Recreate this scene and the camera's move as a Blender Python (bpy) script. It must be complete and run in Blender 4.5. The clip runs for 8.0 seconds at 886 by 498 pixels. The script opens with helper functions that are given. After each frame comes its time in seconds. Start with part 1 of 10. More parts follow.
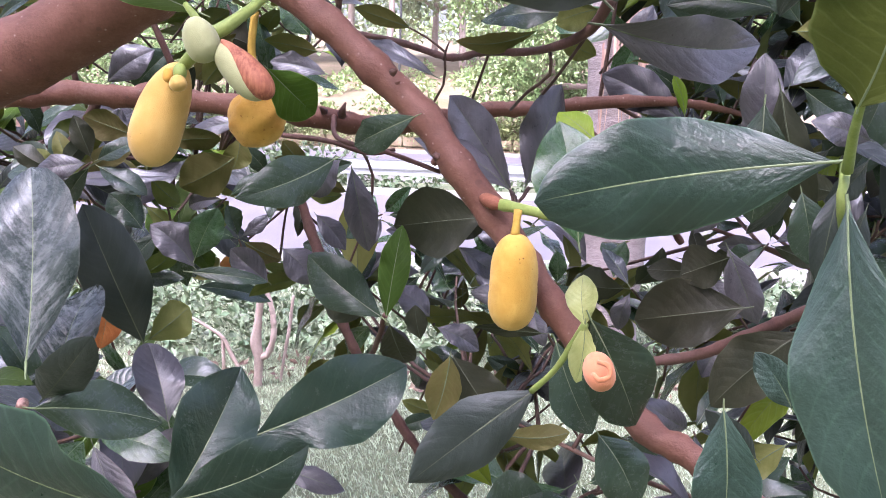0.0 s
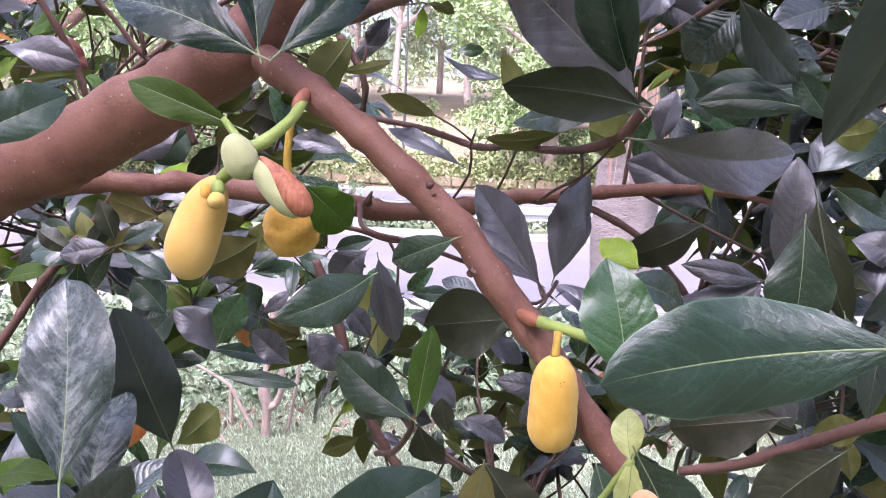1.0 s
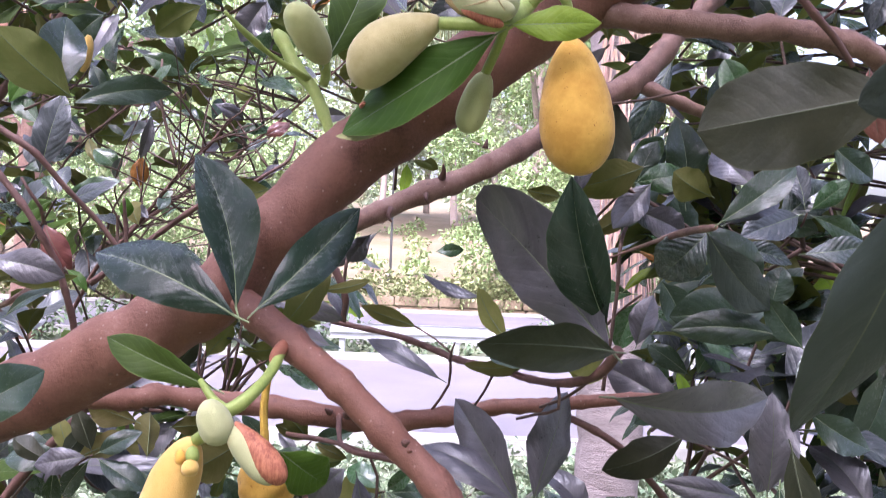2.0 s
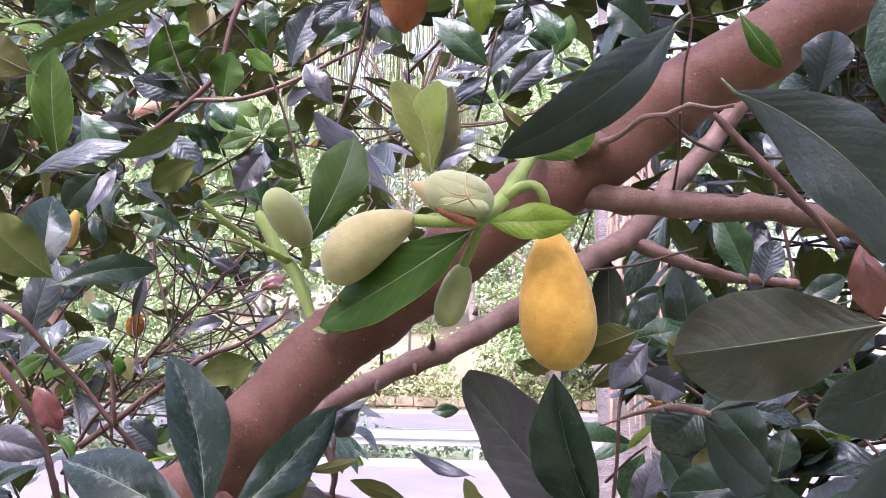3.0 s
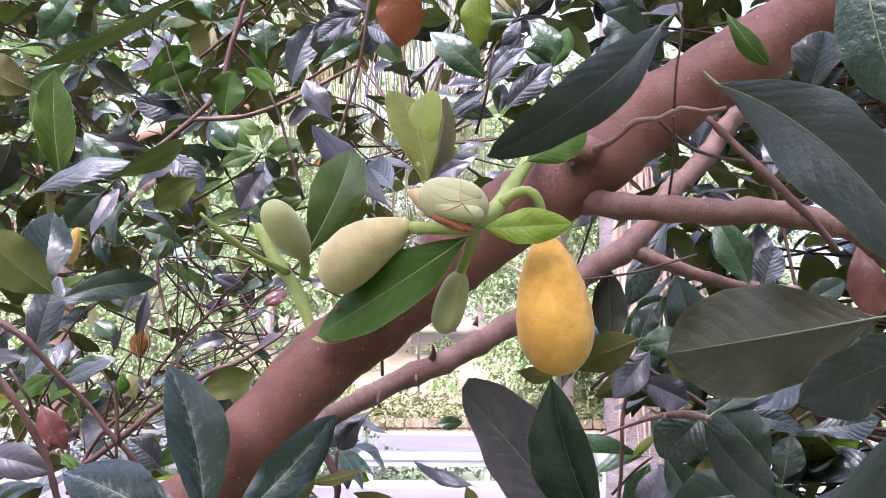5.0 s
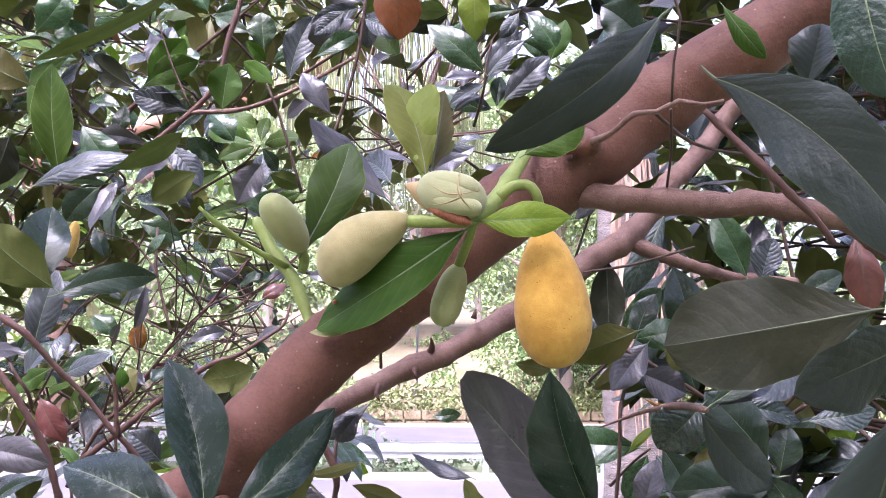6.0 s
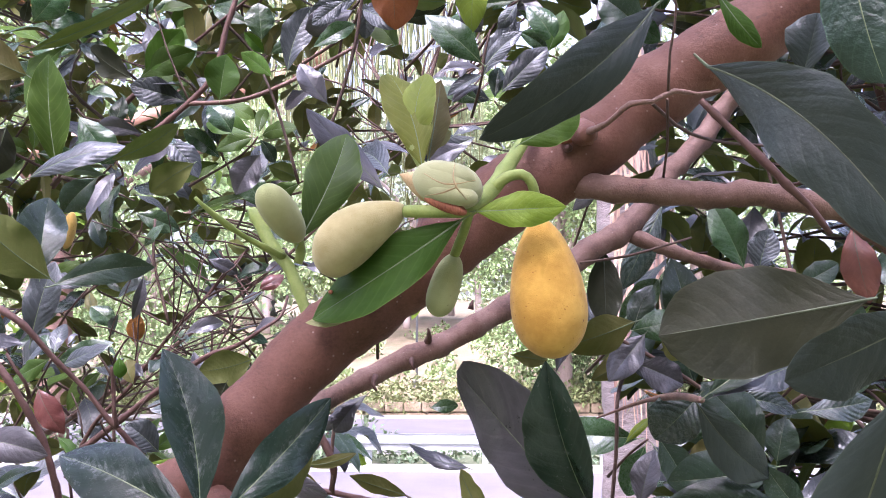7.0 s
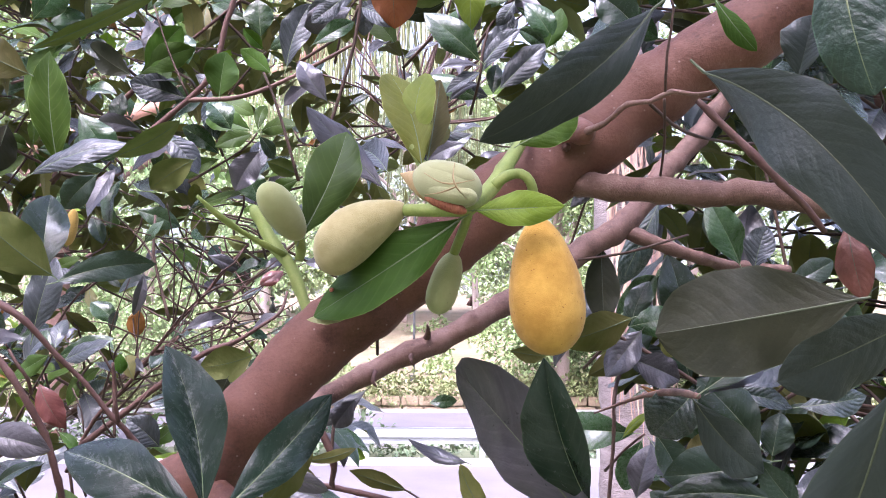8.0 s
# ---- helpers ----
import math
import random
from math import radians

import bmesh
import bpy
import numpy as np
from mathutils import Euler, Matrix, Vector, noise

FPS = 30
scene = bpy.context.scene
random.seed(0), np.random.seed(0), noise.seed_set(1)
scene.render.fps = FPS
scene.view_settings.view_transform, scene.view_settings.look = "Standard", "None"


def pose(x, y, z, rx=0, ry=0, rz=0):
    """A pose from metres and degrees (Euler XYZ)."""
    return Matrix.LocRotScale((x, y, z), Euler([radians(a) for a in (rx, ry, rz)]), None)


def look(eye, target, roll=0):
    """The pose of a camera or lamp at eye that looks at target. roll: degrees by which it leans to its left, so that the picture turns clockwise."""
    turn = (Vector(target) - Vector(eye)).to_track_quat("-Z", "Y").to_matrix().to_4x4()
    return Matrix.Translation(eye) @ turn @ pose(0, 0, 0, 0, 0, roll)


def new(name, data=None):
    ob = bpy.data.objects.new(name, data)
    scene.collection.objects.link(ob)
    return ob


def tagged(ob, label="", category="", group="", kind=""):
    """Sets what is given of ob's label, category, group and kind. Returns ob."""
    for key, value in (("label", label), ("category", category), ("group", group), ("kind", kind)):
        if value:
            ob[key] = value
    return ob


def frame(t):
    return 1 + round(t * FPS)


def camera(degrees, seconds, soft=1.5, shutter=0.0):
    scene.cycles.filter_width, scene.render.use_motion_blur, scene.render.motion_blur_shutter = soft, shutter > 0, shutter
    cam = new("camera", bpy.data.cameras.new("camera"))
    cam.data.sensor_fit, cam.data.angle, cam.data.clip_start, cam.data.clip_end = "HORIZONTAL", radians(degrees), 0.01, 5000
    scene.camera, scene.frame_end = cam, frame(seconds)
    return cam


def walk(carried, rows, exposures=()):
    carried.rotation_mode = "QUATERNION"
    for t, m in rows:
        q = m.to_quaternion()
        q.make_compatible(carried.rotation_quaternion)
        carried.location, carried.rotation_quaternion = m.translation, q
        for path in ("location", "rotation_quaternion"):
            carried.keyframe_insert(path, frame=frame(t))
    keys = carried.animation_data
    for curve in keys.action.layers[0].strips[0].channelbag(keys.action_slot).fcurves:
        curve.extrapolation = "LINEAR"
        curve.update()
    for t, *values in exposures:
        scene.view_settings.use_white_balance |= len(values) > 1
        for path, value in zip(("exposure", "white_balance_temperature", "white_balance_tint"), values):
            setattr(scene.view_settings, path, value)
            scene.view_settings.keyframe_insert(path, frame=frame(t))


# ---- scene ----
# camera
cam = camera(50.0, 8.0, 0.95, 0.1)
EXPOSURE, LATER, KELVIN, TINT = 2.11, 2.16, 5600, 34
PATH = [
    (0, (0.073, 0.057, 1.455), (0.037, 2.036, 1.165), 2.1),
    (0.5, (0.061, 0.07, 1.479), (0.018, 2.05, 1.204), 2.1),
    (1, (0.04, 0.071, 1.524), (-0.007, 2.059, 1.309), 2.3),
    (1.5, (0.036, 0.067, 1.552), (-0.008, 2.061, 1.416), 2.0),
    (1.8, (0.048, 0.0678, 1.6169), (0.0029, 2.0662, 1.5492), 1.81),
    (2, (0.0459, 0.0686, 1.6546), (0.0161, 2.0681, 1.6855), 2.12),
    (2.2, (0.0507, 0.0729, 1.6942), (0.0146, 2.0692, 1.8093), 2.48),
    (3.3, (0.0885, 0.0924, 1.7573), (0.0022, 2.0759, 1.9993), 0.67),
    (3.5, (0.0893, 0.092, 1.7509), (0.0013, 2.0739, 2.0052), 0.62),
    (4, (0.095, 0.094, 1.746), (0.001, 2.073, 2.02), 0.6),
    (4.5, (0.094, 0.092, 1.742), (0.0, 2.07, 2.019), 0.4),
    (6, (0.094, 0.087, 1.743), (0.007, 2.068, 2.001), 0.1),
    (6.5, (0.097, 0.088, 1.742), (0.011, 2.071, 1.991), 0.1),
    (7, (0.098, 0.088, 1.741), (0.011, 2.072, 1.983), 0.1),
    (7.5, (0.093, 0.081, 1.743), (0.01, 2.066, 1.977), 0.1),
    (8, (0.096, 0.076, 1.744), (0.015, 2.061, 1.973), 0.1),
]
walk(cam, [(t, look(eye, target, roll)) for t, eye, target, roll in PATH], [(0, EXPOSURE, KELVIN, TINT), (2.0, EXPOSURE, KELVIN, TINT), (3.4, LATER, KELVIN, TINT), (8, LATER, KELVIN, TINT)])

# world, sun and exposure
world = bpy.data.worlds.new("overcast_sky")
scene.world = world
world.use_nodes = True
wn = world.node_tree.nodes
sky = wn.new("ShaderNodeTexSky")
sky.sky_type = "NISHITA"
sky.sun_disc = False
sky.sun_elevation, sky.sun_rotation = radians(52), radians(200)
sky.dust_density, sky.air_density, sky.ozone_density = 8.0, 1.6, 2.0
grey = wn.new("ShaderNodeHueSaturation")
grey.inputs["Saturation"].default_value = 0.62
world.node_tree.links.new(sky.outputs[0], grey.inputs["Color"])
world.node_tree.links.new(grey.outputs[0], wn["Background"].inputs[0])
wn["Background"].inputs[1].default_value = 0.15
sun = new("sun", bpy.data.lights.new("sun", "SUN"))
sun.data.energy, sun.data.angle, sun.data.color = 2.0, radians(20), (1.0, 0.97, 0.94)
sun.matrix_world = look((0, 0, 0), (0.15, 0.3, -0.94))


# ---- materials ----
class Nodes:
    """A node material under construction."""

    def __init__(self, name):
        self.mat = bpy.data.materials.new(name)
        self.mat.use_nodes = True
        self.tree = self.mat.node_tree
        self.bsdf = self.tree.nodes["Principled BSDF"]
        self.out = self.tree.nodes["Material Output"]

    def add(self, kind, operation=""):
        node = self.tree.nodes.new(kind)
        if operation:
            node.operation = operation
        return node

    def link(self, a, b):
        self.tree.links.new(a, b)

    def math(self, op, a, b=None):
        node = self.add("ShaderNodeMath", op)
        for n, v in enumerate((a, b)):
            if v is None:
                continue
            if isinstance(v, (int, float)):
                node.inputs[n].default_value = v
            else:
                self.link(v, node.inputs[n])
        return node.outputs[0]

    def noise(self, scale, detail=4.0, rough=0.6, vector=None, stretch=None):
        node = self.add("ShaderNodeTexNoise")
        node.inputs["Scale"].default_value = scale
        node.inputs["Detail"].default_value = detail
        node.inputs["Roughness"].default_value = rough
        if vector is None:
            vector = self.add("ShaderNodeTexCoord").outputs["Object"]
        if stretch:
            m = self.add("ShaderNodeMapping")
            m.inputs["Scale"].default_value = stretch
            self.link(vector, m.inputs[0])
            vector = m.outputs[0]
        self.link(vector, node.inputs["Vector"])
        return node.outputs["Fac"]

    def ramp(self, fac, stops):
        node = self.add("ShaderNodeValToRGB")
        el = node.color_ramp.elements
        while len(el) < len(stops):
            el.new(0.5)
        for e, (pos, col) in zip(el, stops):
            e.position, e.color = pos, (*col, 1)
        self.link(fac, node.inputs[0])
        return node.outputs[0]

    def mix(self, fac, a, b, blend="MIX"):
        node = self.add("ShaderNodeMix")
        node.data_type, node.blend_type = "RGBA", blend
        for n, v in ((0, fac), (6, a), (7, b)):
            if isinstance(v, (int, float)):
                node.inputs[n].default_value = v
            elif isinstance(v, tuple):
                node.inputs[n].default_value = (*v, 1)
            else:
                self.link(v, node.inputs[n])
        return node.outputs[2]

    def bump(self, height, strength, distance=0.002):
        node = self.add("ShaderNodeBump")
        node.inputs["Strength"].default_value = strength
        node.inputs["Distance"].default_value = distance
        self.link(height, node.inputs["Height"])
        self.link(node.outputs[0], self.bsdf.inputs["Normal"])
        return node

    def set(self, rough=0.5, spec=0.5, metal=0.0, coat=0.0):
        self.bsdf.inputs["Roughness"].default_value = rough
        self.bsdf.inputs["Specular IOR Level"].default_value = spec
        self.bsdf.inputs["Metallic"].default_value = metal
        self.bsdf.inputs["Coat Weight"].default_value = coat
        return self

    def colour(self, socket):
        self.link(socket, self.bsdf.inputs["Base Color"])
        return self


def leaf_material(name, low, high, vein, rough, spec, glow, vein_amount=0.35, coat=0.22, trans=0.18, hue=(0.485, 0.03), sky_sheen=0.0, quilt=0.09, crumple=1.0, sheen_patch=(0.0, 0.3)):
    """A leaf's face: side veins from the UV map, blotches, a little translucence. Pale gloss beside the midrib is
    painted into the colour.
    """
    m = Nodes(name)
    m.set(rough, spec, 0.0, coat)
    m.bsdf.inputs["Coat Roughness"].default_value = 0.16
    uv = m.add("ShaderNodeUVMap").outputs[0]
    sep = m.add("ShaderNodeSeparateXYZ")
    m.link(uv, sep.inputs[0])
    across = m.math("ABSOLUTE", m.math("SUBTRACT", sep.outputs[0], 0.5))
    along = m.math("SUBTRACT", sep.outputs[1], m.math("MULTIPLY", m.math("POWER", across, 1.3), 0.62))
    wob = m.noise(3.0, 2.0, 0.5, uv)
    wave = m.math("SINE", m.math("MULTIPLY", m.math("ADD", along, m.math("MULTIPLY", wob, 0.05)), 58.0))
    line = m.math("POWER", m.math("MAXIMUM", wave, 0.0), 9.0)
    rand = m.add("ShaderNodeObjectInfo").outputs["Random"]
    seedv = m.add("ShaderNodeVectorMath", "ADD")
    m.link(uv, seedv.inputs[0])
    m.link(m.math("MULTIPLY", rand, 37.0), seedv.inputs[1])
    blot = m.noise(2.6, 5.0, 0.62, seedv.outputs[0])
    base = m.mix(m.ramp(blot, [(0.32, (0, 0, 0)), (0.72, (1, 1, 1))]), low, high)
    vary = m.math("ADD", m.math("MULTIPLY", rand, 0.5), 0.75)
    hsv = m.add("ShaderNodeHueSaturation")
    m.link(base, hsv.inputs["Color"])
    m.link(vary, hsv.inputs["Value"])
    m.link(m.math("ADD", m.math("MULTIPLY", rand, hue[1]), hue[0]), hsv.inputs["Hue"])
    col = m.mix(m.math("MULTIPLY", line, vein_amount * 0.75), hsv.outputs[0], vein)
    rim = m.ramp(across, [(0.478, (0, 0, 0)), (0.497, (1, 1, 1))])
    col = m.mix(m.math("MULTIPLY", rim, 0.6), col, vein)
    ribs = m.add("ShaderNodeCombineXYZ")
    m.link(m.math("MULTIPLY", along, 22.0), ribs.inputs[0])
    m.link(m.math("MULTIPLY", sep.outputs[0], 5.0), ribs.inputs[1])
    m.link(m.math("MULTIPLY", rand, 50.0), ribs.inputs[2])
    streak = m.noise(1.0, 4.0, 0.65, ribs.outputs[0])
    col = m.mix(m.ramp(streak, [(0.48, (0, 0, 0)), (0.78, (0.45, 0.45, 0.45))]), col, high)
    m.colour(col)
    dust = m.noise(6.0, 4.0, 0.6, seedv.outputs[0], (1, 2.3, 1))
    fine = m.noise(26.0, 5.0, 0.7, seedv.outputs[0], (1, 2.3, 1))
    worn = m.math("ADD", m.math("MULTIPLY", dust, 0.5), m.math("MULTIPLY", fine, 0.5))
    if sky_sheen:
        # reflected sky painted as pale streaks between the side veins
        sheen_streaks = m.math("ADD", m.math("MULTIPLY", streak, 0.7), m.math("MULTIPLY", dust, 0.3))
        col = m.mix(m.ramp(sheen_streaks, [(0.42, (0, 0, 0)), (0.62, (sky_sheen, sky_sheen, sky_sheen))]), col, vein)
        m.colour(col)
    # pale sheen mixed into the colour, strongest towards the midrib
    if sheen_patch[0]:
        much = sheen_patch[0]
        lie = m.math("SUBTRACT", m.math("ADD", m.math("MULTIPLY", streak, 0.6), m.math("ADD", m.math("MULTIPLY", dust, 0.27), m.math("MULTIPLY", fine, 0.12))), m.math("MULTIPLY", across, sheen_patch[1]))
        col = m.mix(m.ramp(lie, [(0.52 - 0.19 * much, (0, 0, 0)), (0.68 - 0.12 * much, (much, much, much))]), col, (0.36, 0.39, 0.37))
        m.colour(col)
    m.link(m.math("ADD", m.math("MULTIPLY", worn, 0.4), rough - 0.2), m.bsdf.inputs["Roughness"])
    # the blade swells between sunken side veins and is gently uneven
    swell = m.math("SUBTRACT", m.math("MULTIPLY", wave, -quilt), m.math("MULTIPLY", line, quilt * 0.8))
    uneven = m.math("ADD", m.math("MULTIPLY", fine, 0.07), m.math("MULTIPLY", dust, crumple))
    height = m.math("ADD", m.math("ADD", swell, m.math("MULTIPLY", streak, 0.35 * crumple)), uneven)
    m.bump(height, 0.36 + 0.3 * sky_sheen, 0.0022)
    if glow:
        tr = m.add("ShaderNodeBsdfTranslucent")
        m.link(m.mix(0.5, col, glow), tr.inputs[0])
        mixer = m.add("ShaderNodeMixShader")
        mixer.inputs[0].default_value = trans
        m.link(m.bsdf.outputs[0], mixer.inputs[1])
        m.link(tr.outputs[0], mixer.inputs[2])
        m.link(mixer.outputs[0], m.out.inputs[0])
    return m.mat


def rough_material(name, stops, scale, rough=0.8, bump=0.4, distance=0.003, fine=6.0, stretch=None, spec=0.3, vary=0.0):
    """A rough surface with two scales of variation."""
    m = Nodes(name)
    m.set(rough, spec)
    big = m.noise(scale, 5.0, 0.6, None, stretch)
    small = m.noise(scale * fine, 4.0, 0.65, None, stretch)
    fac = m.math("ADD", m.math("MULTIPLY", big, 0.6), m.math("MULTIPLY", small, 0.4))
    col = m.ramp(fac, stops)
    if vary:
        hsv = m.add("ShaderNodeHueSaturation")
        m.link(col, hsv.inputs["Color"])
        rnd = m.add("ShaderNodeNewGeometry").outputs["Random Per Island"]
        m.link(m.math("ADD", m.math("MULTIPLY", rnd, vary), 1.0 - vary * 0.5), hsv.inputs["Value"])
        m.link(m.math("ADD", m.math("MULTIPLY", rnd, 0.05), 0.475), hsv.inputs["Hue"])
        col = hsv.outputs[0]
    m.colour(col)
    if bump:
        m.bump(m.math("ADD", big, small), bump, distance)
    return m.mat


TOP_DARK = leaf_material("leaf_dark_top", (0.025, 0.044, 0.028), (0.047, 0.074, 0.049), (0.08, 0.12, 0.065), 0.25, 0.5, (0.14, 0.28, 0.05), 0.35, 0.15, 0.30)
TOP_DUSK = leaf_material("leaf_dusk_top", (0.0388, 0.0389, 0.0448), (0.0798, 0.0734, 0.0839), (0.108, 0.104, 0.103), 0.32, 0.6, (0.16, 0.173, 0.0805), 0.25, sky_sheen=0.12)
TOP_GREEN = leaf_material("leaf_green_top", (0.024, 0.056, 0.021), (0.046, 0.093, 0.034), (0.12, 0.20, 0.08), 0.28, 0.55, (0.12, 0.25, 0.02), 0.25, 0.15)
TOP_YOUNG = leaf_material("leaf_young_top", (0.163, 0.26, 0.016), (0.244, 0.353, 0.028), (0.355, 0.504, 0.144), 0.5, 0.3, (0.259, 0.386, 0.016), 0.2, 0.0, 0.35)
TOP_PALE = leaf_material("leaf_pale", (0.28, 0.31, 0.10), (0.40, 0.42, 0.16), (0.45, 0.48, 0.22), 0.5, 0.3, (0.4, 0.45, 0.1), 0.2)
TOP_LIME = leaf_material("leaf_lime", (0.125, 0.155, 0.018), (0.18, 0.21, 0.028), (0.40, 0.44, 0.15), 0.58, 0.2, (0.30, 0.34, 0.04), 0.1, 0.0)
TOP_DEEP = leaf_material("leaf_deep_green_top", (0.020, 0.042, 0.030), (0.038, 0.070, 0.050), (0.10, 0.19, 0.11), 0.33, 0.5, (0.06, 0.18, 0.03), 0.18, 0.1, crumple=1.8)
# grey leaf colour that carries a painted sky sheen
TOP_SILVER = leaf_material("leaf_sky_sheen_top", (0.026, 0.036, 0.034), (0.052, 0.060, 0.064), (0.115, 0.12, 0.13), 0.38, 0.38, None, 0.3, 0.2, sky_sheen=0.22, quilt=0.2, crumple=1.7)
TOP_FRESH = leaf_material("leaf_fresh_top", (0.034, 0.068, 0.010), (0.056, 0.102, 0.017), (0.20, 0.30, 0.07), 0.48, 0.15, (0.18, 0.32, 0.03), 0.12, 0.0, 0.3)
TOP_BRIGHT = leaf_material("leaf_bright_top", (0.046, 0.102, 0.009), (0.078, 0.155, 0.018), (0.32, 0.42, 0.13), 0.46, 0.18, (0.2, 0.34, 0.03), 0.12, 0.0, 0.3)
TOP_VEINED = leaf_material("leaf_veined_top", (0.026, 0.044, 0.036), (0.050, 0.072, 0.060), (0.12, 0.15, 0.12), 0.27, 0.8, (0.08, 0.16, 0.04), 0.5, 0.4, quilt=0.4)
TOP_OLIVE = leaf_material("leaf_olive", (0.080, 0.105, 0.016), (0.125, 0.155, 0.028), (0.30, 0.36, 0.12), 0.5, 0.3, (0.22, 0.28, 0.03), 0.2, 0.0, 0.35)
# darker, duller copy of the dark leaf with shade put into its colour
TOP_SHADE = leaf_material("leaf_shaded_top", (0.024, 0.0349, 0.0293), (0.0427, 0.0549, 0.048), (0.08, 0.0998, 0.0667), 0.34, 0.45, (0.107, 0.2, 0.04), 0.12, 0.0, 0.2, crumple=1.1)
TOP_WAXY = leaf_material("leaf_waxy_top", (0.018, 0.028, 0.023), (0.034, 0.048, 0.041), (0.08, 0.09, 0.08), 0.28, 0.5, (0.06, 0.16, 0.03), 0.15, 0.2, quilt=0.2, crumple=1.6, sheen_patch=(0.52, 0.22))
TOP_GLOSS = leaf_material("leaf_glossy_dark_top", (0.014, 0.029, 0.019), (0.026, 0.048, 0.031), (0.06, 0.09, 0.055), 0.23, 0.5, (0.06, 0.16, 0.03), 0.2, 0.15, crumple=1.8)
TOP_RIB_SHEEN = leaf_material("leaf_rib_sheen_top", (0.012, 0.026, 0.018), (0.024, 0.044, 0.030), (0.05, 0.075, 0.05), 0.25, 0.4, (0.06, 0.16, 0.03), 0.15, 0.08, sheen_patch=(0.42, 0.75))
RED_BROWN = leaf_material("leaf_red_brown", (0.126, 0.0413, 0.0288), (0.21, 0.0731, 0.049), (0.231, 0.103, 0.0648), 0.5, 0.4, (0.315, 0.086, 0.036), 0.3)
UNDER_OLIVE = leaf_material("leaf_olive_underside", (0.15, 0.175, 0.045), (0.25, 0.265, 0.08), (0.23, 0.22, 0.08), 0.55, 0.3, (0.32, 0.34, 0.06), 0.3, 0.1, 0.5, (0.435, 0.09))
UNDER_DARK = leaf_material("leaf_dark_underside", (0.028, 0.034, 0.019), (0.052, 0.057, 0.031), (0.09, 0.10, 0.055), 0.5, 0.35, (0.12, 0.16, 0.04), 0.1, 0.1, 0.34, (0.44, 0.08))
RUST = leaf_material("leaf_rust", (0.22, 0.075, 0.016), (0.34, 0.13, 0.03), (0.30, 0.13, 0.05), 0.5, 0.3, (0.45, 0.16, 0.02), 0.2)
RIB = rough_material("leaf_midrib", [(0.3, (0.12, 0.17, 0.075)), (0.7, (0.21, 0.26, 0.13))], 60, 0.45, 0.2, 0.001)
RIB_DULL = rough_material("leaf_midrib_dull", [(0.3, (0.07, 0.09, 0.05)), (0.7, (0.12, 0.14, 0.08))], 60, 0.5, 0.2, 0.001)
def bark_material(name, stops, scale):
    """Smooth bark: broad patches, fine wrinkles, few pale pores and dark flecks."""
    m = Nodes(name)
    m.set(0.66, 0.38)
    patch = m.noise(scale * 0.55, 4.0, 0.55)
    blot = m.noise(scale * 2.0, 5.0, 0.65)
    fine = m.noise(scale * 16, 4.0, 0.7)
    crease = m.noise(scale * 5, 3.0, 0.6, None, (1, 1, 3.5))
    pore = m.add("ShaderNodeTexVoronoi")
    pore.inputs["Scale"].default_value = scale * 4.2
    m.link(m.add("ShaderNodeTexCoord").outputs["Object"], pore.inputs["Vector"])
    fac = m.math("ADD", m.math("MULTIPLY", patch, 0.42), m.math("ADD", m.math("MULTIPLY", blot, 0.32), m.math("ADD", m.math("MULTIPLY", fine, 0.16), m.math("MULTIPLY", crease, 0.10))))
    col = m.ramp(fac, stops)
    col = m.mix(m.ramp(pore.outputs["Distance"], [(0.05, (0.5, 0.5, 0.5)), (0.11, (0, 0, 0))]), col, (0.40, 0.30, 0.26))
    col = m.mix(m.ramp(crease, [(0.60, (0, 0, 0)), (0.72, (0.14, 0.14, 0.14))]), col, (0.05, 0.026, 0.022))
    fleck = m.noise(scale * 3.1, 2.0, 0.5)
    col = m.mix(m.ramp(fleck, [(0.68, (0, 0, 0)), (0.74, (0.45, 0.45, 0.45))]), col, (0.07, 0.034, 0.026))
    m.colour(col)
    m.bump(m.math("ADD", m.math("ADD", m.math("MULTIPLY", blot, 1.0), m.math("MULTIPLY", fine, 0.35)), m.math("MULTIPLY", crease, -0.18)), 0.36, 0.0035)
    return m.mat


BARK = bark_material("reddish_bark", [(0.34, (0.0612, 0.0241, 0.0156)), (0.46, (0.13, 0.0546, 0.0356)), (0.57, (0.17, 0.0767, 0.0512)), (0.72, (0.243, 0.139, 0.107))], 18)
BARK_GREY = bark_material("grey_brown_bark", [(0.34, (0.072, 0.0378, 0.0288)), (0.5, (0.171, 0.0954, 0.072)), (0.7, (0.27, 0.176, 0.142))], 30)
TWIG = rough_material("twig_bark", [(0.3, (0.045, 0.028, 0.022)), (0.7, (0.12, 0.07, 0.05))], 60, 0.7, 0.4, 0.001)
TWIG_RED = rough_material("red_twig_bark", [(0.3, (0.068, 0.034, 0.0266)), (0.7, (0.136, 0.0725, 0.0576))], 60, 0.65, 0.4, 0.001)
STALK = rough_material("green_stalk", [(0.3, (0.175, 0.243, 0.0497)), (0.7, (0.28, 0.339, 0.0929))], 70, 0.5, 0.3, 0.001)
STALK_GOLD = rough_material("golden_stalk", [(0.3, (0.36, 0.22, 0.03)), (0.7, (0.50, 0.34, 0.06))], 70, 0.6, 0.5, 0.001)
SCAR = rough_material("orange_scar", [(0.3, (0.176, 0.0553, 0.03)), (0.7, (0.288, 0.119, 0.07))], 90, 0.7, 0.4, 0.001)


TAN_SCALE = rough_material("tan_bud_scale", [(0.3, (0.36, 0.25, 0.11)), (0.7, (0.50, 0.38, 0.20))], 90, 0.75, 0.4, 0.001)
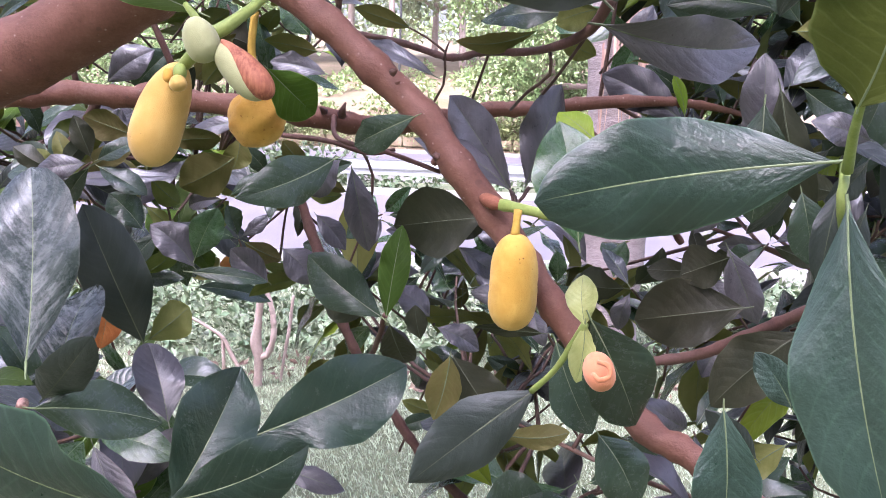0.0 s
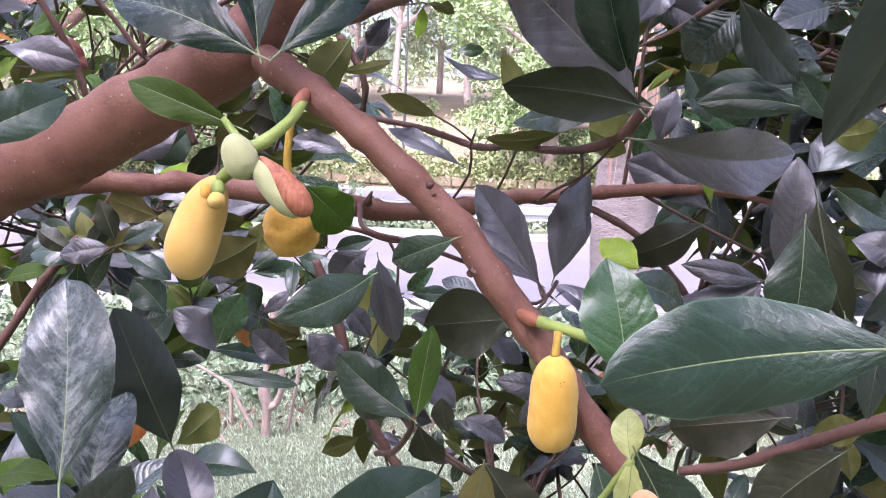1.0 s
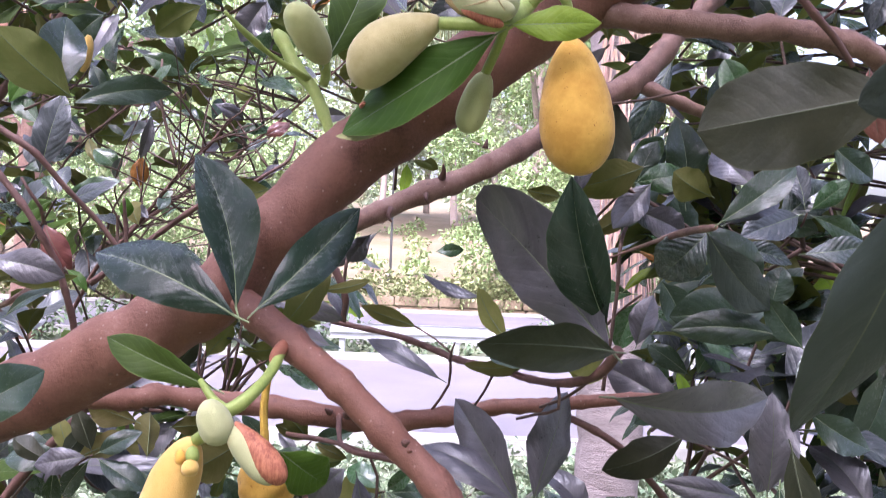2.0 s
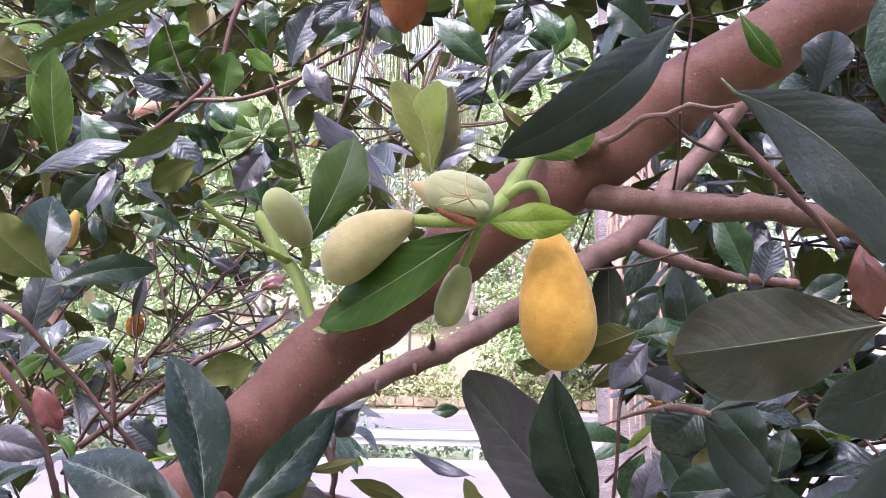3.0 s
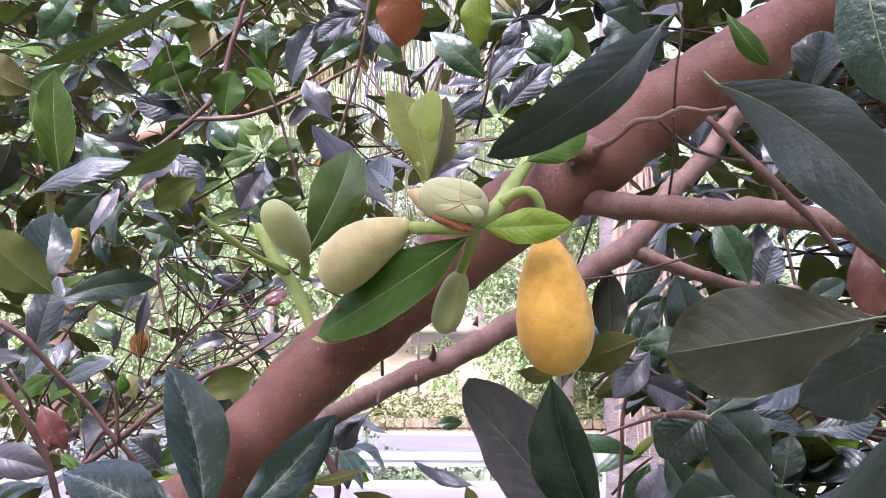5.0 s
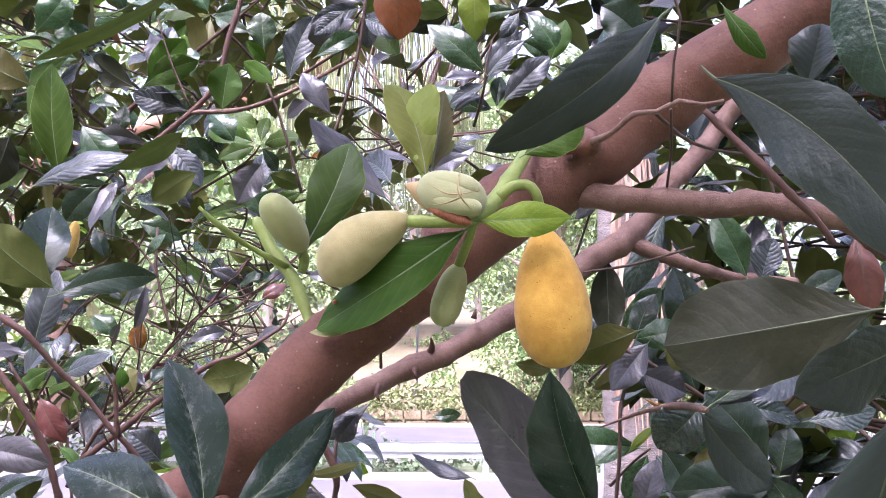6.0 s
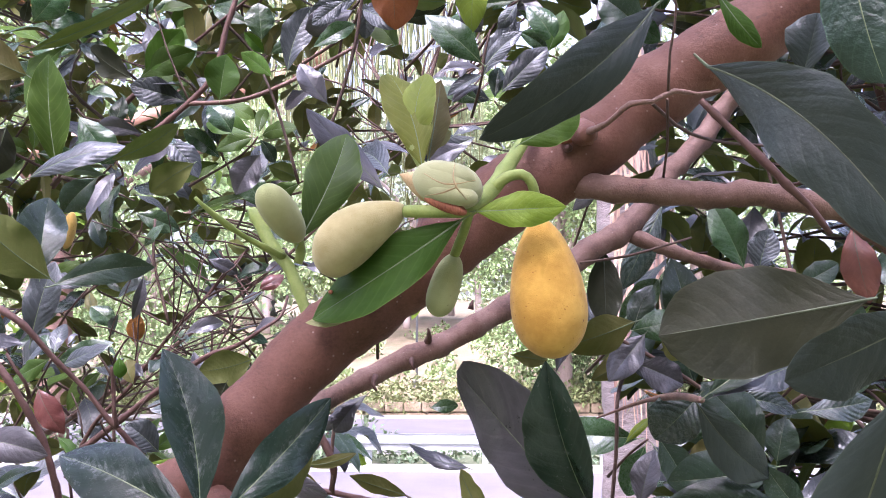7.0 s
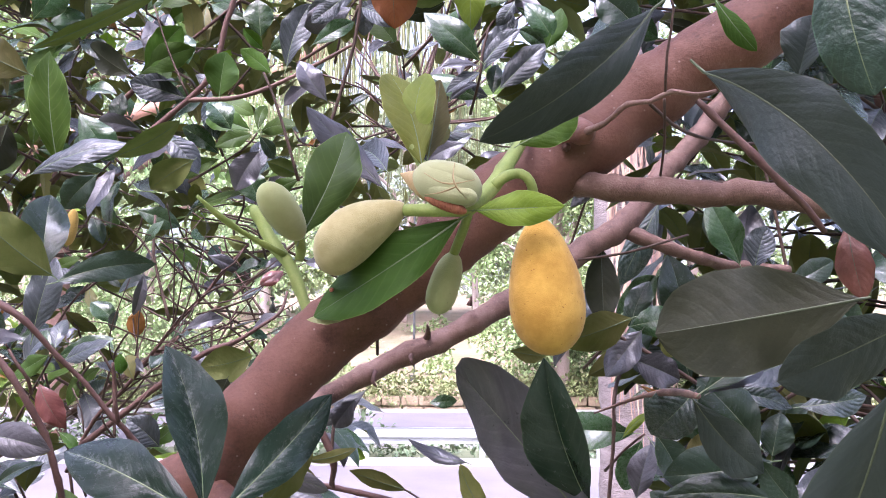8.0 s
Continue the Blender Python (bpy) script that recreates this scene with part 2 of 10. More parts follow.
SEAM = rough_material("bud_seam", [(0.3, (0.30, 0.22, 0.10)), (0.7, (0.40, 0.30, 0.15))], 120, 0.8, 0.4, 0.001)


def spike_material(name, low, high, spot, amount, grain_size=22):
    """Velvety flower spike: fine grains and few brown specks."""
    m = Nodes(name)
    m.set(0.8, 0.2)
    big = m.noise(grain_size, 4.0, 0.6)
    grain = m.add("ShaderNodeTexVoronoi")
    grain.inputs["Scale"].default_value = 900
    m.link(m.add("ShaderNodeTexCoord").outputs["Object"], grain.inputs["Vector"])
    speck = m.noise(300, 2.0, 0.5)
    col = m.mix(m.ramp(big, [(0.35, (0, 0, 0)), (0.7, (1, 1, 1))]), low, high)
    col = m.mix(m.ramp(speck, [(amount, (0, 0, 0)), (amount + 0.06, (1, 1, 1))]), col, spot)
    m.colour(col)
    m.bump(m.math("ADD", m.math("MULTIPLY", grain.outputs["Distance"], 0.28), m.math("MULTIPLY", big, 2.0)), 0.5, 0.0012)
    m.bsdf.inputs["Sheen Weight"].default_value = 0.15
    return m.mat


SPIKE_YELLOW = spike_material("yellow_spike", (0.45, 0.285, 0.066), (0.56, 0.375, 0.115), (0.22, 0.11, 0.02), 0.71)
SPIKE_AMBER = spike_material("amber_spike", (0.5104, 0.2992, 0.044), (0.6512, 0.4312, 0.0968), (0.2112, 0.0968, 0.0176), 0.71, 40)
SPIKE_GOLD = spike_material("golden_spike", (0.433, 0.235, 0.0325), (0.66, 0.392, 0.0748), (0.264, 0.114, 0.0176), 0.685, 34)
SPIKE_PALE = spike_material("pale_green_spike", (0.348, 0.306, 0.132), (0.439, 0.387, 0.197), (0.236, 0.204, 0.0656), 0.72, 45)
SPIKE_GREEN = spike_material("green_spike", (0.301, 0.332, 0.134), (0.396, 0.42, 0.198), (0.158, 0.174, 0.0475), 0.74)
BUD_PALE = spike_material("pale_bud", (0.299, 0.314, 0.15), (0.385, 0.398, 0.213), (0.213, 0.228, 0.0855), 0.76)


def streaked_material(name, low, high, turn):
    """A dry bud scale streaked along its length."""
    m = Nodes(name)
    m.set(0.6, 0.3)
    lie = m.add("ShaderNodeMapping")
    lie.inputs["Rotation"].default_value = (0, turn, 0)
    lie.inputs["Scale"].default_value = (1, 1, 0.10)
    m.link(m.add("ShaderNodeTexCoord").outputs["Object"], lie.inputs["Vector"])
    streaks = m.noise(420, 4.0, 0.6, lie.outputs[0])
    blot = m.noise(70, 3.0, 0.6)
    fac = m.math("ADD", m.math("MULTIPLY", streaks, 0.55), m.math("MULTIPLY", blot, 0.45))
    m.colour(m.mix(m.ramp(fac, [(0.36, (0, 0, 0)), (0.64, (1, 1, 1))]), low, high))
    m.bump(streaks, 0.5, 0.0012)
    return m.mat


BUD_RED = streaked_material("red_bud_scale", (0.16, 0.042, 0.024), (0.42, 0.165, 0.085), math.radians(45))
BUD_ORANGE = spike_material("orange_bud", (0.55, 0.20, 0.09), (0.66, 0.30, 0.16), (0.4, 0.12, 0.05), 0.72)


# ---- building blocks ----
def thing(name, place, label, category, group="", kind=""):
    ob = new(name)
    ob.location = place
    ob.empty_display_size = 0.1
    return tagged(ob, label, category, group, kind)


def part(name, mesh, parent, label="", kind=""):
    """Links a mesh, given in world places, as one part under a thing or a part."""
    ob = new(name, mesh)
    top = parent
    while top.parent:
        top = top.parent
    ob.parent = parent
    # the parts' own poses are in the world; only the thing's place is taken out
    ob.matrix_parent_inverse = Matrix.Translation(-Vector(top.location)) if parent is top else Matrix()
    return tagged(ob, label, kind=kind) if label or kind else ob


def mesh_of(name, verts, faces, mats, slots=None, uvs=None, smooth=True):
    me = bpy.data.meshes.new(name)
    me.from_pydata(verts, [], faces)
    for m in mats:
        me.materials.append(m)
    if slots is not None:
        me.polygons.foreach_set("material_index", slots)
    if smooth:
        me.polygons.foreach_set("use_smooth", [True] * len(me.polygons))
    if uvs is not None:
        layer = me.uv_layers.new(name="UVMap")
        loops = np.empty(len(me.loops), dtype=np.int32)
        me.loops.foreach_get("vertex_index", loops)
        layer.data.foreach_set("uv", np.asarray(uvs, dtype=np.float32)[loops].ravel())
    me.update()
    return me


def spline(points, step):
    """Catmull-Rom through rows of numbers (x, y, z, radius)."""
    p = [np.array(q, float) for q in points]
    p = [2 * p[0] - p[1]] + p + [2 * p[-1] - p[-2]]
    out = []
    for a, b, c, d in zip(p, p[1:], p[2:], p[3:]):
        n = max(2, int(np.linalg.norm((c - b)[:3]) / step))
        for k in range(n):
            t = k / n
            out.append(0.5 * (2 * b + (c - a) * t + (2 * a - 5 * b + 4 * c - d) * t * t + (3 * b - a - 3 * c + d) * t ** 3))
    out.append(p[-2])
    return out


def tube_data(points, sides=10, step=0.02, lumps=0.06, seed=0, lump_size=0.05, nodes=0.0):
    """Verts and faces of a closed, slightly uneven tube along a path. nodes: how far apart its swollen joints stand."""
    rows = spline(points, step)
    verts, faces = [], []
    side = None
    rng = random.Random(seed * 31 + len(rows))
    run, joint, lean, last = 0.0, nodes * rng.uniform(0.3, 1.0), (0.0, 0.0), (0.0, 0.0)
    start = 0.0
    for k, row in enumerate(rows):
        c = Vector(row[:3])
        ahead = Vector((rows[min(k + 1, len(rows) - 1)] - rows[max(k - 1, 0)])[:3]).normalized()
        if side is None:
            side = ahead.orthogonal().normalized()
        side = (side - ahead * side.dot(ahead)).normalized()
        up = ahead.cross(side)
        r = max(float(row[3]), 0.0004)
        if nodes:
            run += float(np.linalg.norm((row - rows[max(k - 1, 0)])[:3]))
            if run > joint + nodes * 0.5:
                start, joint, last = joint, joint + nodes * rng.uniform(0.6, 1.5), lean
                lean = (rng.uniform(-1, 1), rng.uniform(-1, 1))
            f = min(max((run - start) / max(joint - start, 1e-6), 0), 1) if 0 < k < len(rows) - 1 else 0.0
            kink = r * 0.22 * min(1, 0.02 / r)
            c = c + (side * (last[0] + (lean[0] - last[0]) * f) + up * (last[1] + (lean[1] - last[1]) * f)) * kink * min(1, k / 4, (len(rows) - 1 - k) / 4)
            r *= 1 + 0.20 * min(1, 0.014 / r) * math.exp(-((run - joint) / (0.35 * r + 0.003)) ** 2)
        for j in range(sides):
            a = 2 * math.pi * j / sides
            way = side * math.cos(a) + up * math.sin(a)
            q = c + way * r
            s = 1 + lumps * noise.noise(q / lump_size + Vector((seed * 7.3, 0, 0))) + lumps * 0.5 * noise.noise(q / (lump_size * 0.3))
            verts.append(c + way * r * s)
    n = len(rows)
    for k in range(n - 1):
        for j in range(sides):
            a, b = k * sides + j, k * sides + (j + 1) % sides
            faces.append((a, b, b + sides, a + sides))
    faces.append(tuple(range(sides))[::-1])
    faces.append(tuple(range((n - 1) * sides, n * sides)))
    return verts, faces


def tube(name, points, mat, parent, sides=10, step=0.02, lumps=0.06, label="", seed=0, lump_size=0.05):
    nodes = 0.0
    if name in ("branch", "limb", "twig") and step <= 0.03 and points[0][3] > 0.003:
        # woody parts close by: jointed, slightly crooked
        nodes, step, sides, lumps = (0.075 if name == "limb" else 0.05), min(step, 0.008), max(sides, 12), min(max(lumps, 0.09), 0.12)
    v, f = tube_data(points, sides, step, lumps, seed, lump_size, nodes)
    return part(name, mesh_of(name, v, f, [mat]), parent, label)


def leaf_data(length, width, bend=0.05, fold=12.0, wave=0.03, seed=0, petiole=0.12, nl=11, nw=3, tipness=1.0, sway=None):
    """A leaf along +y with its upper face to +z: blade of two faces, low midrib, stalk. tipness: how slender its tip is; sway: how far it bends aside."""
    rng = random.Random(seed)
    ph, tw = rng.uniform(0, 6), rng.uniform(-0.42, 0.42)
    side_bend = rng.uniform(-0.05, 0.05)
    side_bend = side_bend if sway is None else sway
    arch = rng.uniform(0.04, 0.2)
    curl = rng.uniform(-0.02, 0.10) * (1 if bend >= 0 else -1)
    peak = 0.53 + rng.uniform(-0.05, 0.06)
    tip_power = tipness * rng.uniform(0.72, 1.0)
    uneven = rng.uniform(-0.06, 0.06)
    thick = 0.0003
    verts, uvs, faces, slots = [], [], [], []

    def centre(s):
        return side_bend * length * 4 * s * (1 - s), bend * length * 4 * s * (1 - s) - curl * length * s ** 3

    def spread(s):
        """Half the blade's width along it: tapered foot, full middle, rounded shoulders and a short point."""
        if s < peak:
            return max((1 - (1 - max(s, 0) / peak) ** 1.9) ** 1.12, 0.012)
        return max((1 - ((min(s, 1) - peak) / (1 - peak)) ** 2.0) ** tip_power, 0.012)

    def place(s, u):
        w = spread(s)
        far = 0.9 if u > 0 else 0.0
        x = u * width / 2 * w * (1 + uneven * (1 if u > 0 else -1) + 0.022 * math.sin(s * 13 + ph * 2 + far) + 0.018 * math.sin(s * 29 + ph + 2.3 * far))
        cx, cz = centre(s)
        z = cz + abs(x) * math.tan(radians(fold)) + tw * x * (s - 0.3) * 3
        z += wave * width * (math.sin(s * 11 + ph + 1.9 * far) + 0.5 * math.sin(s * 23 + 2 * ph + far)) * u * u * w
        z -= arch * width * u * u * w
        return Vector((x + cx, s * length, z))

    # the halves meet in a crease along the midrib
    us = [-1 + k / nw for k in range(nw + 1)] + [k / nw for k in range(nw + 1)]
    index = {}
    for layer in (0, 1):
        for i in range(nl + 1):
            s = 1 - (1 - i / nl) ** 1.12
            for j, u in enumerate(us):
                p = place(s, u + (-1e-6 if j == nw else 0))
                if j not in (0, len(us) - 1):
                    p.z += thick if layer == 0 else -thick
                index[layer, i, j] = len(verts)
                verts.append(p)
                uvs.append((u * 0.5 + 0.5, s))
    for i in range(nl):
        for j in range(len(us) - 1):
            if j == nw:
                continue
            q = [(i, j), (i, j + 1), (i + 1, j + 1), (i + 1, j)]
            for tri in ((q[0], q[1], q[2]), (q[0], q[2], q[3])):
                faces.append(tuple(index[(0, *k)] for k in tri))
                slots.append(0)
                faces.append(tuple(index[(1, *k)] for k in tri[::-1]))
                slots.append(1)
    # midrib on both faces, running on into the stalk
    ring = 6
    path = []
    droop = rng.uniform(-0.2, 0.25)
    for k in range(4):
        f = -petiole * (1 - k / 3)
        path.append((Vector((0, f * length, droop * f * f * length * 4)), 0.0050 * length ** 0.8 * (0.7 + 0.1 * k)))
    for k in range(1, nl):
        s = 1 - (1 - k / nl) ** 1.12
        cx, cz = centre(s)
        path.append((Vector((cx, s * length, cz)), 0.0029 * length ** 0.8 * (1 - s) ** 0.8 + 0.0004))
    first = len(verts)
    for c, r in path:
        for j in range(ring):
            an = 2 * math.pi * j / ring
            verts.append(c + Vector((math.cos(an) * r, 0, math.sin(an) * r * 0.7)))
            uvs.append((0.5, 0.5))
    for k in range(len(path) - 1):
        for j in range(ring):
            p, q = first + k * ring + j, first + k * ring + (j + 1) % ring
            faces.append((p, q, q + ring, p + ring))
            slots.append(2)
    return verts, faces, slots, uvs


LEAF_LOOK = {
    "dark": (TOP_DARK, UNDER_OLIVE, RIB), "dusk": (TOP_DUSK, UNDER_OLIVE, RIB_DULL), "green": (TOP_GREEN, UNDER_OLIVE, RIB),
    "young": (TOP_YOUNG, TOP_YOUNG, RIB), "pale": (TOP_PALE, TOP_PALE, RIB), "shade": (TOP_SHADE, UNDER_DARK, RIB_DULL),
    "rust": (RUST, RUST, RIB_DULL), "fresh": (TOP_FRESH, UNDER_OLIVE, RIB), "veined": (TOP_VEINED, UNDER_OLIVE, RIB), "bright": (TOP_BRIGHT, UNDER_OLIVE, RIB), "lime": (TOP_LIME, TOP_LIME, RIB), "deep": (TOP_DEEP, UNDER_OLIVE, RIB), "silver": (TOP_SILVER, UNDER_OLIVE, RIB), "olive": (TOP_OLIVE, TOP_OLIVE, RIB), "red": (RED_BROWN, RED_BROWN, RIB_DULL), "rib_sheen": (TOP_RIB_SHEEN, UNDER_OLIVE, RIB), "gloss": (TOP_GLOSS, UNDER_OLIVE, RIB), "waxy": (TOP_WAXY, UNDER_OLIVE, RIB),
}
LEAF_LABEL = {"olive": "olive-green leaf with light behind it", "young": "bright yellow-green young leaf", "rust": "rust-orange withering leaf", "pale": "pale yellow-green bud leaf", "fresh": "fresh mid-green leaf", "red": "dull red-brown leaf", "lime": "yellow-green young leaf", "bright": "bright green leaf with a pale midrib", "veined": "grey-green leaf with pale side veins", "silver": "leaf with silvery sky sheen put into its colour", "waxy": "dark green waxy leaf with grey sheen painted on", "rib_sheen": "dark glossy leaf with pale sheen painted along the midrib"}
leaf_count = [0]


def turned(base, tip, normal):
    """The pose of a leaf from its base to its tip, its upper face towards normal."""
    y = (Vector(tip) - Vector(base)).normalized()
    z = Vector(normal)
    z = (z - y * z.dot(y)).normalized()
    x = y.cross(z)
    m = Matrix((x, y, z)).transposed().to_4x4()
    m.translation = base
    return m


def leaf(parent, base, tip, width, normal, look_of="dark", bend=0.05, fold=12.0, petiole=0.08, tipness=1.0, sway=None):
    """One leaf of its own shape."""
    leaf_count[0] += 1
    length = (Vector(tip) - Vector(base)).length
    v, f, s, uv = leaf_data(length, width, bend, fold * 1.25, 0.055, leaf_count[0], petiole, 18, 5, tipness, sway)
    ob = part("leaf", mesh_of("leaf", v, f, LEAF_LOOK[look_of], s, uv), parent, LEAF_LABEL.get(look_of, ""))
    ob.matrix_basis = turned(base, tip, normal)
    return ob


def spike_data(top, bottom, width, seed=0, egg=0.0, lumps=0.02, rings=22, sides=28, lump_size=0.02, ribs=0.0, neck=0.0, bow=(0, 0, 0), square=2.35):
    """An egg-like body from top to bottom; egg > 0 is wider towards the bottom, neck narrows the top, bow bends the middle aside, square fills the ends."""
    a, b = Vector(top), Vector(bottom)
    axis = (b - a).normalized()
    side = axis.orthogonal().normalized()
    up = axis.cross(side)
    length = (b - a).length
    verts, faces = [a.copy()], []
    for k in range(1, rings):
        t = 0.5 - 0.5 * math.cos(math.pi * k / rings)
        r = width / 2 * (1 - abs(2 * t - 1) ** square) ** 0.5 * (1 + egg * (t - 0.5) * 2 * (1 - 0.25 * t)) * (1 - neck * (1 - t) ** 2)
        c = a + axis * (t * length) + Vector(bow) * math.sin(math.pi * t)
        for j in range(sides):
            an = 2 * math.pi * j / sides
            way = side * math.cos(an) + up * math.sin(an)
            q = c + way * r
            d = 1 + lumps * noise.noise(q / lump_size + Vector((seed * 3.1, 0, 0))) + lumps * 0.5 * noise.noise(q / (lump_size * 0.35))
            d += ribs * math.sin(9 * an + 2 * t + seed) * math.sin(math.pi * t)
            verts.append(c + way * r * d)
    verts.append(b.copy())
    for j in range(sides):
        faces.append((0, 1 + (j + 1) % sides, 1 + j))
        last = 1 + (rings - 2) * sides
        faces.append((len(verts) - 1, last + j, last + (j + 1) % sides))
    for k in range(rings - 2):
        for j in range(sides):
            p, q = 1 + k * sides + j, 1 + k * sides + (j + 1) % sides
            faces.append((p, q, q + sides, p + sides))
    return verts, faces


def spike(name, parent, top, bottom, width, mat, label="", egg=0.0, lumps=0.02, seed=0, lump_size=0.02, ribs=0.0, neck=0.0, bow=(0, 0, 0), square=2.35):
    v, f = spike_data(top, bottom, width, seed, egg, lumps, lump_size=lump_size, ribs=ribs, neck=neck, bow=bow, square=square)
    return part(name, mesh_of(name, v, f, [mat]), parent, label)


# ---- ground, roads and the distance ----
LAWN = rough_material("lawn_soil", [(0.3, (0.06, 0.07, 0.035)), (0.55, (0.13, 0.145, 0.08)), (0.75, (0.18, 0.165, 0.12))], 1.3, 0.9, 0.5, 0.02, 14.0)
BLADES = rough_material("grass_blades", [(0.3, (0.26, 0.31, 0.20)), (0.7, (0.48, 0.53, 0.38))], 3, 0.6, 0, 0, 6, None, 0.3, 1.0)
EARTH = rough_material("bare_slope_earth", [(0.34, (0.12, 0.13, 0.06)), (0.44, (0.17, 0.135, 0.08)), (0.58, (0.225, 0.165, 0.11)), (0.68, (0.15, 0.155, 0.07))], 0.35, 0.9, 0.4, 0.1, 9.0)
# pinkish bark of the far trunks, paled in the colour for haze and glare
FAR_BARK = rough_material("hazed_far_bark", [(0.3, (0.34, 0.27, 0.25)), (0.7, (0.52, 0.43, 0.40))], 3, 0.85, 0.4, 0.02)
ROAD = rough_material("pale_asphalt", [(0.3, (0.105, 0.094, 0.104)), (0.7, (0.150, 0.137, 0.150))], 0.6, 0.8, 0.3, 0.004, 60.0)
KERB = rough_material("kerb_concrete", [(0.3, (0.249, 0.242, 0.231)), (0.7, (0.366, 0.355, 0.338))], 3, 0.85, 0.3, 0.004, 8.0)
BRICK = rough_material("planter_stone", [(0.3, (0.16, 0.105, 0.075)), (0.5, (0.25, 0.185, 0.125)), (0.7, (0.31, 0.25, 0.185))], 2.2, 0.9, 0.5, 0.03, 6.0, None, 0.3, 0.4)
STEEL = rough_material("galvanised_rail", [(0.3, (0.338, 0.352, 0.38)), (0.7, (0.465, 0.472, 0.493))], 2, 0.5, 0.15, 0.003, 12.0, None, 0.5)
HEDGE = rough_material("hedge_leaves", [(0.3, (0.05, 0.085, 0.04)), (0.7, (0.20, 0.25, 0.14))], 2, 0.5, 0, 0, 6, None, 0.4, 0.9)
HEDGE_YELLOW = rough_material("yellow_hedge_leaves", [(0.3, (0.161, 0.197, 0.0698)), (0.7, (0.274, 0.295, 0.129))], 1, 0.55, 0, 0, 6, None, 0.4, 0.7)
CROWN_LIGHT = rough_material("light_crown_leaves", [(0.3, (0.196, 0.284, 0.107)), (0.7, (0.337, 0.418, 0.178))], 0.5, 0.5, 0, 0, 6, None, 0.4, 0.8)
# far leaves: the washed-out distance is put into this colour
CROWN_HAZED = rough_material("hazed_crown_leaves", [(0.3, (0.252, 0.311, 0.178)), (0.7, (0.37, 0.422, 0.266))], 0.5, 0.5, 0, 0, 6, None, 0.4, 0.5)
CROWN_DEEP = rough_material("deep_crown_leaves", [(0.3, (0.10, 0.17, 0.06)), (0.7, (0.20, 0.29, 0.11))], 0.5, 0.5, 0, 0, 6, None, 0.4, 0.8)
PALE_BARK = rough_material("pale_pink_bark", [(0.3, (0.25, 0.18, 0.15)), (0.7, (0.42, 0.33, 0.29))], 20, 0.8, 0.4, 0.003)
PALM_BARK = rough_material("palm_bark", [(0.3, (0.13, 0.104, 0.0987)), (0.5, (0.207, 0.171, 0.166)), (0.7, (0.269, 0.233, 0.228))], 9, 0.85, 0.7, 0.01, 5.0, (1, 1, 4))
FIBRE = rough_material("palm_fibre", [(0.3, (0.22, 0.13, 0.09)), (0.7, (0.48, 0.34, 0.27))], 14, 0.85, 0.4, 0.003, 6, (1, 1, 0.2), 0.3, 0.5)
POLE = rough_material("dark_pole", [(0.3, (0.05, 0.05, 0.05)), (0.7, (0.10, 0.10, 0.10))], 8, 0.5, 0.1, 0.002)


def ground_height(x, y):
    lift = max(0.0, y - 32.5)
    return 0.75 * min(lift, 1.2) + 0.11 * max(0.0, lift - 1.2) ** 1.02 * min(1, lift / 6) + 0.25 * noise.noise(Vector((x * 0.12, y * 0.12, 0))) * min(1, lift / 8) if lift > 0 else 0.012 * noise.noise(Vector((x, y, 0.5)))


xs = [-900, -400, -160, -80] + [x for x in range(-48, 49, 2)] + [80, 160, 400, 900]
ys = [-900, -300, -100, -40, -15, -6] + [y * 0.5 for y in range(-4, 68)] + [y * 2 for y in range(17, 50)] + [140, 300, 1200]
gv = [Vector((x, y, ground_height(x, min(y, 95)))) for y in ys for x in xs]
nx = len(xs)
gf = [(a, a + 1, a + 1 + nx, a + nx) for r in range(len(ys) - 1) for a in range(r * nx, r * nx + nx - 1)]
slots = [1 if ys[r] > 31 else 0 for r in range(len(ys) - 1) for a in range(nx - 1)]
ground = new("ground", mesh_of("ground", gv, gf, [LAWN, EARTH], slots))
tagged(ground, "mown lawn rising to a bare earthy slope", "ground", kind="structure")


def slab(name, x0, x1, y0, y1, z0, z1, mat, label, category, parent=None, kind="structure", bevel=0.015):
    """A bevelled block; top level, or a part under parent."""
    bm = bmesh.new()
    bmesh.ops.create_cube(bm, size=1)
    for v in bm.verts:
        v.co = Vector(((x0 + x1) / 2 + v.co.x * (x1 - x0), (y0 + y1) / 2 + v.co.y * (y1 - y0), (z0 + z1) / 2 + v.co.z * (z1 - z0)))
    if bevel:
        bmesh.ops.bevel(bm, geom=bm.edges[:], offset=bevel, segments=2, affect="EDGES")
    me = bpy.data.meshes.new(name)
    bm.to_mesh(me)
    bm.free()
    me.materials.append(mat)
    if parent:
        return part(name, me, parent, label)
    return tagged(new(name, me), label, category, kind=kind)


slab("road", -90, 90, 8.6, 15.6, -0.3, 0.03, ROAD, "pale lilac-grey asphalt road beside the lawn", "road", bevel=0)
slab("road", -90, 90, 19.2, 30.6, -0.3, 0.03, ROAD, "pale asphalt carriageway beyond the crash barrier", "road", bevel=0)
for y0, y1 in ((8.4, 8.6), (15.6, 15.8), (19.0, 19.2), (30.6, 30.8)):
    slab("kerb", -90, 90, y0, y1, -0.2, 0.14, KERB, "pale concrete kerb along the road", "kerb")


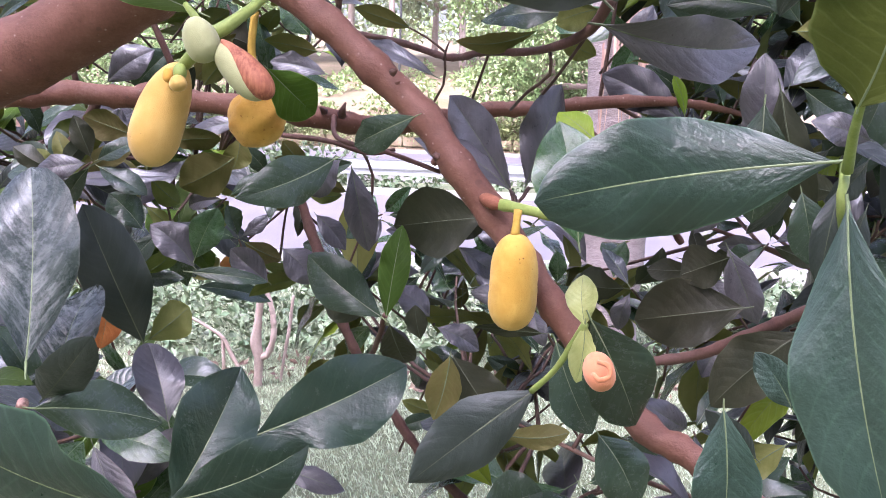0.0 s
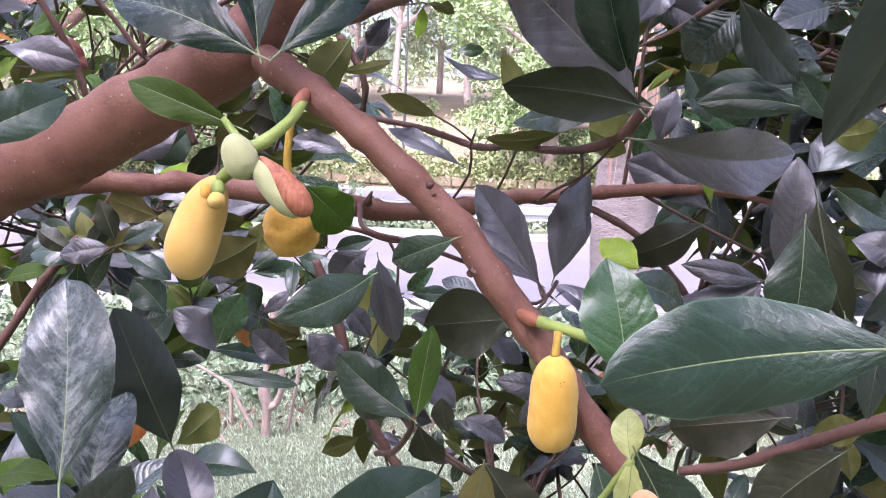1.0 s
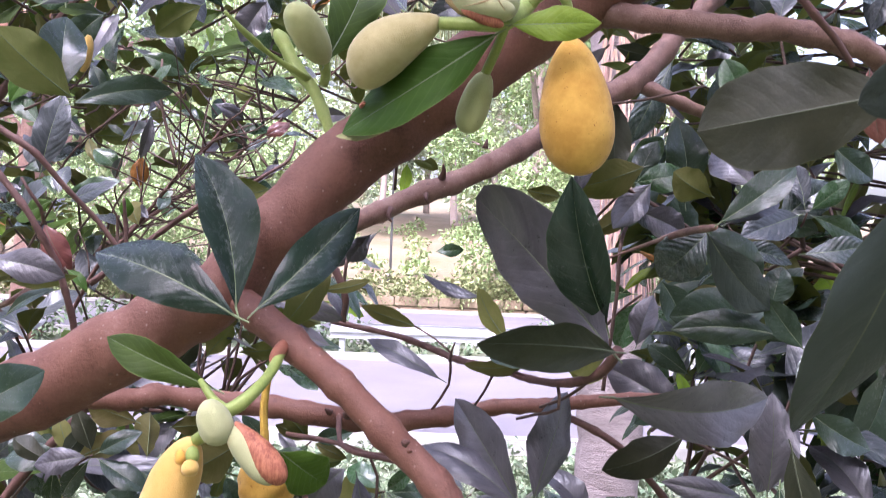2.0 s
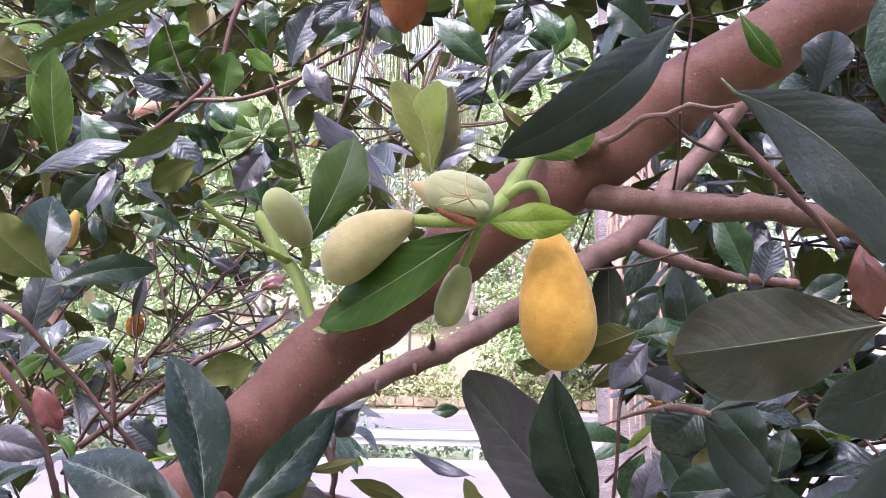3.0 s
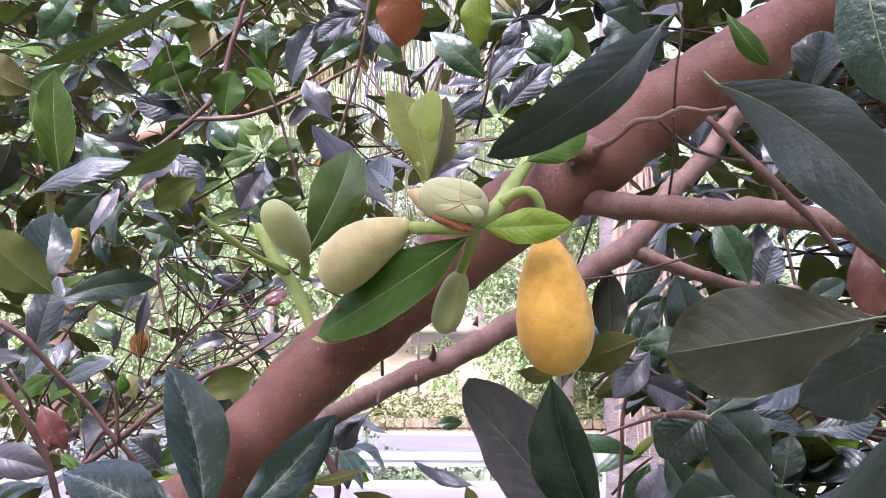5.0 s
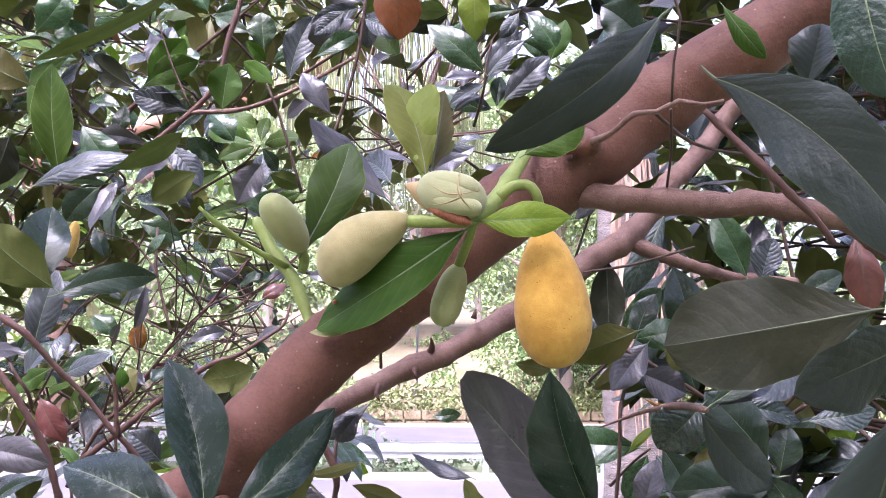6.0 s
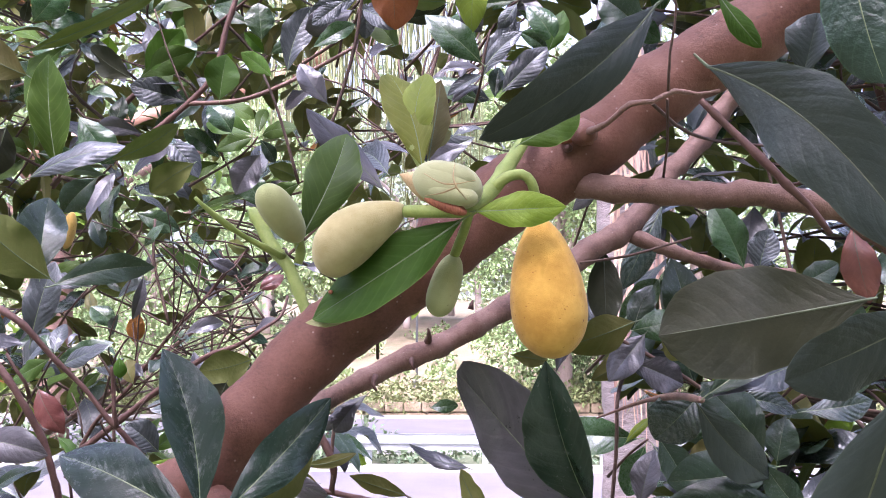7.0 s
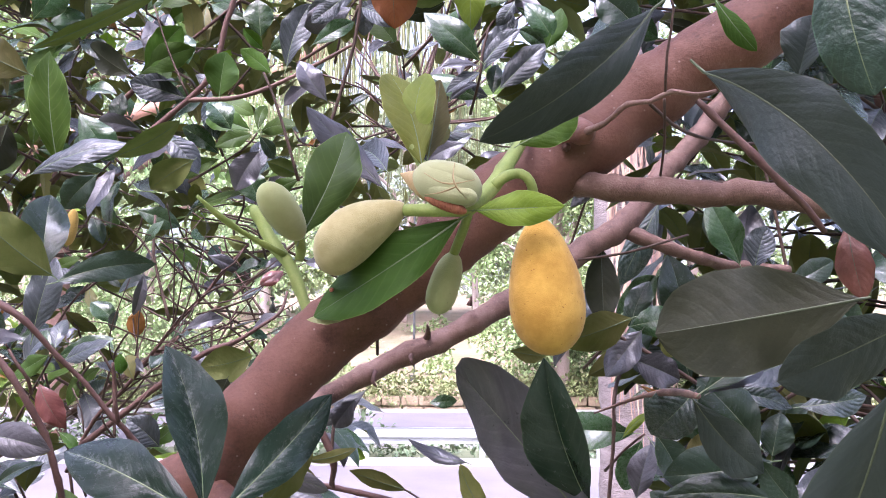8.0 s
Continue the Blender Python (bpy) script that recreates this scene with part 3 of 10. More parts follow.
def scatter(name, blobs, size, mat, seed, label="", category="", parent=None, shell=0.55, droop=0.3):
    """Many small folded leaves inside uneven blobs (centre, radii, count), as one mesh."""
    rng = np.random.default_rng(seed)
    verts, faces = [], []
    at_ = 0
    for c, r, n in blobs:
        d = rng.normal(size=(n, 3))
        d /= np.linalg.norm(d, axis=1)[:, None]
        far = rng.uniform(shell, 1.0, size=(n, 1)) ** 0.6
        lump = 1 + 0.22 * np.sin(d[:, :1] * 5 + seed) + 0.18 * np.sin(d[:, 1:2] * 7 + 2 * seed) + 0.15 * np.sin(d[:, 2:] * 6)
        p = np.array(c) + d * far * lump * np.array(r)
        ax = rng.normal(size=(n, 3)) + d * 0.8
        ax[:, 2] -= droop
        ax /= np.linalg.norm(ax, axis=1)[:, None]
        up = rng.normal(size=(n, 3)) * 0.7 + np.array([0, 0, 1.0])
        side = np.cross(ax, up)
        side /= np.linalg.norm(side, axis=1)[:, None] + 1e-6
        nrm = np.cross(side, ax)
        s = size * rng.uniform(0.6, 1.4, size=(n, 1))
        quad = np.stack([p, p + ax * s * 0.5 + side * s * 0.26 + nrm * s * 0.08, p + ax * s, p + ax * s * 0.5 - side * s * 0.26 + nrm * s * 0.08], 1)
        verts.append(quad.reshape(-1, 3))
        base = at_ + 4 * np.arange(n)[:, None]
        faces.append(np.concatenate([base + [0, 1, 2], base + [0, 2, 3]]))
        at_ += 4 * n
    me = bpy.data.meshes.new(name)
    me.from_pydata(np.concatenate(verts).tolist(), [], np.concatenate(faces).tolist())
    me.materials.append(mat)
    if parent:
        return part(name, me, parent, label, "stuff")
    return tagged(new(name, me), label, category, kind="stuff")


# grass blades on the lawn near the tree
rng = np.random.default_rng(5)
n = 280000
gx, gy = rng.uniform(-3.4, 3.0, n), 2.4 + rng.uniform(0, 1, n) ** 0.8 * 5.9
h, lean, turn = rng.uniform(0.007, 0.028, n), rng.uniform(0.004, 0.022, n), rng.uniform(0, 6.283, n)
root = np.stack([gx, gy, np.zeros(n)], 1)
across = np.stack([np.cos(turn), np.sin(turn), np.zeros(n)], 1) * 0.0020
bow = np.stack([-np.sin(turn), np.cos(turn), np.zeros(n)], 1) * lean[:, None]
tri = np.stack([root - across, root + across, root + bow * 0.4 + across * 0.6 + np.array([0, 0, 1]) * h[:, None] * 0.7, root + bow + np.array([0, 0, 1]) * h[:, None]], 1).reshape(-1, 3)
base = 4 * np.arange(n)[:, None]
me = bpy.data.meshes.new("grass")
me.from_pydata(tri.tolist(), [], np.concatenate([base + [0, 1, 2], base + [0, 2, 3]]).tolist())
me.materials.append(BLADES)
tagged(new("grass", me), "short pale green grass of the lawn", "grass", kind="stuff")

# low hedge at the lawn's edge
scatter("hedge", [((x * 0.3 + 0.07 * math.sin(x * 3), 6.0 + 0.15 * math.sin(x * 1.7), 0.16), (0.32, 0.95, 0.29 + 0.06 * math.sin(x * 2.3)), 760) for x in range(-16, 18)], 0.06, HEDGE, 11, "low clipped green hedge at the edge of the lawn", "hedge", shell=0.7)
# dry leaves along the foot of the hedge
DRY = rough_material("dry_leaves", [(0.3, (0.11, 0.066, 0.048)), (0.7, (0.209, 0.145, 0.112))], 5, 0.8, 0, 0, 6, None, 0.3, 0.8)
scatter("leaf_litter", [((x * 0.4, 4.98 + 0.12 * math.sin(x * 2.1), 0.02), (0.35, 0.22, 0.03), 60) for x in range(-12, 13)], 0.05, DRY, 15, "dry brown leaves along the foot of the hedge", "leaf litter", shell=0.1)
# shrubs on the median, with gaps
scatter("median_shrubs", [((x, 17.6 + 0.3 * math.sin(x), 0.3), (0.9, 0.6, 0.5), 420) for x in (-9.5, -8, -6.6, -5.2, -4.1, -3.1, -2.4, 2.5, 4, 5.5, 7)] + [((x * 0.8, 17.4, 0.1), (0.6, 0.5, 0.22), 160) for x in range(-3, 4)], 0.13, HEDGE, 12, "low green shrubs on the median strip", "shrub", shell=0.6)

# crash barrier
barrier = thing("crash_barrier", (-2, 16.6, 0), "galvanised steel crash barrier on the median", "barrier")
prof = [(0, 0.30), (0.03, 0.33), (0.03, 0.37), (-0.03, 0.41), (-0.03, 0.45), (0.03, 0.49), (0.03, 0.54), (0, 0.57)]
bv, bf = [], []
for x in (-2.1, 12.0):
    bv += [Vector((x, 16.55 + d, z)) for d, z in prof] + [Vector((x, 16.57 + d, z)) for d, z in prof]
k = len(prof)
for i in range(k - 1):
    bf += [(i, i + 1, i + 1 + 2 * k, i + 2 * k), (i + k, i + 3 * k, i + 1 + 3 * k, i + 1 + k)]
bf += [(0, 2 * k, 3 * k, k), (k - 1, 2 * k - 1, 4 * k - 1, 3 * k - 1)]
part("rail", mesh_of("rail", bv, bf, [STEEL], smooth=False), barrier)
for x in (-1.9, 0.1, 2.1, 4.1, 6.1, 8.1, 10.1):
    slab("post", x - 0.05, x + 0.05, 16.6, 16.72, -0.2, 0.56, STEEL, "", "", barrier)

# pale post at the near kerb
bx, by = 2.16, 8.2
bollard = thing("bollard", (bx, by, 0), "pale concrete post by the kerb", "post")
tube("shaft", [(bx, by, -0.1, 0.075), (bx, by, 0.5, 0.07), (bx, by, 0.92, 0.065), (bx, by, 0.98, 0.04)], KERB, bollard, 12, 0.05, 0.02)
tube("collar", [(bx, by, 0.70, 0.078), (bx, by, 0.78, 0.078)], STEEL, bollard, 12, 0.05, 0)

# stone planter and its yellow-green hedge beyond the second road
planter = thing("planter_wall", (0, 31.2, 0), "low wall of tan stone blocks edging the slope", "wall", kind="structure")
rw = random.Random(3)
for row in range(2):
    x = -9.0 + row * 0.3
    while x < 9:
        w = rw.uniform(0.5, 0.8)
        slab("stone", x, x + w - 0.03, 31.0 + rw.uniform(0, 0.06), 31.5, -0.1 + row * 0.33, 0.2 + row * 0.33, BRICK, "", "", planter, bevel=0.03)
        x += w
scatter("hedge", [((x * 0.8, 31.75, 0.74 + 0.12 * math.sin(x * 1.7)), (0.9, 0.75, 0.55), 360) for x in range(-22, 24)], 0.19, HEDGE_YELLOW, 13, "yellow-green hedge above the stone wall", "hedge", shell=0.5)

rv = random.Random(77)
scatter("trailing_shrubs", [((x * 0.55 + rv.uniform(-0.25, 0.25), 31.0 + rv.uniform(-0.1, 0.1), rv.uniform(0.25, 0.75)), (rv.uniform(0.25, 0.6), 0.28, rv.uniform(0.15, 0.35)), 110) for x in range(-34, 36) if rv.random() < 0.75], 0.11, HEDGE_YELLOW, 78, "yellow-green shoots trailing over the stone wall", "shrub", shell=0.4)
scatter("shrub_bank", [((rv.uniform(0.6, 7.5), rv.uniform(32.4, 34.0), rv.uniform(1.0, 3.6)), (rv.uniform(0.6, 1.1), 0.7, rv.uniform(0.5, 0.9)), 420) for _ in range(34)], 0.13, CROWN_LIGHT, 79, "bank of light green shrubs above the wall", "shrub", shell=0.35)

# lamp pole on the slope
pole = thing("pole", (-2.35, 34.5, 0.8), "thin dark pole on the slope", "pole")
tube("shaft", [(-2.35, 34.5, 0.6, 0.05), (-2.35, 34.5, 3, 0.045), (-2.35, 34.5, 7.5, 0.035)], POLE, pole, 8, 0.5, 0)
slab("base_plate", -2.5, -2.2, 34.35, 34.65, 0.6, 1.15, POLE, "", "", pole, bevel=0.02)


def far_tree(name, place, height, spread, leaves, size, mat, seed, label, bark=PALE_BARK, lean=0.0, low=0.35, girth=1.0):
    """Trunk with limbs and an uneven crown of leaf clumps."""
    rng = random.Random(seed)
    x, y, z = place
    t = thing(name, place, label, "tree")
    top = Vector((x + lean, y, z + height * 0.7))
    tube("trunk", [(x, y, z - 0.3, height * 0.028 * girth), (x + lean * 0.3, y, z + height * 0.35, height * 0.02 * girth), (*top, height * 0.010 * girth)], bark, t, 9, 0.4, 0.08, lump_size=0.5)
    blobs = []
    for k in range(11):
        a = k * 2.4 + rng.uniform(-0.4, 0.4)
        h = low + (1.0 - low) * (k + 0.5) / 11
        r = spread * (1.0 - 0.55 * max(0, h - 0.5)) * rng.uniform(0.35, 1.0)
        end = Vector((x + lean * h + r * math.cos(a), y + r * math.sin(a), z + height * h))
        root = Vector((x + lean * h * 0.7, y, z + height * max(0.18, h * 0.65)))
        mid = (end + root) / 2 + Vector((0, 0, height * 0.03))
        tube("limb", [(*root, height * 0.011), (*mid, height * 0.007), (*end, height * 0.002)], bark, t, 6, 0.5, 0.05)
        rr = spread * rng.uniform(0.28, 0.45)
        for q in range(3):
            c = end + Vector((rng.uniform(-1, 1), rng.uniform(-1, 1), rng.uniform(-0.6, 0.6))) * rr * 0.8
            blobs.append((tuple(c), (rr, rr, rr * 0.75), leaves // 33))
    scatter("crown", blobs, size, mat, seed, "", "", t, shell=0.25)
    return t


far_tree("tree", (2.7, 32.0, 0.0), 12.5, 3.5, 30000, 0.18, CROWN_LIGHT, 21, "airy light green tree beyond the second road", low=0.10)
far_tree("tree", (7.2, 32.1, 0.0), 12.2, 3.7, 22000, 0.18, CROWN_LIGHT, 22, "light green tree with drooping foliage", low=0.12)
far_tree("tree", (-11.2, 32.0, 0.0), 7.7, 4.2, 28000, 0.165, CROWN_LIGHT, 23, "broad light green tree behind the shrubs", low=0.12)
far_tree("tree", (-4.2, 52.0, 4.0), 13.0, 4.2, 5200, 0.36, CROWN_HAZED, 24, "tree with pinkish trunk on the slope, haze in its colour", lean=0.8, low=0.42, bark=FAR_BARK, girth=0.55)
far_tree("tree", (-0.2, 55.0, 4.2), 14.0, 4.6, 5200, 0.36, CROWN_HAZED, 25, "green tree on the slope with haze in its colour", lean=-1.0, low=0.45, bark=FAR_BARK, girth=0.55)
far_tree("tree", (4.5, 50.0, 4.0), 14.0, 4.5, 6000, 0.36, CROWN_HAZED, 26, "green tree on the slope", low=0.3, bark=FAR_BARK, girth=0.55)
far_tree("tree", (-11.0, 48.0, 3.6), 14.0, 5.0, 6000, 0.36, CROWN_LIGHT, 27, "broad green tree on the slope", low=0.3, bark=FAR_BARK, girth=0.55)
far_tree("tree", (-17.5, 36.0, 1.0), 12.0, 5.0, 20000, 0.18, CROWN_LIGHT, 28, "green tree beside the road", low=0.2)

far_tree("tree", (-7.2, 60.0, 5.0), 15.0, 4.4, 5200, 0.40, CROWN_HAZED, 34, "tree far up the slope, haze in its colour", low=0.2, bark=FAR_BARK, girth=0.55)
far_tree("tree", (-2.2, 66.0, 5.4), 15.0, 4.6, 5200, 0.42, CROWN_HAZED, 35, "tree far up the slope", low=0.15, bark=FAR_BARK, girth=0.55)
far_tree("tree", (2.4, 64.0, 5.2), 15.0, 4.6, 5200, 0.42, CROWN_HAZED, 36, "green tree far up the slope, haze in its colour", low=0.15, bark=FAR_BARK, girth=0.55)
far_tree("tree", (-14.0, 62.0, 5.0), 15.0, 5.0, 9000, 0.42, CROWN_LIGHT, 37, "broad tree far up the slope, haze in its colour", low=0.15, bark=FAR_BARK, girth=0.55)
far_tree("tree", (-7.8, 17.4, 0.0), 11.5, 5.0, 22000, 0.16, CROWN_LIGHT, 29, "airy light green tree on the median strip", bark=BARK_GREY, low=0.38)
# unseen trees added behind the camera, near side of the lawn, to darken reflections
for k, (x, y) in enumerate(((-8.5, -6.5), (-4.2, -8.0), (0.3, -7.2), (4.6, -7.8), (9.0, -6.2))):
    far_tree("tree", (x, y, 0.0), 6.0, 2.9, 5500, 0.30, CROWN_DEEP, 60 + k, "unseen dark green tree added to darken reflections", low=0.06)
rk = random.Random(9)
scatter("far_woods", [((x * 2.6 + rk.uniform(-1, 1), rk.uniform(66, 92), 6.2 + rk.uniform(-0.6, 1.6)), (2.6, 2.0, rk.uniform(1.6, 3.2)), 230) for x in range(-18, 19)], 0.6, CROWN_HAZED, 44, "green woods at the top of the slope, haze in their colour", "woods", shell=0.3)
scatter("slope_shrubs", [((rk.uniform(-14, 9), y, ground_height(0, y) + 0.2), (rk.uniform(0.4, 1.1), 0.7, rk.uniform(0.25, 0.6)), 170) for y in [34 + 0.42 * k for k in range(56)]], 0.22, CROWN_LIGHT, 14, "scattered low shrubs on the earthy slope", "shrub", shell=0.4)
scatter("far_woods", [((x * 2.4 + rk.uniform(-1, 1), rk.uniform(94, 112), 9.6 + rk.uniform(-1.2, 2.2)), (2.8, 2.0, rk.uniform(2.2, 4.2)), 260) for x in range(-26, 19)], 0.75, CROWN_LIGHT, 45, "light green woods behind the top of the slope", "woods", shell=0.3)

# palm trunk with a hanging skirt of fibre
palm = thing("palm", (0.86, 5.0, 0), "tall palm with a grey-pink ringed trunk and brown fibre skirt", "palm")
rows = [(0.86 + 0.01 * math.sin(k), 5.0, -0.1 + k * 0.11, 0.165 + 0.006 * (k % 2)) for k in range(62)]
tube("trunk", rows, PALM_BARK, palm, 20, 0.05, 0.05, lump_size=0.08)
rp = random.Random(8)
fv, ff = [], []
for k in range(420):
    a = rp.uniform(-2.2, 0.9)
    z = rp.uniform(1.75, 3.4)
    r = 0.175 + rp.uniform(0, 0.05)
    c = Vector((0.86 + r * math.cos(a), 5.0 + r * math.sin(a), z))
    t = Vector((-math.sin(a), math.cos(a), 0)) * rp.uniform(0.004, 0.011)
    o = Vector((math.cos(a), math.sin(a), 0)) * rp.uniform(0, 0.03)
    low_ = Vector((rp.uniform(-0.03, 0.03), 0, -rp.uniform(0.2, 0.5)))
    i = len(fv)
    fv += [c - t, c + t, c + o + low_ + t * 0.3, c + o + low_ - t * 0.3]
    ff.append((i, i + 1, i + 2, i + 3))
part("fibre_skirt", mesh_of("fibre_skirt", fv, ff, [FIBRE], smooth=False), palm, "hanging brown fibres", "stuff")
for k in range(16):
    a = k * 0.393 + 0.2
    pts = [(0.86 + 1.7 * s * math.cos(a), 5.0 + 1.7 * s * math.sin(a), 6.7 + 1.3 * s - 1.5 * s * s, 0.02 * (1.05 - s)) for s in (0, 0.35, 0.7, 1.0)]
    v, f = tube_data(pts, 5, 0.1, 0)
    for s in range(26):
        q = s / 26
        c = Vector((0.86 + 1.7 * q * math.cos(a), 5.0 + 1.7 * q * math.sin(a), 6.7 + 1.3 * q - 1.5 * q * q))
        for side in (-1, 1):
            w = Vector((-math.sin(a), math.cos(a), 0)) * side * 0.42 + Vector((math.cos(a), math.sin(a), 0)) * 0.22 - Vector((0, 0, 0.2))
            t = Vector((math.cos(a), math.sin(a), 0)) * 0.014
            i = len(v)
            v += [c - t, c + t, c + w]
            f.append((i, i + 1, i + 2))
    part("frond", mesh_of("frond", v, f, [CROWN_DEEP], smooth=False), palm)

# pruned sapling with pale pink bark in front of the hedge
sap = thing("sapling", (-0.95, 4.8, 0), "small pruned sapling with pale pink bark", "sapling")
tube("trunk", [(-0.947, 4.8, -0.023, 0.0238), (-0.945, 4.8, 0.052, 0.0224), (-0.943, 4.8, 0.158, 0.0253), (-0.958, 4.8, 0.231, 0.0295), (-0.95, 4.8, 0.321, 0.021), (-0.937, 4.8, 0.44, 0.0182), (-0.924, 4.8, 0.557, 0.0196), (-0.914, 4.8, 0.703, 0.0182)], PALE_BARK, sap, 10, 0.02, 0.1)
tube("branch", [(-0.943, 4.8, 0.158, 0.0196), (-0.9, 4.79, 0.177, 0.0168), (-0.867, 4.78, 0.246, 0.0154), (-0.862, 4.78, 0.329, 0.014), (-0.883, 4.79, 0.444, 0.0126), (-0.912, 4.8, 0.543, 0.0126)], PALE_BARK, sap, 8, 0.02, 0.08)
tube("branch", [(-0.921, 4.8, 0.528, 0.0112), (-0.953, 4.8, 0.615, 0.0098), (-0.977, 4.8, 0.701, 0.0098)], PALE_BARK, sap, 8, 0.02, 0.08)
for pts in (
    [(-1.052, 4.95, 0.004, 0.0101), (-1.12, 4.95, 0.125, 0.0115), (-1.168, 4.95, 0.215, 0.0115), (-1.259, 4.95, 0.278, 0.0087), (-1.385, 4.95, 0.343, 0.0073)],
    [(-1.164, 4.95, -0.032, 0.0087), (-1.162, 4.95, 0.092, 0.0101), (-1.168, 4.95, 0.209, 0.0087)],
    [(-1.115, 4.7, -0.02, 0.0096), (-1.182, 4.7, 0.071, 0.0096), (-1.242, 4.7, 0.171, 0.0083)],
    [(-0.852, 4.9, -0.019, 0.0072), (-0.827, 4.9, 0.151, 0.0086), (-0.803, 4.9, 0.304, 0.01), (-0.785, 4.9, 0.47, 0.0072)],
):
    foot = (*pts[0][:2], 0)
    st = thing("bare_shoot", foot, "thin bare pinkish shoot beside the hedge", "shoot", "bare shoots by the hedge")
    tube("stem", [(*foot, pts[0][3])] + pts, PALE_BARK, st, 7, 0.02, 0.08)

# hanging strands of a weeping tree
weep = thing("weeping_tree", (-5.6, 8.0, 0), "tree with a curtain of long hanging yellow-green strands", "tree")
tube("trunk", [(-5.6, 8.0, -0.1, 0.16), (-5.5, 7.9, 3, 0.13), (-4.4, 7.8, 5.5, 0.1), (-1.6, 7.6, 6.6, 0.07), (0.4, 7.6, 6.8, 0.03)], PALE_BARK, weep, 10, 0.2, 0.06)
tube("limb", [(-5.5, 7.9, 3.0, 0.08), (-3.2, 8.4, 3.9, 0.07), (-1.4, 8.6, 4.6, 0.06), (-0.2, 8.7, 6.0, 0.04)], rough_material("pink_bark", [(0.3, (0.36, 0.17, 0.12)), (0.7, (0.55, 0.30, 0.23))], 8, 0.8, 0.4, 0.003), weep, 9, 0.1, 0.06)
rs = random.Random(4)
sv, sf = [], []
for k in range(210):
    x, y = rs.uniform(-1.75, 0.1), rs.uniform(7.3, 8.2)
    z1 = 6.3 + 0.2 * x * 0.2 + rs.uniform(-0.3, 0.3)
    z0 = rs.uniform(3.0, 4.2) - 0.25 * max(0, -1.2 - x)
    v, f = tube_data([(x, y, z1, 0.008), (x + rs.uniform(-0.08, 0.08), y, (z0 + z1) / 2, 0.009), (x + rs.uniform(-0.12, 0.12), y, z0, 0.004)], 4, 0.4, 0)
    o = len(sv)
    sv += v
    sf += [tuple(i + o for i in q) for q in f]
part("strand_rest", mesh_of("strand_rest", sv, sf, [rough_material("strand", [(0.3, (0.17, 0.18, 0.08)), (0.7, (0.32, 0.33, 0.17))], 6, 0.6, 0, 0, 6, None, 0.3, 0.8)]), weep, "hanging yellow-green strands", "stuff")

# ---- the tree that the camera rises along ----
tree = thing("fruit_tree", (-1.6, 1.35, 0), "broadleaf tree with reddish limbs, glossy leaves and yellow flower spikes", "tree")
tube("trunk", [(-1.6, 1.35, -0.1, 0.11), (-1.58, 1.34, 0.6, 0.085), (-1.3, 1.28, 1.15, 0.06), (-0.95, 1.2, 1.36, 0.05), (-0.599, 1.16, 1.419, 0.0497)], BARK, tree, 16, 0.04, 0.06)
# two limbs added beyond the view to carry the shading crown
tube("limb", [(0.547, 1.06, 2.2, 0.0342), (0.85, 0.7, 2.75, 0.03), (0.9, 0.2, 3.2, 0.024), (0.7, -0.5, 3.6, 0.015), (0.3, -1.2, 3.9, 0.006)], BARK, tree, 10, 0.05, 0.06)
tube("limb", [(-1.58, 1.34, 0.6, 0.07), (-1.7, 0.9, 1.8, 0.06), (-1.5, 0.3, 2.9, 0.045), (-0.8, -0.4, 3.5, 0.03), (0.2, -1.0, 4.0, 0.012)], BARK, tree, 10, 0.06, 0.06)
# leaves added overhead, never in view, to keep light off the tree
SHADE_CANOPY = rough_material("shade_canopy_leaves", [(0.3, (0.02, 0.045, 0.015)), (0.7, (0.05, 0.09, 0.03))], 3, 0.45, 0, 0, 6, None, 0.4, 0.6)
rc = random.Random(77)
crown = [(rc.uniform(-3.4, 3.2), rc.uniform(-3.4, 1.0), rc.uniform(2.9, 4.4)) for k in range(74)] + [(rc.uniform(-0.1, 1.8), rc.uniform(0.1, 1.2), rc.uniform(3.0, 3.6)) for k in range(8)]
spray = [(-0.95 + 0.16 * k, rc.uniform(0.35, 0.85), rc.uniform(2.6, 2.95)) for k in range(7)]
scatter("crown", [(c, (0.62, 0.62, 0.4), 42 if c[0] > 0 else 50) for c in crown], 0.17, SHADE_CANOPY, 40, "unseen crown added overhead for shade", "", tree, shell=0.2)
scatter("crown", [(c, (0.3, 0.26, 0.14), 24) for c in spray], 0.14, SHADE_CANOPY, 41, "unseen leaf spray added under the crown for shade", "", tree, shell=0.2)

tube("twig", [(0.042, 1.38, 1.533, 0.0019), (0.018, 1.39, 1.551, 0.0016), (-0.01, 1.4, 1.566, 0.0014)], TWIG, tree, 6, 0.03, 0.07)
tube("limb", [(-0.599, 1.16, 1.419, 0.0497), (-0.49, 1.13, 1.467, 0.0442), (-0.417, 1.11, 1.496, 0.0408), (-0.332, 1.1, 1.541, 0.039), (-0.261, 1.09, 1.578, 0.0372), (-0.207, 1.09, 1.615, 0.0359), (-0.173, 1.1, 1.662, 0.0367), (-0.097, 1.11, 1.741, 0.0373), (-0.039, 1.12, 1.796, 0.0385), (0.052, 1.13, 1.87, 0.039), (0.148, 1.13, 1.942, 0.0417), (0.262, 1.12, 2.018, 0.0396), (0.356, 1.1, 2.08, 0.0378), (0.447, 1.08, 2.138, 0.036), (0.547, 1.06, 2.2, 0.0348)], BARK, tree, 16, 0.03, 0.07)
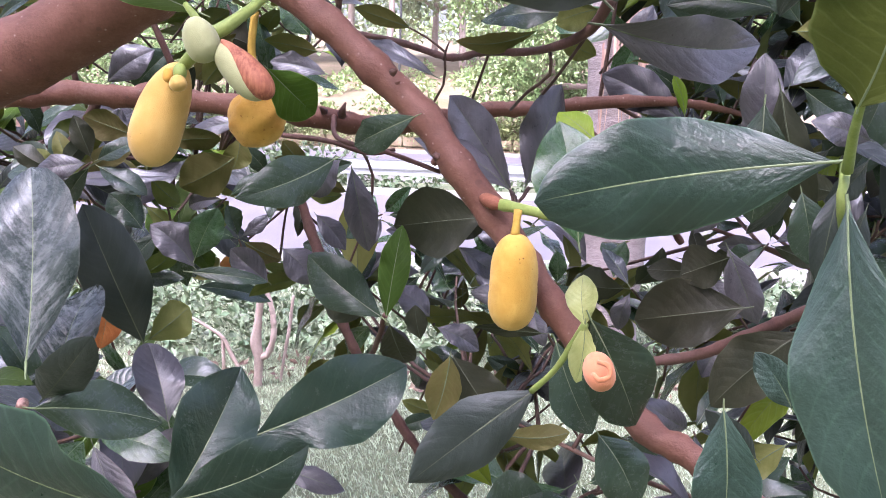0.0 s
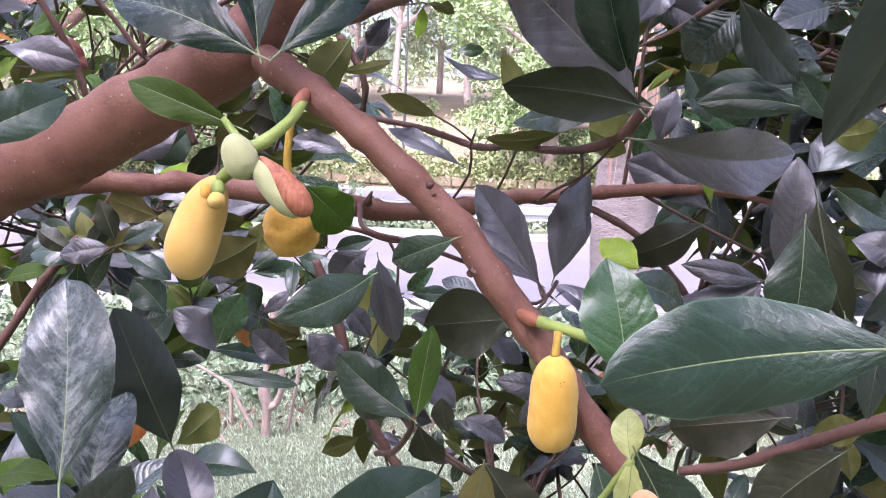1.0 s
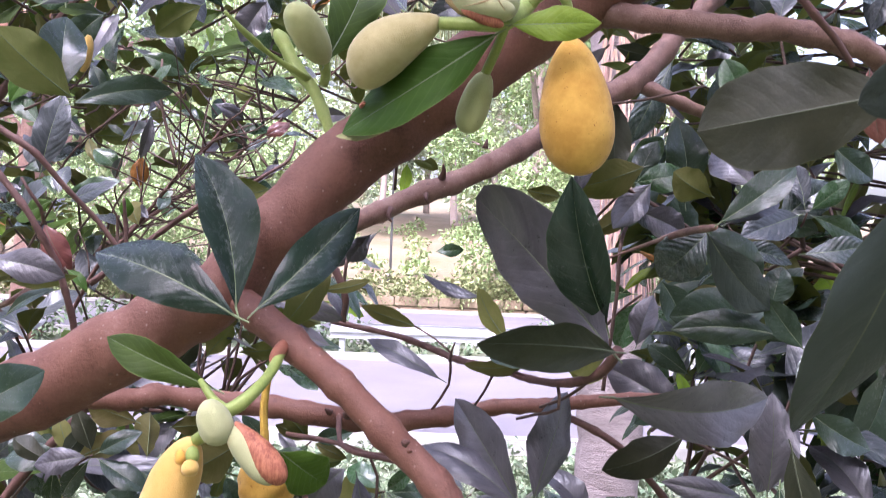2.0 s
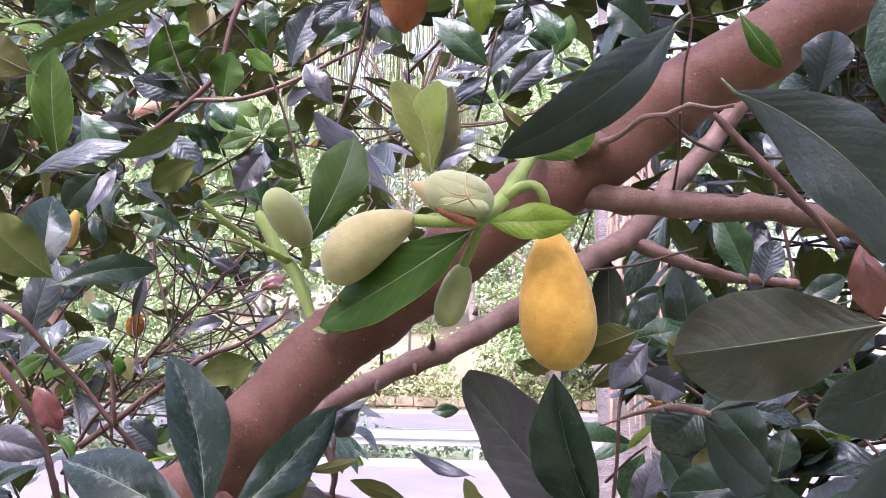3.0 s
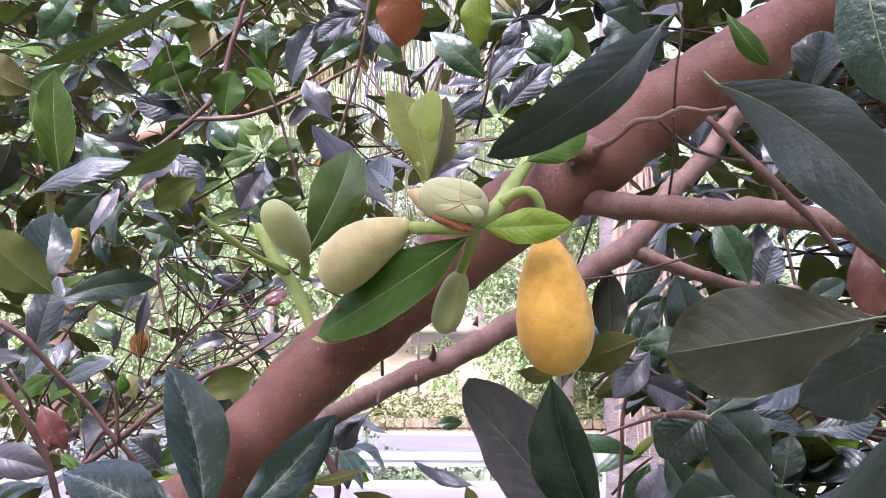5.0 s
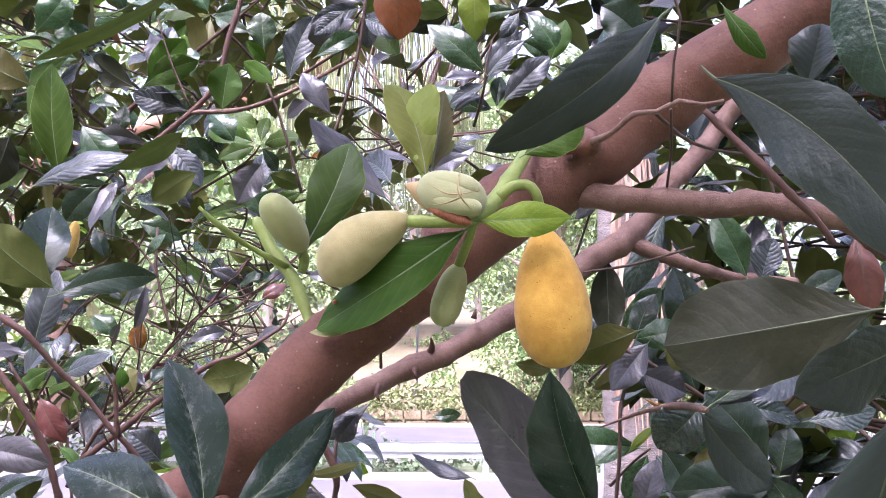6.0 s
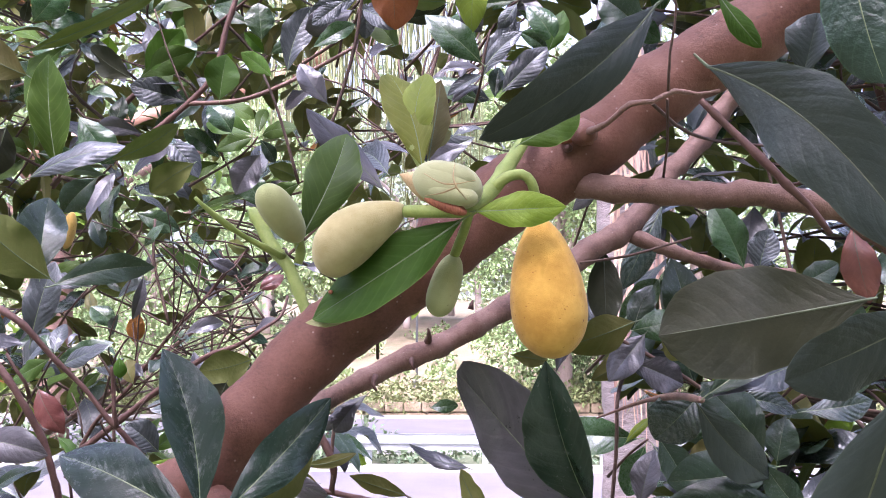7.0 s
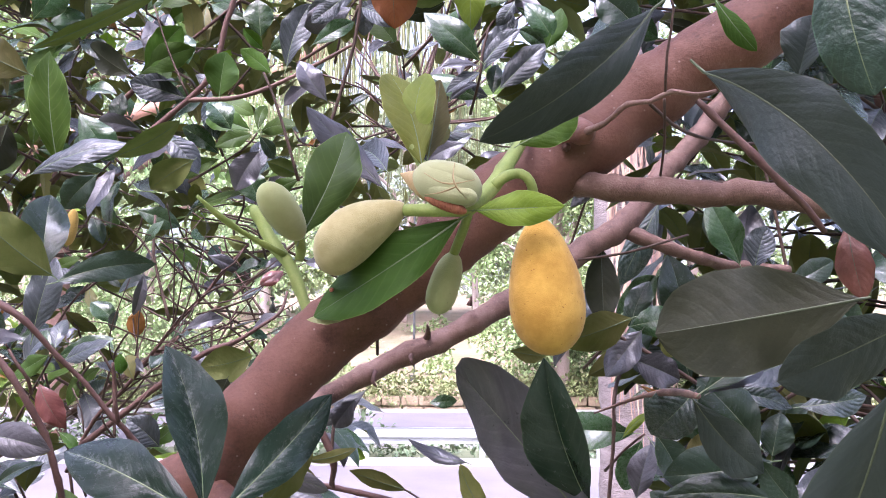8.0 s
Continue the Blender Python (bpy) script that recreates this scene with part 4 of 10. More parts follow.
tube("branch", [(-0.176, 1.06, 1.607, 0.0165), (-0.113, 1.01, 1.568, 0.0157), (-0.065, 0.99, 1.531, 0.0149), (0.004, 0.97, 1.474, 0.0146), (0.06, 0.95, 1.414, 0.0148), (0.103, 0.93, 1.361, 0.0149), (0.137, 0.9, 1.315, 0.0132), (0.168, 0.88, 1.269, 0.0121), (0.208, 0.86, 1.22, 0.0120), (0.243, 0.83, 1.192, 0.0120), (0.285, 0.8, 1.17, 0.0103), (0.345, 0.78, 1.138, 0.0081)], BARK, tree, 12, 0.03, 0.07)
tube("branch", [(-0.137, 1.3, 1.678, 0.0121), (-0.044, 1.36, 1.730, 0.0138), (0.022, 1.38, 1.759, 0.0152), (0.121, 1.42, 1.817, 0.0157), (0.246, 1.48, 1.905, 0.0177), (0.315, 1.5, 1.954, 0.0174), (0.385, 1.55, 2.037, 0.0161), (0.46, 1.6, 2.121, 0.0161), (0.525, 1.6, 2.205, 0.0148), (0.601, 1.6, 2.327, 0.0135)], BARK_GREY, tree, 12, 0.03, 0.07)
tube("branch", [(0.298, 1.5, 1.941, 0.0117), (0.364, 1.5, 1.914, 0.01), (0.467, 1.55, 1.89, 0.0086), (0.584, 1.6, 1.885, 0.0071)], BARK_GREY, tree, 8, 0.015, 0.2)
tube("branch", [(0.183, 1.14, 1.948, 0.0165), (0.233, 1.1, 1.93, 0.0138), (0.322, 1.1, 1.924, 0.0134), (0.41, 1.1, 1.917, 0.0131), (0.468, 1.1, 1.906, 0.0130), (0.479, 1.1, 1.902, 0.0127), (0.503, 1.11, 1.887, 0.0122), (0.552, 1.13, 1.858, 0.0114)], BARK_GREY, tree, 12, 0.03, 0.07)
tube("twig", [(0.2, 1.04, 1.975, 0.0047), (0.219, 1, 1.976, 0.0027), (0.238, 0.98, 1.989, 0.0030), (0.259, 0.98, 1.991, 0.0022), (0.28, 0.98, 2.001, 0.0028), (0.302, 0.98, 1.998, 0.0020), (0.323, 0.98, 2.001, 0.0018)], BARK_GREY, tree, 8, 0.015, 0.2)
tube("twig", [(0.274, 0.98, 1.998, 0.0015), (0.273, 0.96, 2.034, 0.0013), (0.278, 0.95, 2.074, 0.0013), (0.266, 0.95, 2.113, 0.0016)], TWIG, tree, 6, 0.03, 0.07)
tube("twig", [(0.277, 1, 1.999, 0.0015), (0.286, 1.05, 1.969, 0.0014), (0.29, 1.1, 1.94, 0.0015)], TWIG, tree, 6, 0.03, 0.07)
tube("twig", [(0.263, 1, 1.994, 0.0019), (0.318, 1.1, 1.99, 0.0021), (0.399, 1.2, 2, 0.002), (0.502, 1.25, 2.009, 0.0018)], TWIG, tree, 6, 0.03, 0.07)
tube("branch", [(-0.52, 1.28, 1.452, 0.0154), (-0.401, 1.34, 1.46, 0.0145), (-0.295, 1.38, 1.455, 0.0142), (-0.17, 1.39, 1.443, 0.0151), (-0.118, 1.39, 1.437, 0.0158), (-0.067, 1.4, 1.429, 0.0136), (0.02, 1.4, 1.438, 0.0135), (0.099, 1.4, 1.453, 0.0111), (0.178, 1.4, 1.464, 0.0099), (0.296, 1.4, 1.477, 0.0087), (0.403, 1.42, 1.475, 0.0056), (0.527, 1.45, 1.453, 0.0025)], BARK, tree, 10, 0.03, 0.07)
tube("branch", [(-0.202, 1.6, 1.332, 0.0073), (-0.168, 1.6, 1.24, 0.0086), (-0.134, 1.6, 1.137, 0.0084), (-0.094, 1.6, 1.052, 0.0078), (-0.035, 1.6, 0.955, 0.0079), (0.016, 1.6, 0.88, 0.0079), (0.116, 1.6, 0.774, 0.0083)], TWIG_RED, tree, 10, 0.015, 0.2)
tube("branch", [(0.495, 0.84, 1.344, 0.0066), (0.432, 0.86, 1.318, 0.0065), (0.384, 0.9, 1.287, 0.0063), (0.354, 0.95, 1.254, 0.0061), (0.315, 1, 1.219, 0.0056), (0.268, 1.02, 1.203, 0.0048)], TWIG_RED, tree, 10, 0.015, 0.2)
tube("twig", [(0.216, 1.05, 1.572, 0.0064), (0.201, 1.08, 1.545, 0.006), (0.163, 1.13, 1.526, 0.0047), (0.09, 1.27, 1.527, 0.0046), (0.043, 1.38, 1.526, 0.0047), (-0.032, 1.42, 1.548, 0.0044), (-0.133, 1.45, 1.565, 0.0041)], TWIG_RED, tree, 8, 0.015, 0.2)
tube("twig", [(0.163, 1.13, 1.526, 0.0021), (0.165, 1.13, 1.498, 0.0019), (0.146, 1.2, 1.48, 0.002), (0.131, 1.3, 1.458, 0.0019)], TWIG, tree, 6, 0.03, 0.07)
tube("twig", [(0.199, 1.1, 1.538, 0.0021), (0.182, 1.2, 1.502, 0.002), (0.165, 1.35, 1.467, 0.0023)], TWIG, tree, 6, 0.03, 0.07)
tube("twig", [(0.101, 1.25, 1.532, 0.0018), (0.089, 1.3, 1.494, 0.0017), (0.078, 1.38, 1.462, 0.0018)], TWIG, tree, 6, 0.03, 0.07)
tube("twig", [(0.041, 1.37, 1.521, 0.0019), (0.043, 1.37, 1.534, 0.0017), (0.048, 1.37, 1.548, 0.0008)], TWIG, tree, 6, 0.03, 0.07)
tube("twig", [(0.042, 1.37, 1.526, 0.0019), (0.041, 1.38, 1.488, 0.0018), (0.015, 1.4, 1.445, 0.002)], TWIG, tree, 6, 0.03, 0.07)
tube("twig", [(-0.146, 1.4, 1.67, 0.0055), (-0.121, 1.4, 1.635, 0.0051), (-0.108, 1.4, 1.6, 0.0047), (-0.115, 1.43, 1.569, 0.0041)], TWIG_RED, tree, 6, 0.015, 0.2)
tube("twig", [(-0.109, 1.38, 1.441, 0.0039), (-0.09, 1.3, 1.413, 0.0033), (-0.024, 1.3, 1.397, 0.0033), (0.044, 1.3, 1.374, 0.003)], TWIG_RED, tree, 6, 0.015, 0.2)
tube("twig", [(-0.18, 1.38, 1.412, 0.0035), (-0.114, 1.36, 1.407, 0.0035), (-0.059, 1.36, 1.392, 0.0031), (-0.021, 1.36, 1.399, 0.0027)], TWIG_RED, tree, 6, 0.015, 0.2)
tube("twig", [(-0.067, 1.36, 1.397, 0.0023), (-0.051, 1.36, 1.363, 0.0023), (-0.053, 1.36, 1.32, 0.002)], TWIG, tree, 6, 0.03, 0.07)
tube("twig", [(0.156, 1.25, 1.362, 0.0027), (0.14, 1.22, 1.344, 0.0024), (0.112, 1.15, 1.349, 0.0022), (0.078, 1, 1.401, 0.0017)], TWIG, tree, 6, 0.03, 0.07)
tube("twig", [(0.133, 1.25, 1.359, 0.0021), (0.136, 1.23, 1.347, 0.0021), (0.14, 1.22, 1.342, 0.0021)], TWIG, tree, 6, 0.03, 0.07)
tube("twig", [(0.166, 1.4, 1.461, 0.0056), (0.226, 1.4, 1.44, 0.0052), (0.283, 1.4, 1.408, 0.0048), (0.338, 1.42, 1.351, 0.0052), (0.398, 1.45, 1.274, 0.005)], TWIG_RED, tree, 8, 0.015, 0.2)
tube("twig", [(0.264, 1.4, 1.479, 0.003), (0.337, 1.4, 1.442, 0.0027), (0.458, 1.4, 1.387, 0.0024)], TWIG, tree, 6, 0.03, 0.07)
tube("twig", [(-0.008, 1.1, 1.225, 0.0032), (-0.019, 1.15, 1.185, 0.0033), (-0.046, 1.3, 1.116, 0.0038), (-0.091, 1.58, 1.019, 0.0042)], TWIG_RED, tree, 8, 0.015, 0.2)
tube("twig", [(0.134, 1.25, 1.357, 0.0021), (0.139, 1.2, 1.348, 0.0023), (0.108, 1, 1.362, 0.0019)], TWIG, tree, 6, 0.03, 0.07)
tube("twig", [(0.168, 0.75, 1.301, 0.0031), (0.152, 0.78, 1.259, 0.0026), (0.135, 0.8, 1.233, 0.0025)], STALK, tree, 8, 0.03, 0.07)
tube("twig", [(0.25, 0.5, 1.434, 0.0029), (0.243, 0.48, 1.45, 0.0025), (0.233, 0.45, 1.463, 0.0019)], STALK, tree, 8, 0.03, 0.07)
tube("twig", [(0.257, 0.52, 1.436, 0.0027), (0.249, 0.5, 1.427, 0.0024), (0.249, 0.5, 1.413, 0.0021), (0.31, 0.62, 1.342, 0.0024), (0.362, 0.74, 1.258, 0.0033)], STALK, tree, 8, 0.03, 0.07)
tube("twig", [(-0.289, 0.82, 1.199, 0.0052), (-0.314, 0.85, 1.153, 0.006), (-0.367, 0.9, 1.078, 0.0075)], BARK_GREY, tree, 8, 0.015, 0.2)
tube("twig", [(-0.478, 1.5, 1.457, 0.0068), (-0.552, 1.55, 1.376, 0.0071), (-0.65, 1.6, 1.277, 0.0074), (-0.729, 1.6, 1.161, 0.0075)], TWIG_RED, tree, 8, 0.015, 0.2)
tube("twig", [(-0.565, 1.85, 2.161, 0.0056), (-0.47, 1.85, 2.244, 0.0056), (-0.421, 1.85, 2.305, 0.0052), (-0.399, 1.85, 2.396, 0.0055), (-0.375, 1.85, 2.487, 0.0044)], TWIG_RED, tree, 8, 0.015, 0.2)
tube("twig", [(-0.475, 1.85, 2.24, 0.0043), (-0.366, 1.85, 2.247, 0.0043), (-0.269, 1.85, 2.285, 0.0038), (-0.15, 1.85, 2.349, 0.0033)], BARK_GREY, tree, 6, 0.015, 0.2)
tube("twig", [(-0.47, 1.85, 2.244, 0.0024), (-0.513, 1.85, 2.339, 0.0021), (-0.545, 1.85, 2.431, 0.0017)], TWIG, tree, 6, 0.03, 0.07)
tube("twig", [(-0.088, 1.5, 2.339, 0.003), (-0.095, 1.5, 2.266, 0.003), (-0.107, 1.5, 2.203, 0.0029), (-0.131, 1.5, 2.119, 0.0029), (-0.143, 1.5, 2.088, 0.0026)], TWIG, tree, 6, 0.03, 0.07)
tube("twig", [(-0.184, 1.5, 2.014, 0.0026), (-0.203, 1.5, 2.079, 0.0026), (-0.223, 1.5, 2.141, 0.0022), (-0.242, 1.5, 2.186, 0.002)], TWIG, tree, 6, 0.03, 0.07)
tube("twig", [(0.255, 1.5, 1.801, 0.0028), (0.328, 1.5, 1.761, 0.0031), (0.393, 1.5, 1.721, 0.0031), (0.472, 1.5, 1.665, 0.003)], TWIG, tree, 6, 0.03, 0.07)
tube("twig", [(-0.108, 1.4, 1.657, 0.0026), (-0.111, 1.4, 1.619, 0.0026), (-0.108, 1.4, 1.567, 0.0026)], TWIG, tree, 6, 0.03, 0.07)
tube("twig", [(0.272, 1.5, 1.473, 0.0032), (0.286, 1.5, 1.599, 0.0028), (0.291, 1.5, 1.687, 0.0028), (0.311, 1.55, 1.735, 0.0026)], TWIG, tree, 6, 0.03, 0.07)
tube("twig", [(-0.608, 1.9, 1.593, 0.0032), (-0.612, 1.9, 1.656, 0.0032), (-0.614, 1.9, 1.725, 0.0032)], TWIG, tree, 6, 0.03, 0.07)
tube("twig", [(-0.038, 1.3, 1.749, 0.0021), (-0.033, 1.25, 1.776, 0.0018), (-0.026, 1.2, 1.788, 0.0015)], TWIG, tree, 6, 0.03, 0.07)
tube("twig", [(0.255, 1.45, 1.667, 0.0012), (0.308, 1.4, 1.691, 0.0027), (0.325, 1.25, 1.704, 0.0048), (0.324, 1.1, 1.705, 0.0036)], BARK_GREY, tree, 8, 0.015, 0.2)
tube("stub", [(0.02, 1.38, 1.769, 0.0061), (0.024, 1.36, 1.779, 0.0037), (0.023, 1.35, 1.789, 0.0011)], TWIG_RED, tree, 6, 0.006, 0.07)
tube("stub", [(0.001, 1.37, 1.753, 0.0045), (0.001, 1.35, 1.743, 0.003), (0.005, 1.35, 1.734, 0.0011)], TWIG_RED, tree, 6, 0.006, 0.07)
tube("stub", [(-0.045, 1.34, 1.727, 0.0044), (-0.047, 1.33, 1.715, 0.0029), (-0.042, 1.33, 1.707, 0.0011)], TWIG_RED, tree, 6, 0.006, 0.07)
tube("stub", [(0.079, 1.38, 1.816, 0.0046), (0.082, 1.38, 1.829, 0.0011)], TWIG_RED, tree, 6, 0.006, 0.07)
tube("stub", [(0.005, 0.965, 1.477, 0.0048), (0.008, 0.958, 1.478, 0.0024), (0.011, 0.955, 1.48, 0.0008)], BARK, tree, 8, 0.006, 0.07)
tube("stub", [(0.046, 0.96, 1.406, 0.0043), (0.048, 0.95, 1.405, 0.0013)], BARK, tree, 8, 0.006, 0.07)
tube("stub", [(-0.096, 1.37, 1.443, 0.007), (-0.093, 1.35, 1.449, 0.0046), (-0.089, 1.35, 1.46, 0.0015)], TWIG_RED, tree, 6, 0.006, 0.07)
tube("stub", [(-0.12, 1.37, 1.446, 0.0054), (-0.125, 1.36, 1.452, 0.0015)], TWIG_RED, tree, 6, 0.006, 0.07)
tube("stub", [(0.048, 0.925, 1.413, 0.0041), (0.05, 0.915, 1.412, 0.0015)], TWIG_RED, tree, 6, 0.006, 0.07)
tube("stub", [(0.004, 0.95, 1.487, 0.0042), (0.008, 0.945, 1.49, 0.0016)], TWIG_RED, tree, 6, 0.006, 0.07)
tube("stub", [(0.201, 1.08, 1.987, 0.0149), (0.203, 1.05, 1.978, 0.0127), (0.203, 1.03, 1.972, 0.0073)], BARK, tree, 10, 0.006, 0.07)
tube("twig", [(-0.597, 1.63, 1.32, 0.0019), (-0.648, 1.66, 1.281, 0.0024), (-0.723, 1.73, 1.208, 0.003)], TWIG, tree, 6, 0.03, 0.07)
tube("twig", [(-0.46, 1.63, 1.281, 0.0019), (-0.433, 1.66, 1.247, 0.0024), (-0.428, 1.73, 1.187, 0.003)], TWIG, tree, 6, 0.03, 0.07)
tube("twig", [(-0.641, 1.66, 1.38, 0.0019), (-0.692, 1.69, 1.329, 0.0025), (-0.782, 1.76, 1.29, 0.0031)], TWIG, tree, 6, 0.03, 0.07)
tube("twig", [(-0.593, 1.65, 1.313, 0.0019), (-0.577, 1.68, 1.288, 0.0024), (-0.591, 1.75, 1.235, 0.0031)], TWIG, tree, 6, 0.03, 0.07)
tube("twig", [(-0.467, 1.43, 1.361, 0.0016), (-0.505, 1.46, 1.335, 0.0021), (-0.544, 1.53, 1.272, 0.0027)], TWIG, tree, 6, 0.03, 0.07)
tube("twig", [(-0.532, 1.52, 1.334, 0.0018), (-0.511, 1.55, 1.289, 0.0022), (-0.491, 1.62, 1.254, 0.0028)], TWIG, tree, 6, 0.03, 0.07)
tube("twig", [(-0.752, 1.71, 1.277, 0.002), (-0.726, 1.74, 1.226, 0.0025), (-0.698, 1.81, 1.136, 0.0032)], TWIG, tree, 6, 0.03, 0.07)
tube("twig", [(0.061, 1.44, 1.262, 0.0017), (0.03, 1.47, 1.219, 0.0021), (0.004, 1.54, 1.158, 0.0027)], TWIG, tree, 6, 0.03, 0.07)
tube("twig", [(0.176, 1.37, 1.188, 0.0016), (0.194, 1.4, 1.156, 0.002), (0.24, 1.47, 1.076, 0.0025)], TWIG, tree, 6, 0.03, 0.07)
tube("twig", [(0.561, 1.48, 1.749, 0.0016), (0.557, 1.51, 1.72, 0.0021), (0.529, 1.58, 1.672, 0.0027)], TWIG, tree, 6, 0.03, 0.07)
tube("twig", [(0.313, 1.57, 1.791, 0.0018), (0.29, 1.6, 1.762, 0.0022), (0.265, 1.67, 1.729, 0.0028)], TWIG, tree, 6, 0.03, 0.07)
tube("twig", [(0.432, 1.6, 1.486, 0.0018), (0.427, 1.63, 1.44, 0.0023), (0.389, 1.7, 1.383, 0.0029)], TWIG, tree, 6, 0.03, 0.07)
tube("twig", [(0.578, 1.75, 1.599, 0.002), (0.568, 1.78, 1.555, 0.0025), (0.541, 1.85, 1.523, 0.0032)], TWIG, tree, 6, 0.03, 0.07)
tube("twig", [(0.33, 1.62, 1.778, 0.0018), (0.375, 1.65, 1.744, 0.0023), (0.423, 1.72, 1.677, 0.0029)], TWIG, tree, 6, 0.03, 0.07)
tube("twig", [(0.386, 1.81, 1.611, 0.0021), (0.361, 1.84, 1.586, 0.0026), (0.327, 1.91, 1.535, 0.0033)], TWIG, tree, 6, 0.03, 0.07)
tube("twig", [(-0.133, 1.83, 2.443, 0.0022), (-0.171, 1.86, 2.409, 0.0027), (-0.19, 1.93, 2.403, 0.0034)], TWIG, tree, 6, 0.03, 0.07)
tube("twig", [(0.042, 1.74, 2.391, 0.002), (0.02, 1.77, 2.351, 0.0026), (-0.053, 1.84, 2.297, 0.0032)], TWIG, tree, 6, 0.03, 0.07)
tube("twig", [(-0.134, 1.78, 2.399, 0.0021), (-0.158, 1.81, 2.363, 0.0027), (-0.266, 1.88, 2.32, 0.0033)], TWIG, tree, 6, 0.03, 0.07)
tube("twig", [(0.169, 1.93, 2.469, 0.0023), (0.139, 1.96, 2.455, 0.0029), (0.066, 2.03, 2.368, 0.0036)], TWIG, tree, 6, 0.03, 0.07)
tube("twig", [(-0.92, 2.24, 1.933, 0.0023), (-0.979, 2.27, 1.877, 0.0026), (-1.049, 2.34, 1.852, 0.0034)], TWIG, tree, 6, 0.03, 0.07)
tube("twig", [(-0.758, 2.1, 1.903, 0.0021), (-0.816, 2.13, 1.849, 0.0025), (-0.88, 2.2, 1.793, 0.0032)], TWIG, tree, 6, 0.03, 0.07)
tube("twig", [(-0.499, 1.74, 1.966, 0.0018), (-0.527, 1.77, 1.942, 0.002), (-0.652, 1.84, 1.871, 0.0026)], TWIG, tree, 6, 0.03, 0.07)
tube("twig", [(-0.412, 2.05, 1.889, 0.0021), (-0.396, 2.08, 1.852, 0.0024), (-0.365, 2.15, 1.73, 0.0031)], TWIG, tree, 6, 0.03, 0.07)
tube("twig", [(-0.941, 2.38, 1.867, 0.0024), (-0.908, 2.41, 1.816, 0.0028), (-0.917, 2.48, 1.716, 0.0036)], TWIG, tree, 6, 0.03, 0.07)
tube("twig", [(-0.686, 2.18, 1.809, 0.0022), (-0.733, 2.21, 1.76, 0.0025), (-0.788, 2.28, 1.643, 0.0033)], TWIG, tree, 6, 0.03, 0.07)
tube("twig", [(-0.39, 1.84, 1.81, 0.0018), (-0.356, 1.87, 1.781, 0.0021), (-0.335, 1.94, 1.736, 0.0027)], TWIG, tree, 6, 0.03, 0.07)
tube("twig", [(-0.374, 1.99, 1.763, 0.002), (-0.362, 2.02, 1.718, 0.0023), (-0.245, 2.09, 1.669, 0.0029)], TWIG, tree, 6, 0.03, 0.07)
tube("twig", [(-0.726, 1.88, 1.754, 0.0019), (-0.755, 1.91, 1.724, 0.0022), (-0.854, 1.98, 1.594, 0.0028)], TWIG, tree, 6, 0.03, 0.07)
tube("twig", [(-0.452, 1.64, 1.689, 0.0016), (-0.489, 1.67, 1.646, 0.0019), (-0.529, 1.74, 1.55, 0.0024)], TWIG, tree, 6, 0.03, 0.07)
tube("twig", [(-0.664, 2.27, 1.727, 0.0023), (-0.718, 2.3, 1.667, 0.0026), (-0.803, 2.37, 1.598, 0.0034)], TWIG, tree, 6, 0.03, 0.07)
tube("twig", [(-0.371, 1.88, 1.69, 0.0019), (-0.335, 1.91, 1.646, 0.0021), (-0.267, 1.98, 1.585, 0.0028)], TWIG, tree, 6, 0.03, 0.07)
tube("twig", [(-0.61, 1.65, 1.626, 0.0016), (-0.595, 1.68, 1.58, 0.0019), (-0.597, 1.75, 1.504, 0.0024)], TWIG, tree, 6, 0.03, 0.07)
tube("twig", [(-0.539, 1.66, 1.649, 0.0016), (-0.533, 1.69, 1.615, 0.0019), (-0.472, 1.76, 1.53, 0.0024)], TWIG, tree, 6, 0.03, 0.07)
tube("twig", [(-0.36, 1.69, 1.636, 0.0016), (-0.4, 1.72, 1.607, 0.0019), (-0.462, 1.79, 1.557, 0.0025)], TWIG, tree, 6, 0.03, 0.07)
tube("twig", [(-0.864, 1.98, 2.516, 0.0021), (-0.844, 2.01, 2.493, 0.0024), (-0.749, 2.08, 2.475, 0.0031)], TWIG, tree, 6, 0.03, 0.07)
tube("twig", [(-0.806, 2.11, 2.44, 0.0022), (-0.862, 2.14, 2.398, 0.0026), (-1.008, 2.21, 2.386, 0.0033)], TWIG, tree, 6, 0.03, 0.07)
tube("twig", [(-0.754, 2.22, 2.589, 0.0023), (-0.807, 2.25, 2.551, 0.0027), (-0.881, 2.32, 2.532, 0.0035)], TWIG, tree, 6, 0.03, 0.07)
tube("twig", [(-0.597, 2.37, 2.641, 0.0025), (-0.569, 2.4, 2.617, 0.0029), (-0.469, 2.47, 2.511, 0.0037)], TWIG, tree, 6, 0.03, 0.07)
tube("twig", [(-0.443, 2.37, 2.508, 0.0025), (-0.502, 2.4, 2.462, 0.0029), (-0.625, 2.47, 2.338, 0.0037)], TWIG, tree, 6, 0.03, 0.07)
tube("twig", [(-1.103, 2.56, 2.489, 0.0027), (-1.142, 2.59, 2.437, 0.0031), (-1.257, 2.66, 2.321, 0.004)], TWIG, tree, 6, 0.03, 0.07)
tube("twig", [(-0.725, 2.11, 2.25, 0.0022), (-0.781, 2.14, 2.232, 0.0025), (-0.903, 2.21, 2.152, 0.0033)], TWIG, tree, 6, 0.03, 0.07)
tube("twig", [(-0.587, 1.96, 2.206, 0.002), (-0.64, 1.99, 2.185, 0.0023), (-0.752, 2.06, 2.11, 0.003)], TWIG, tree, 6, 0.03, 0.07)
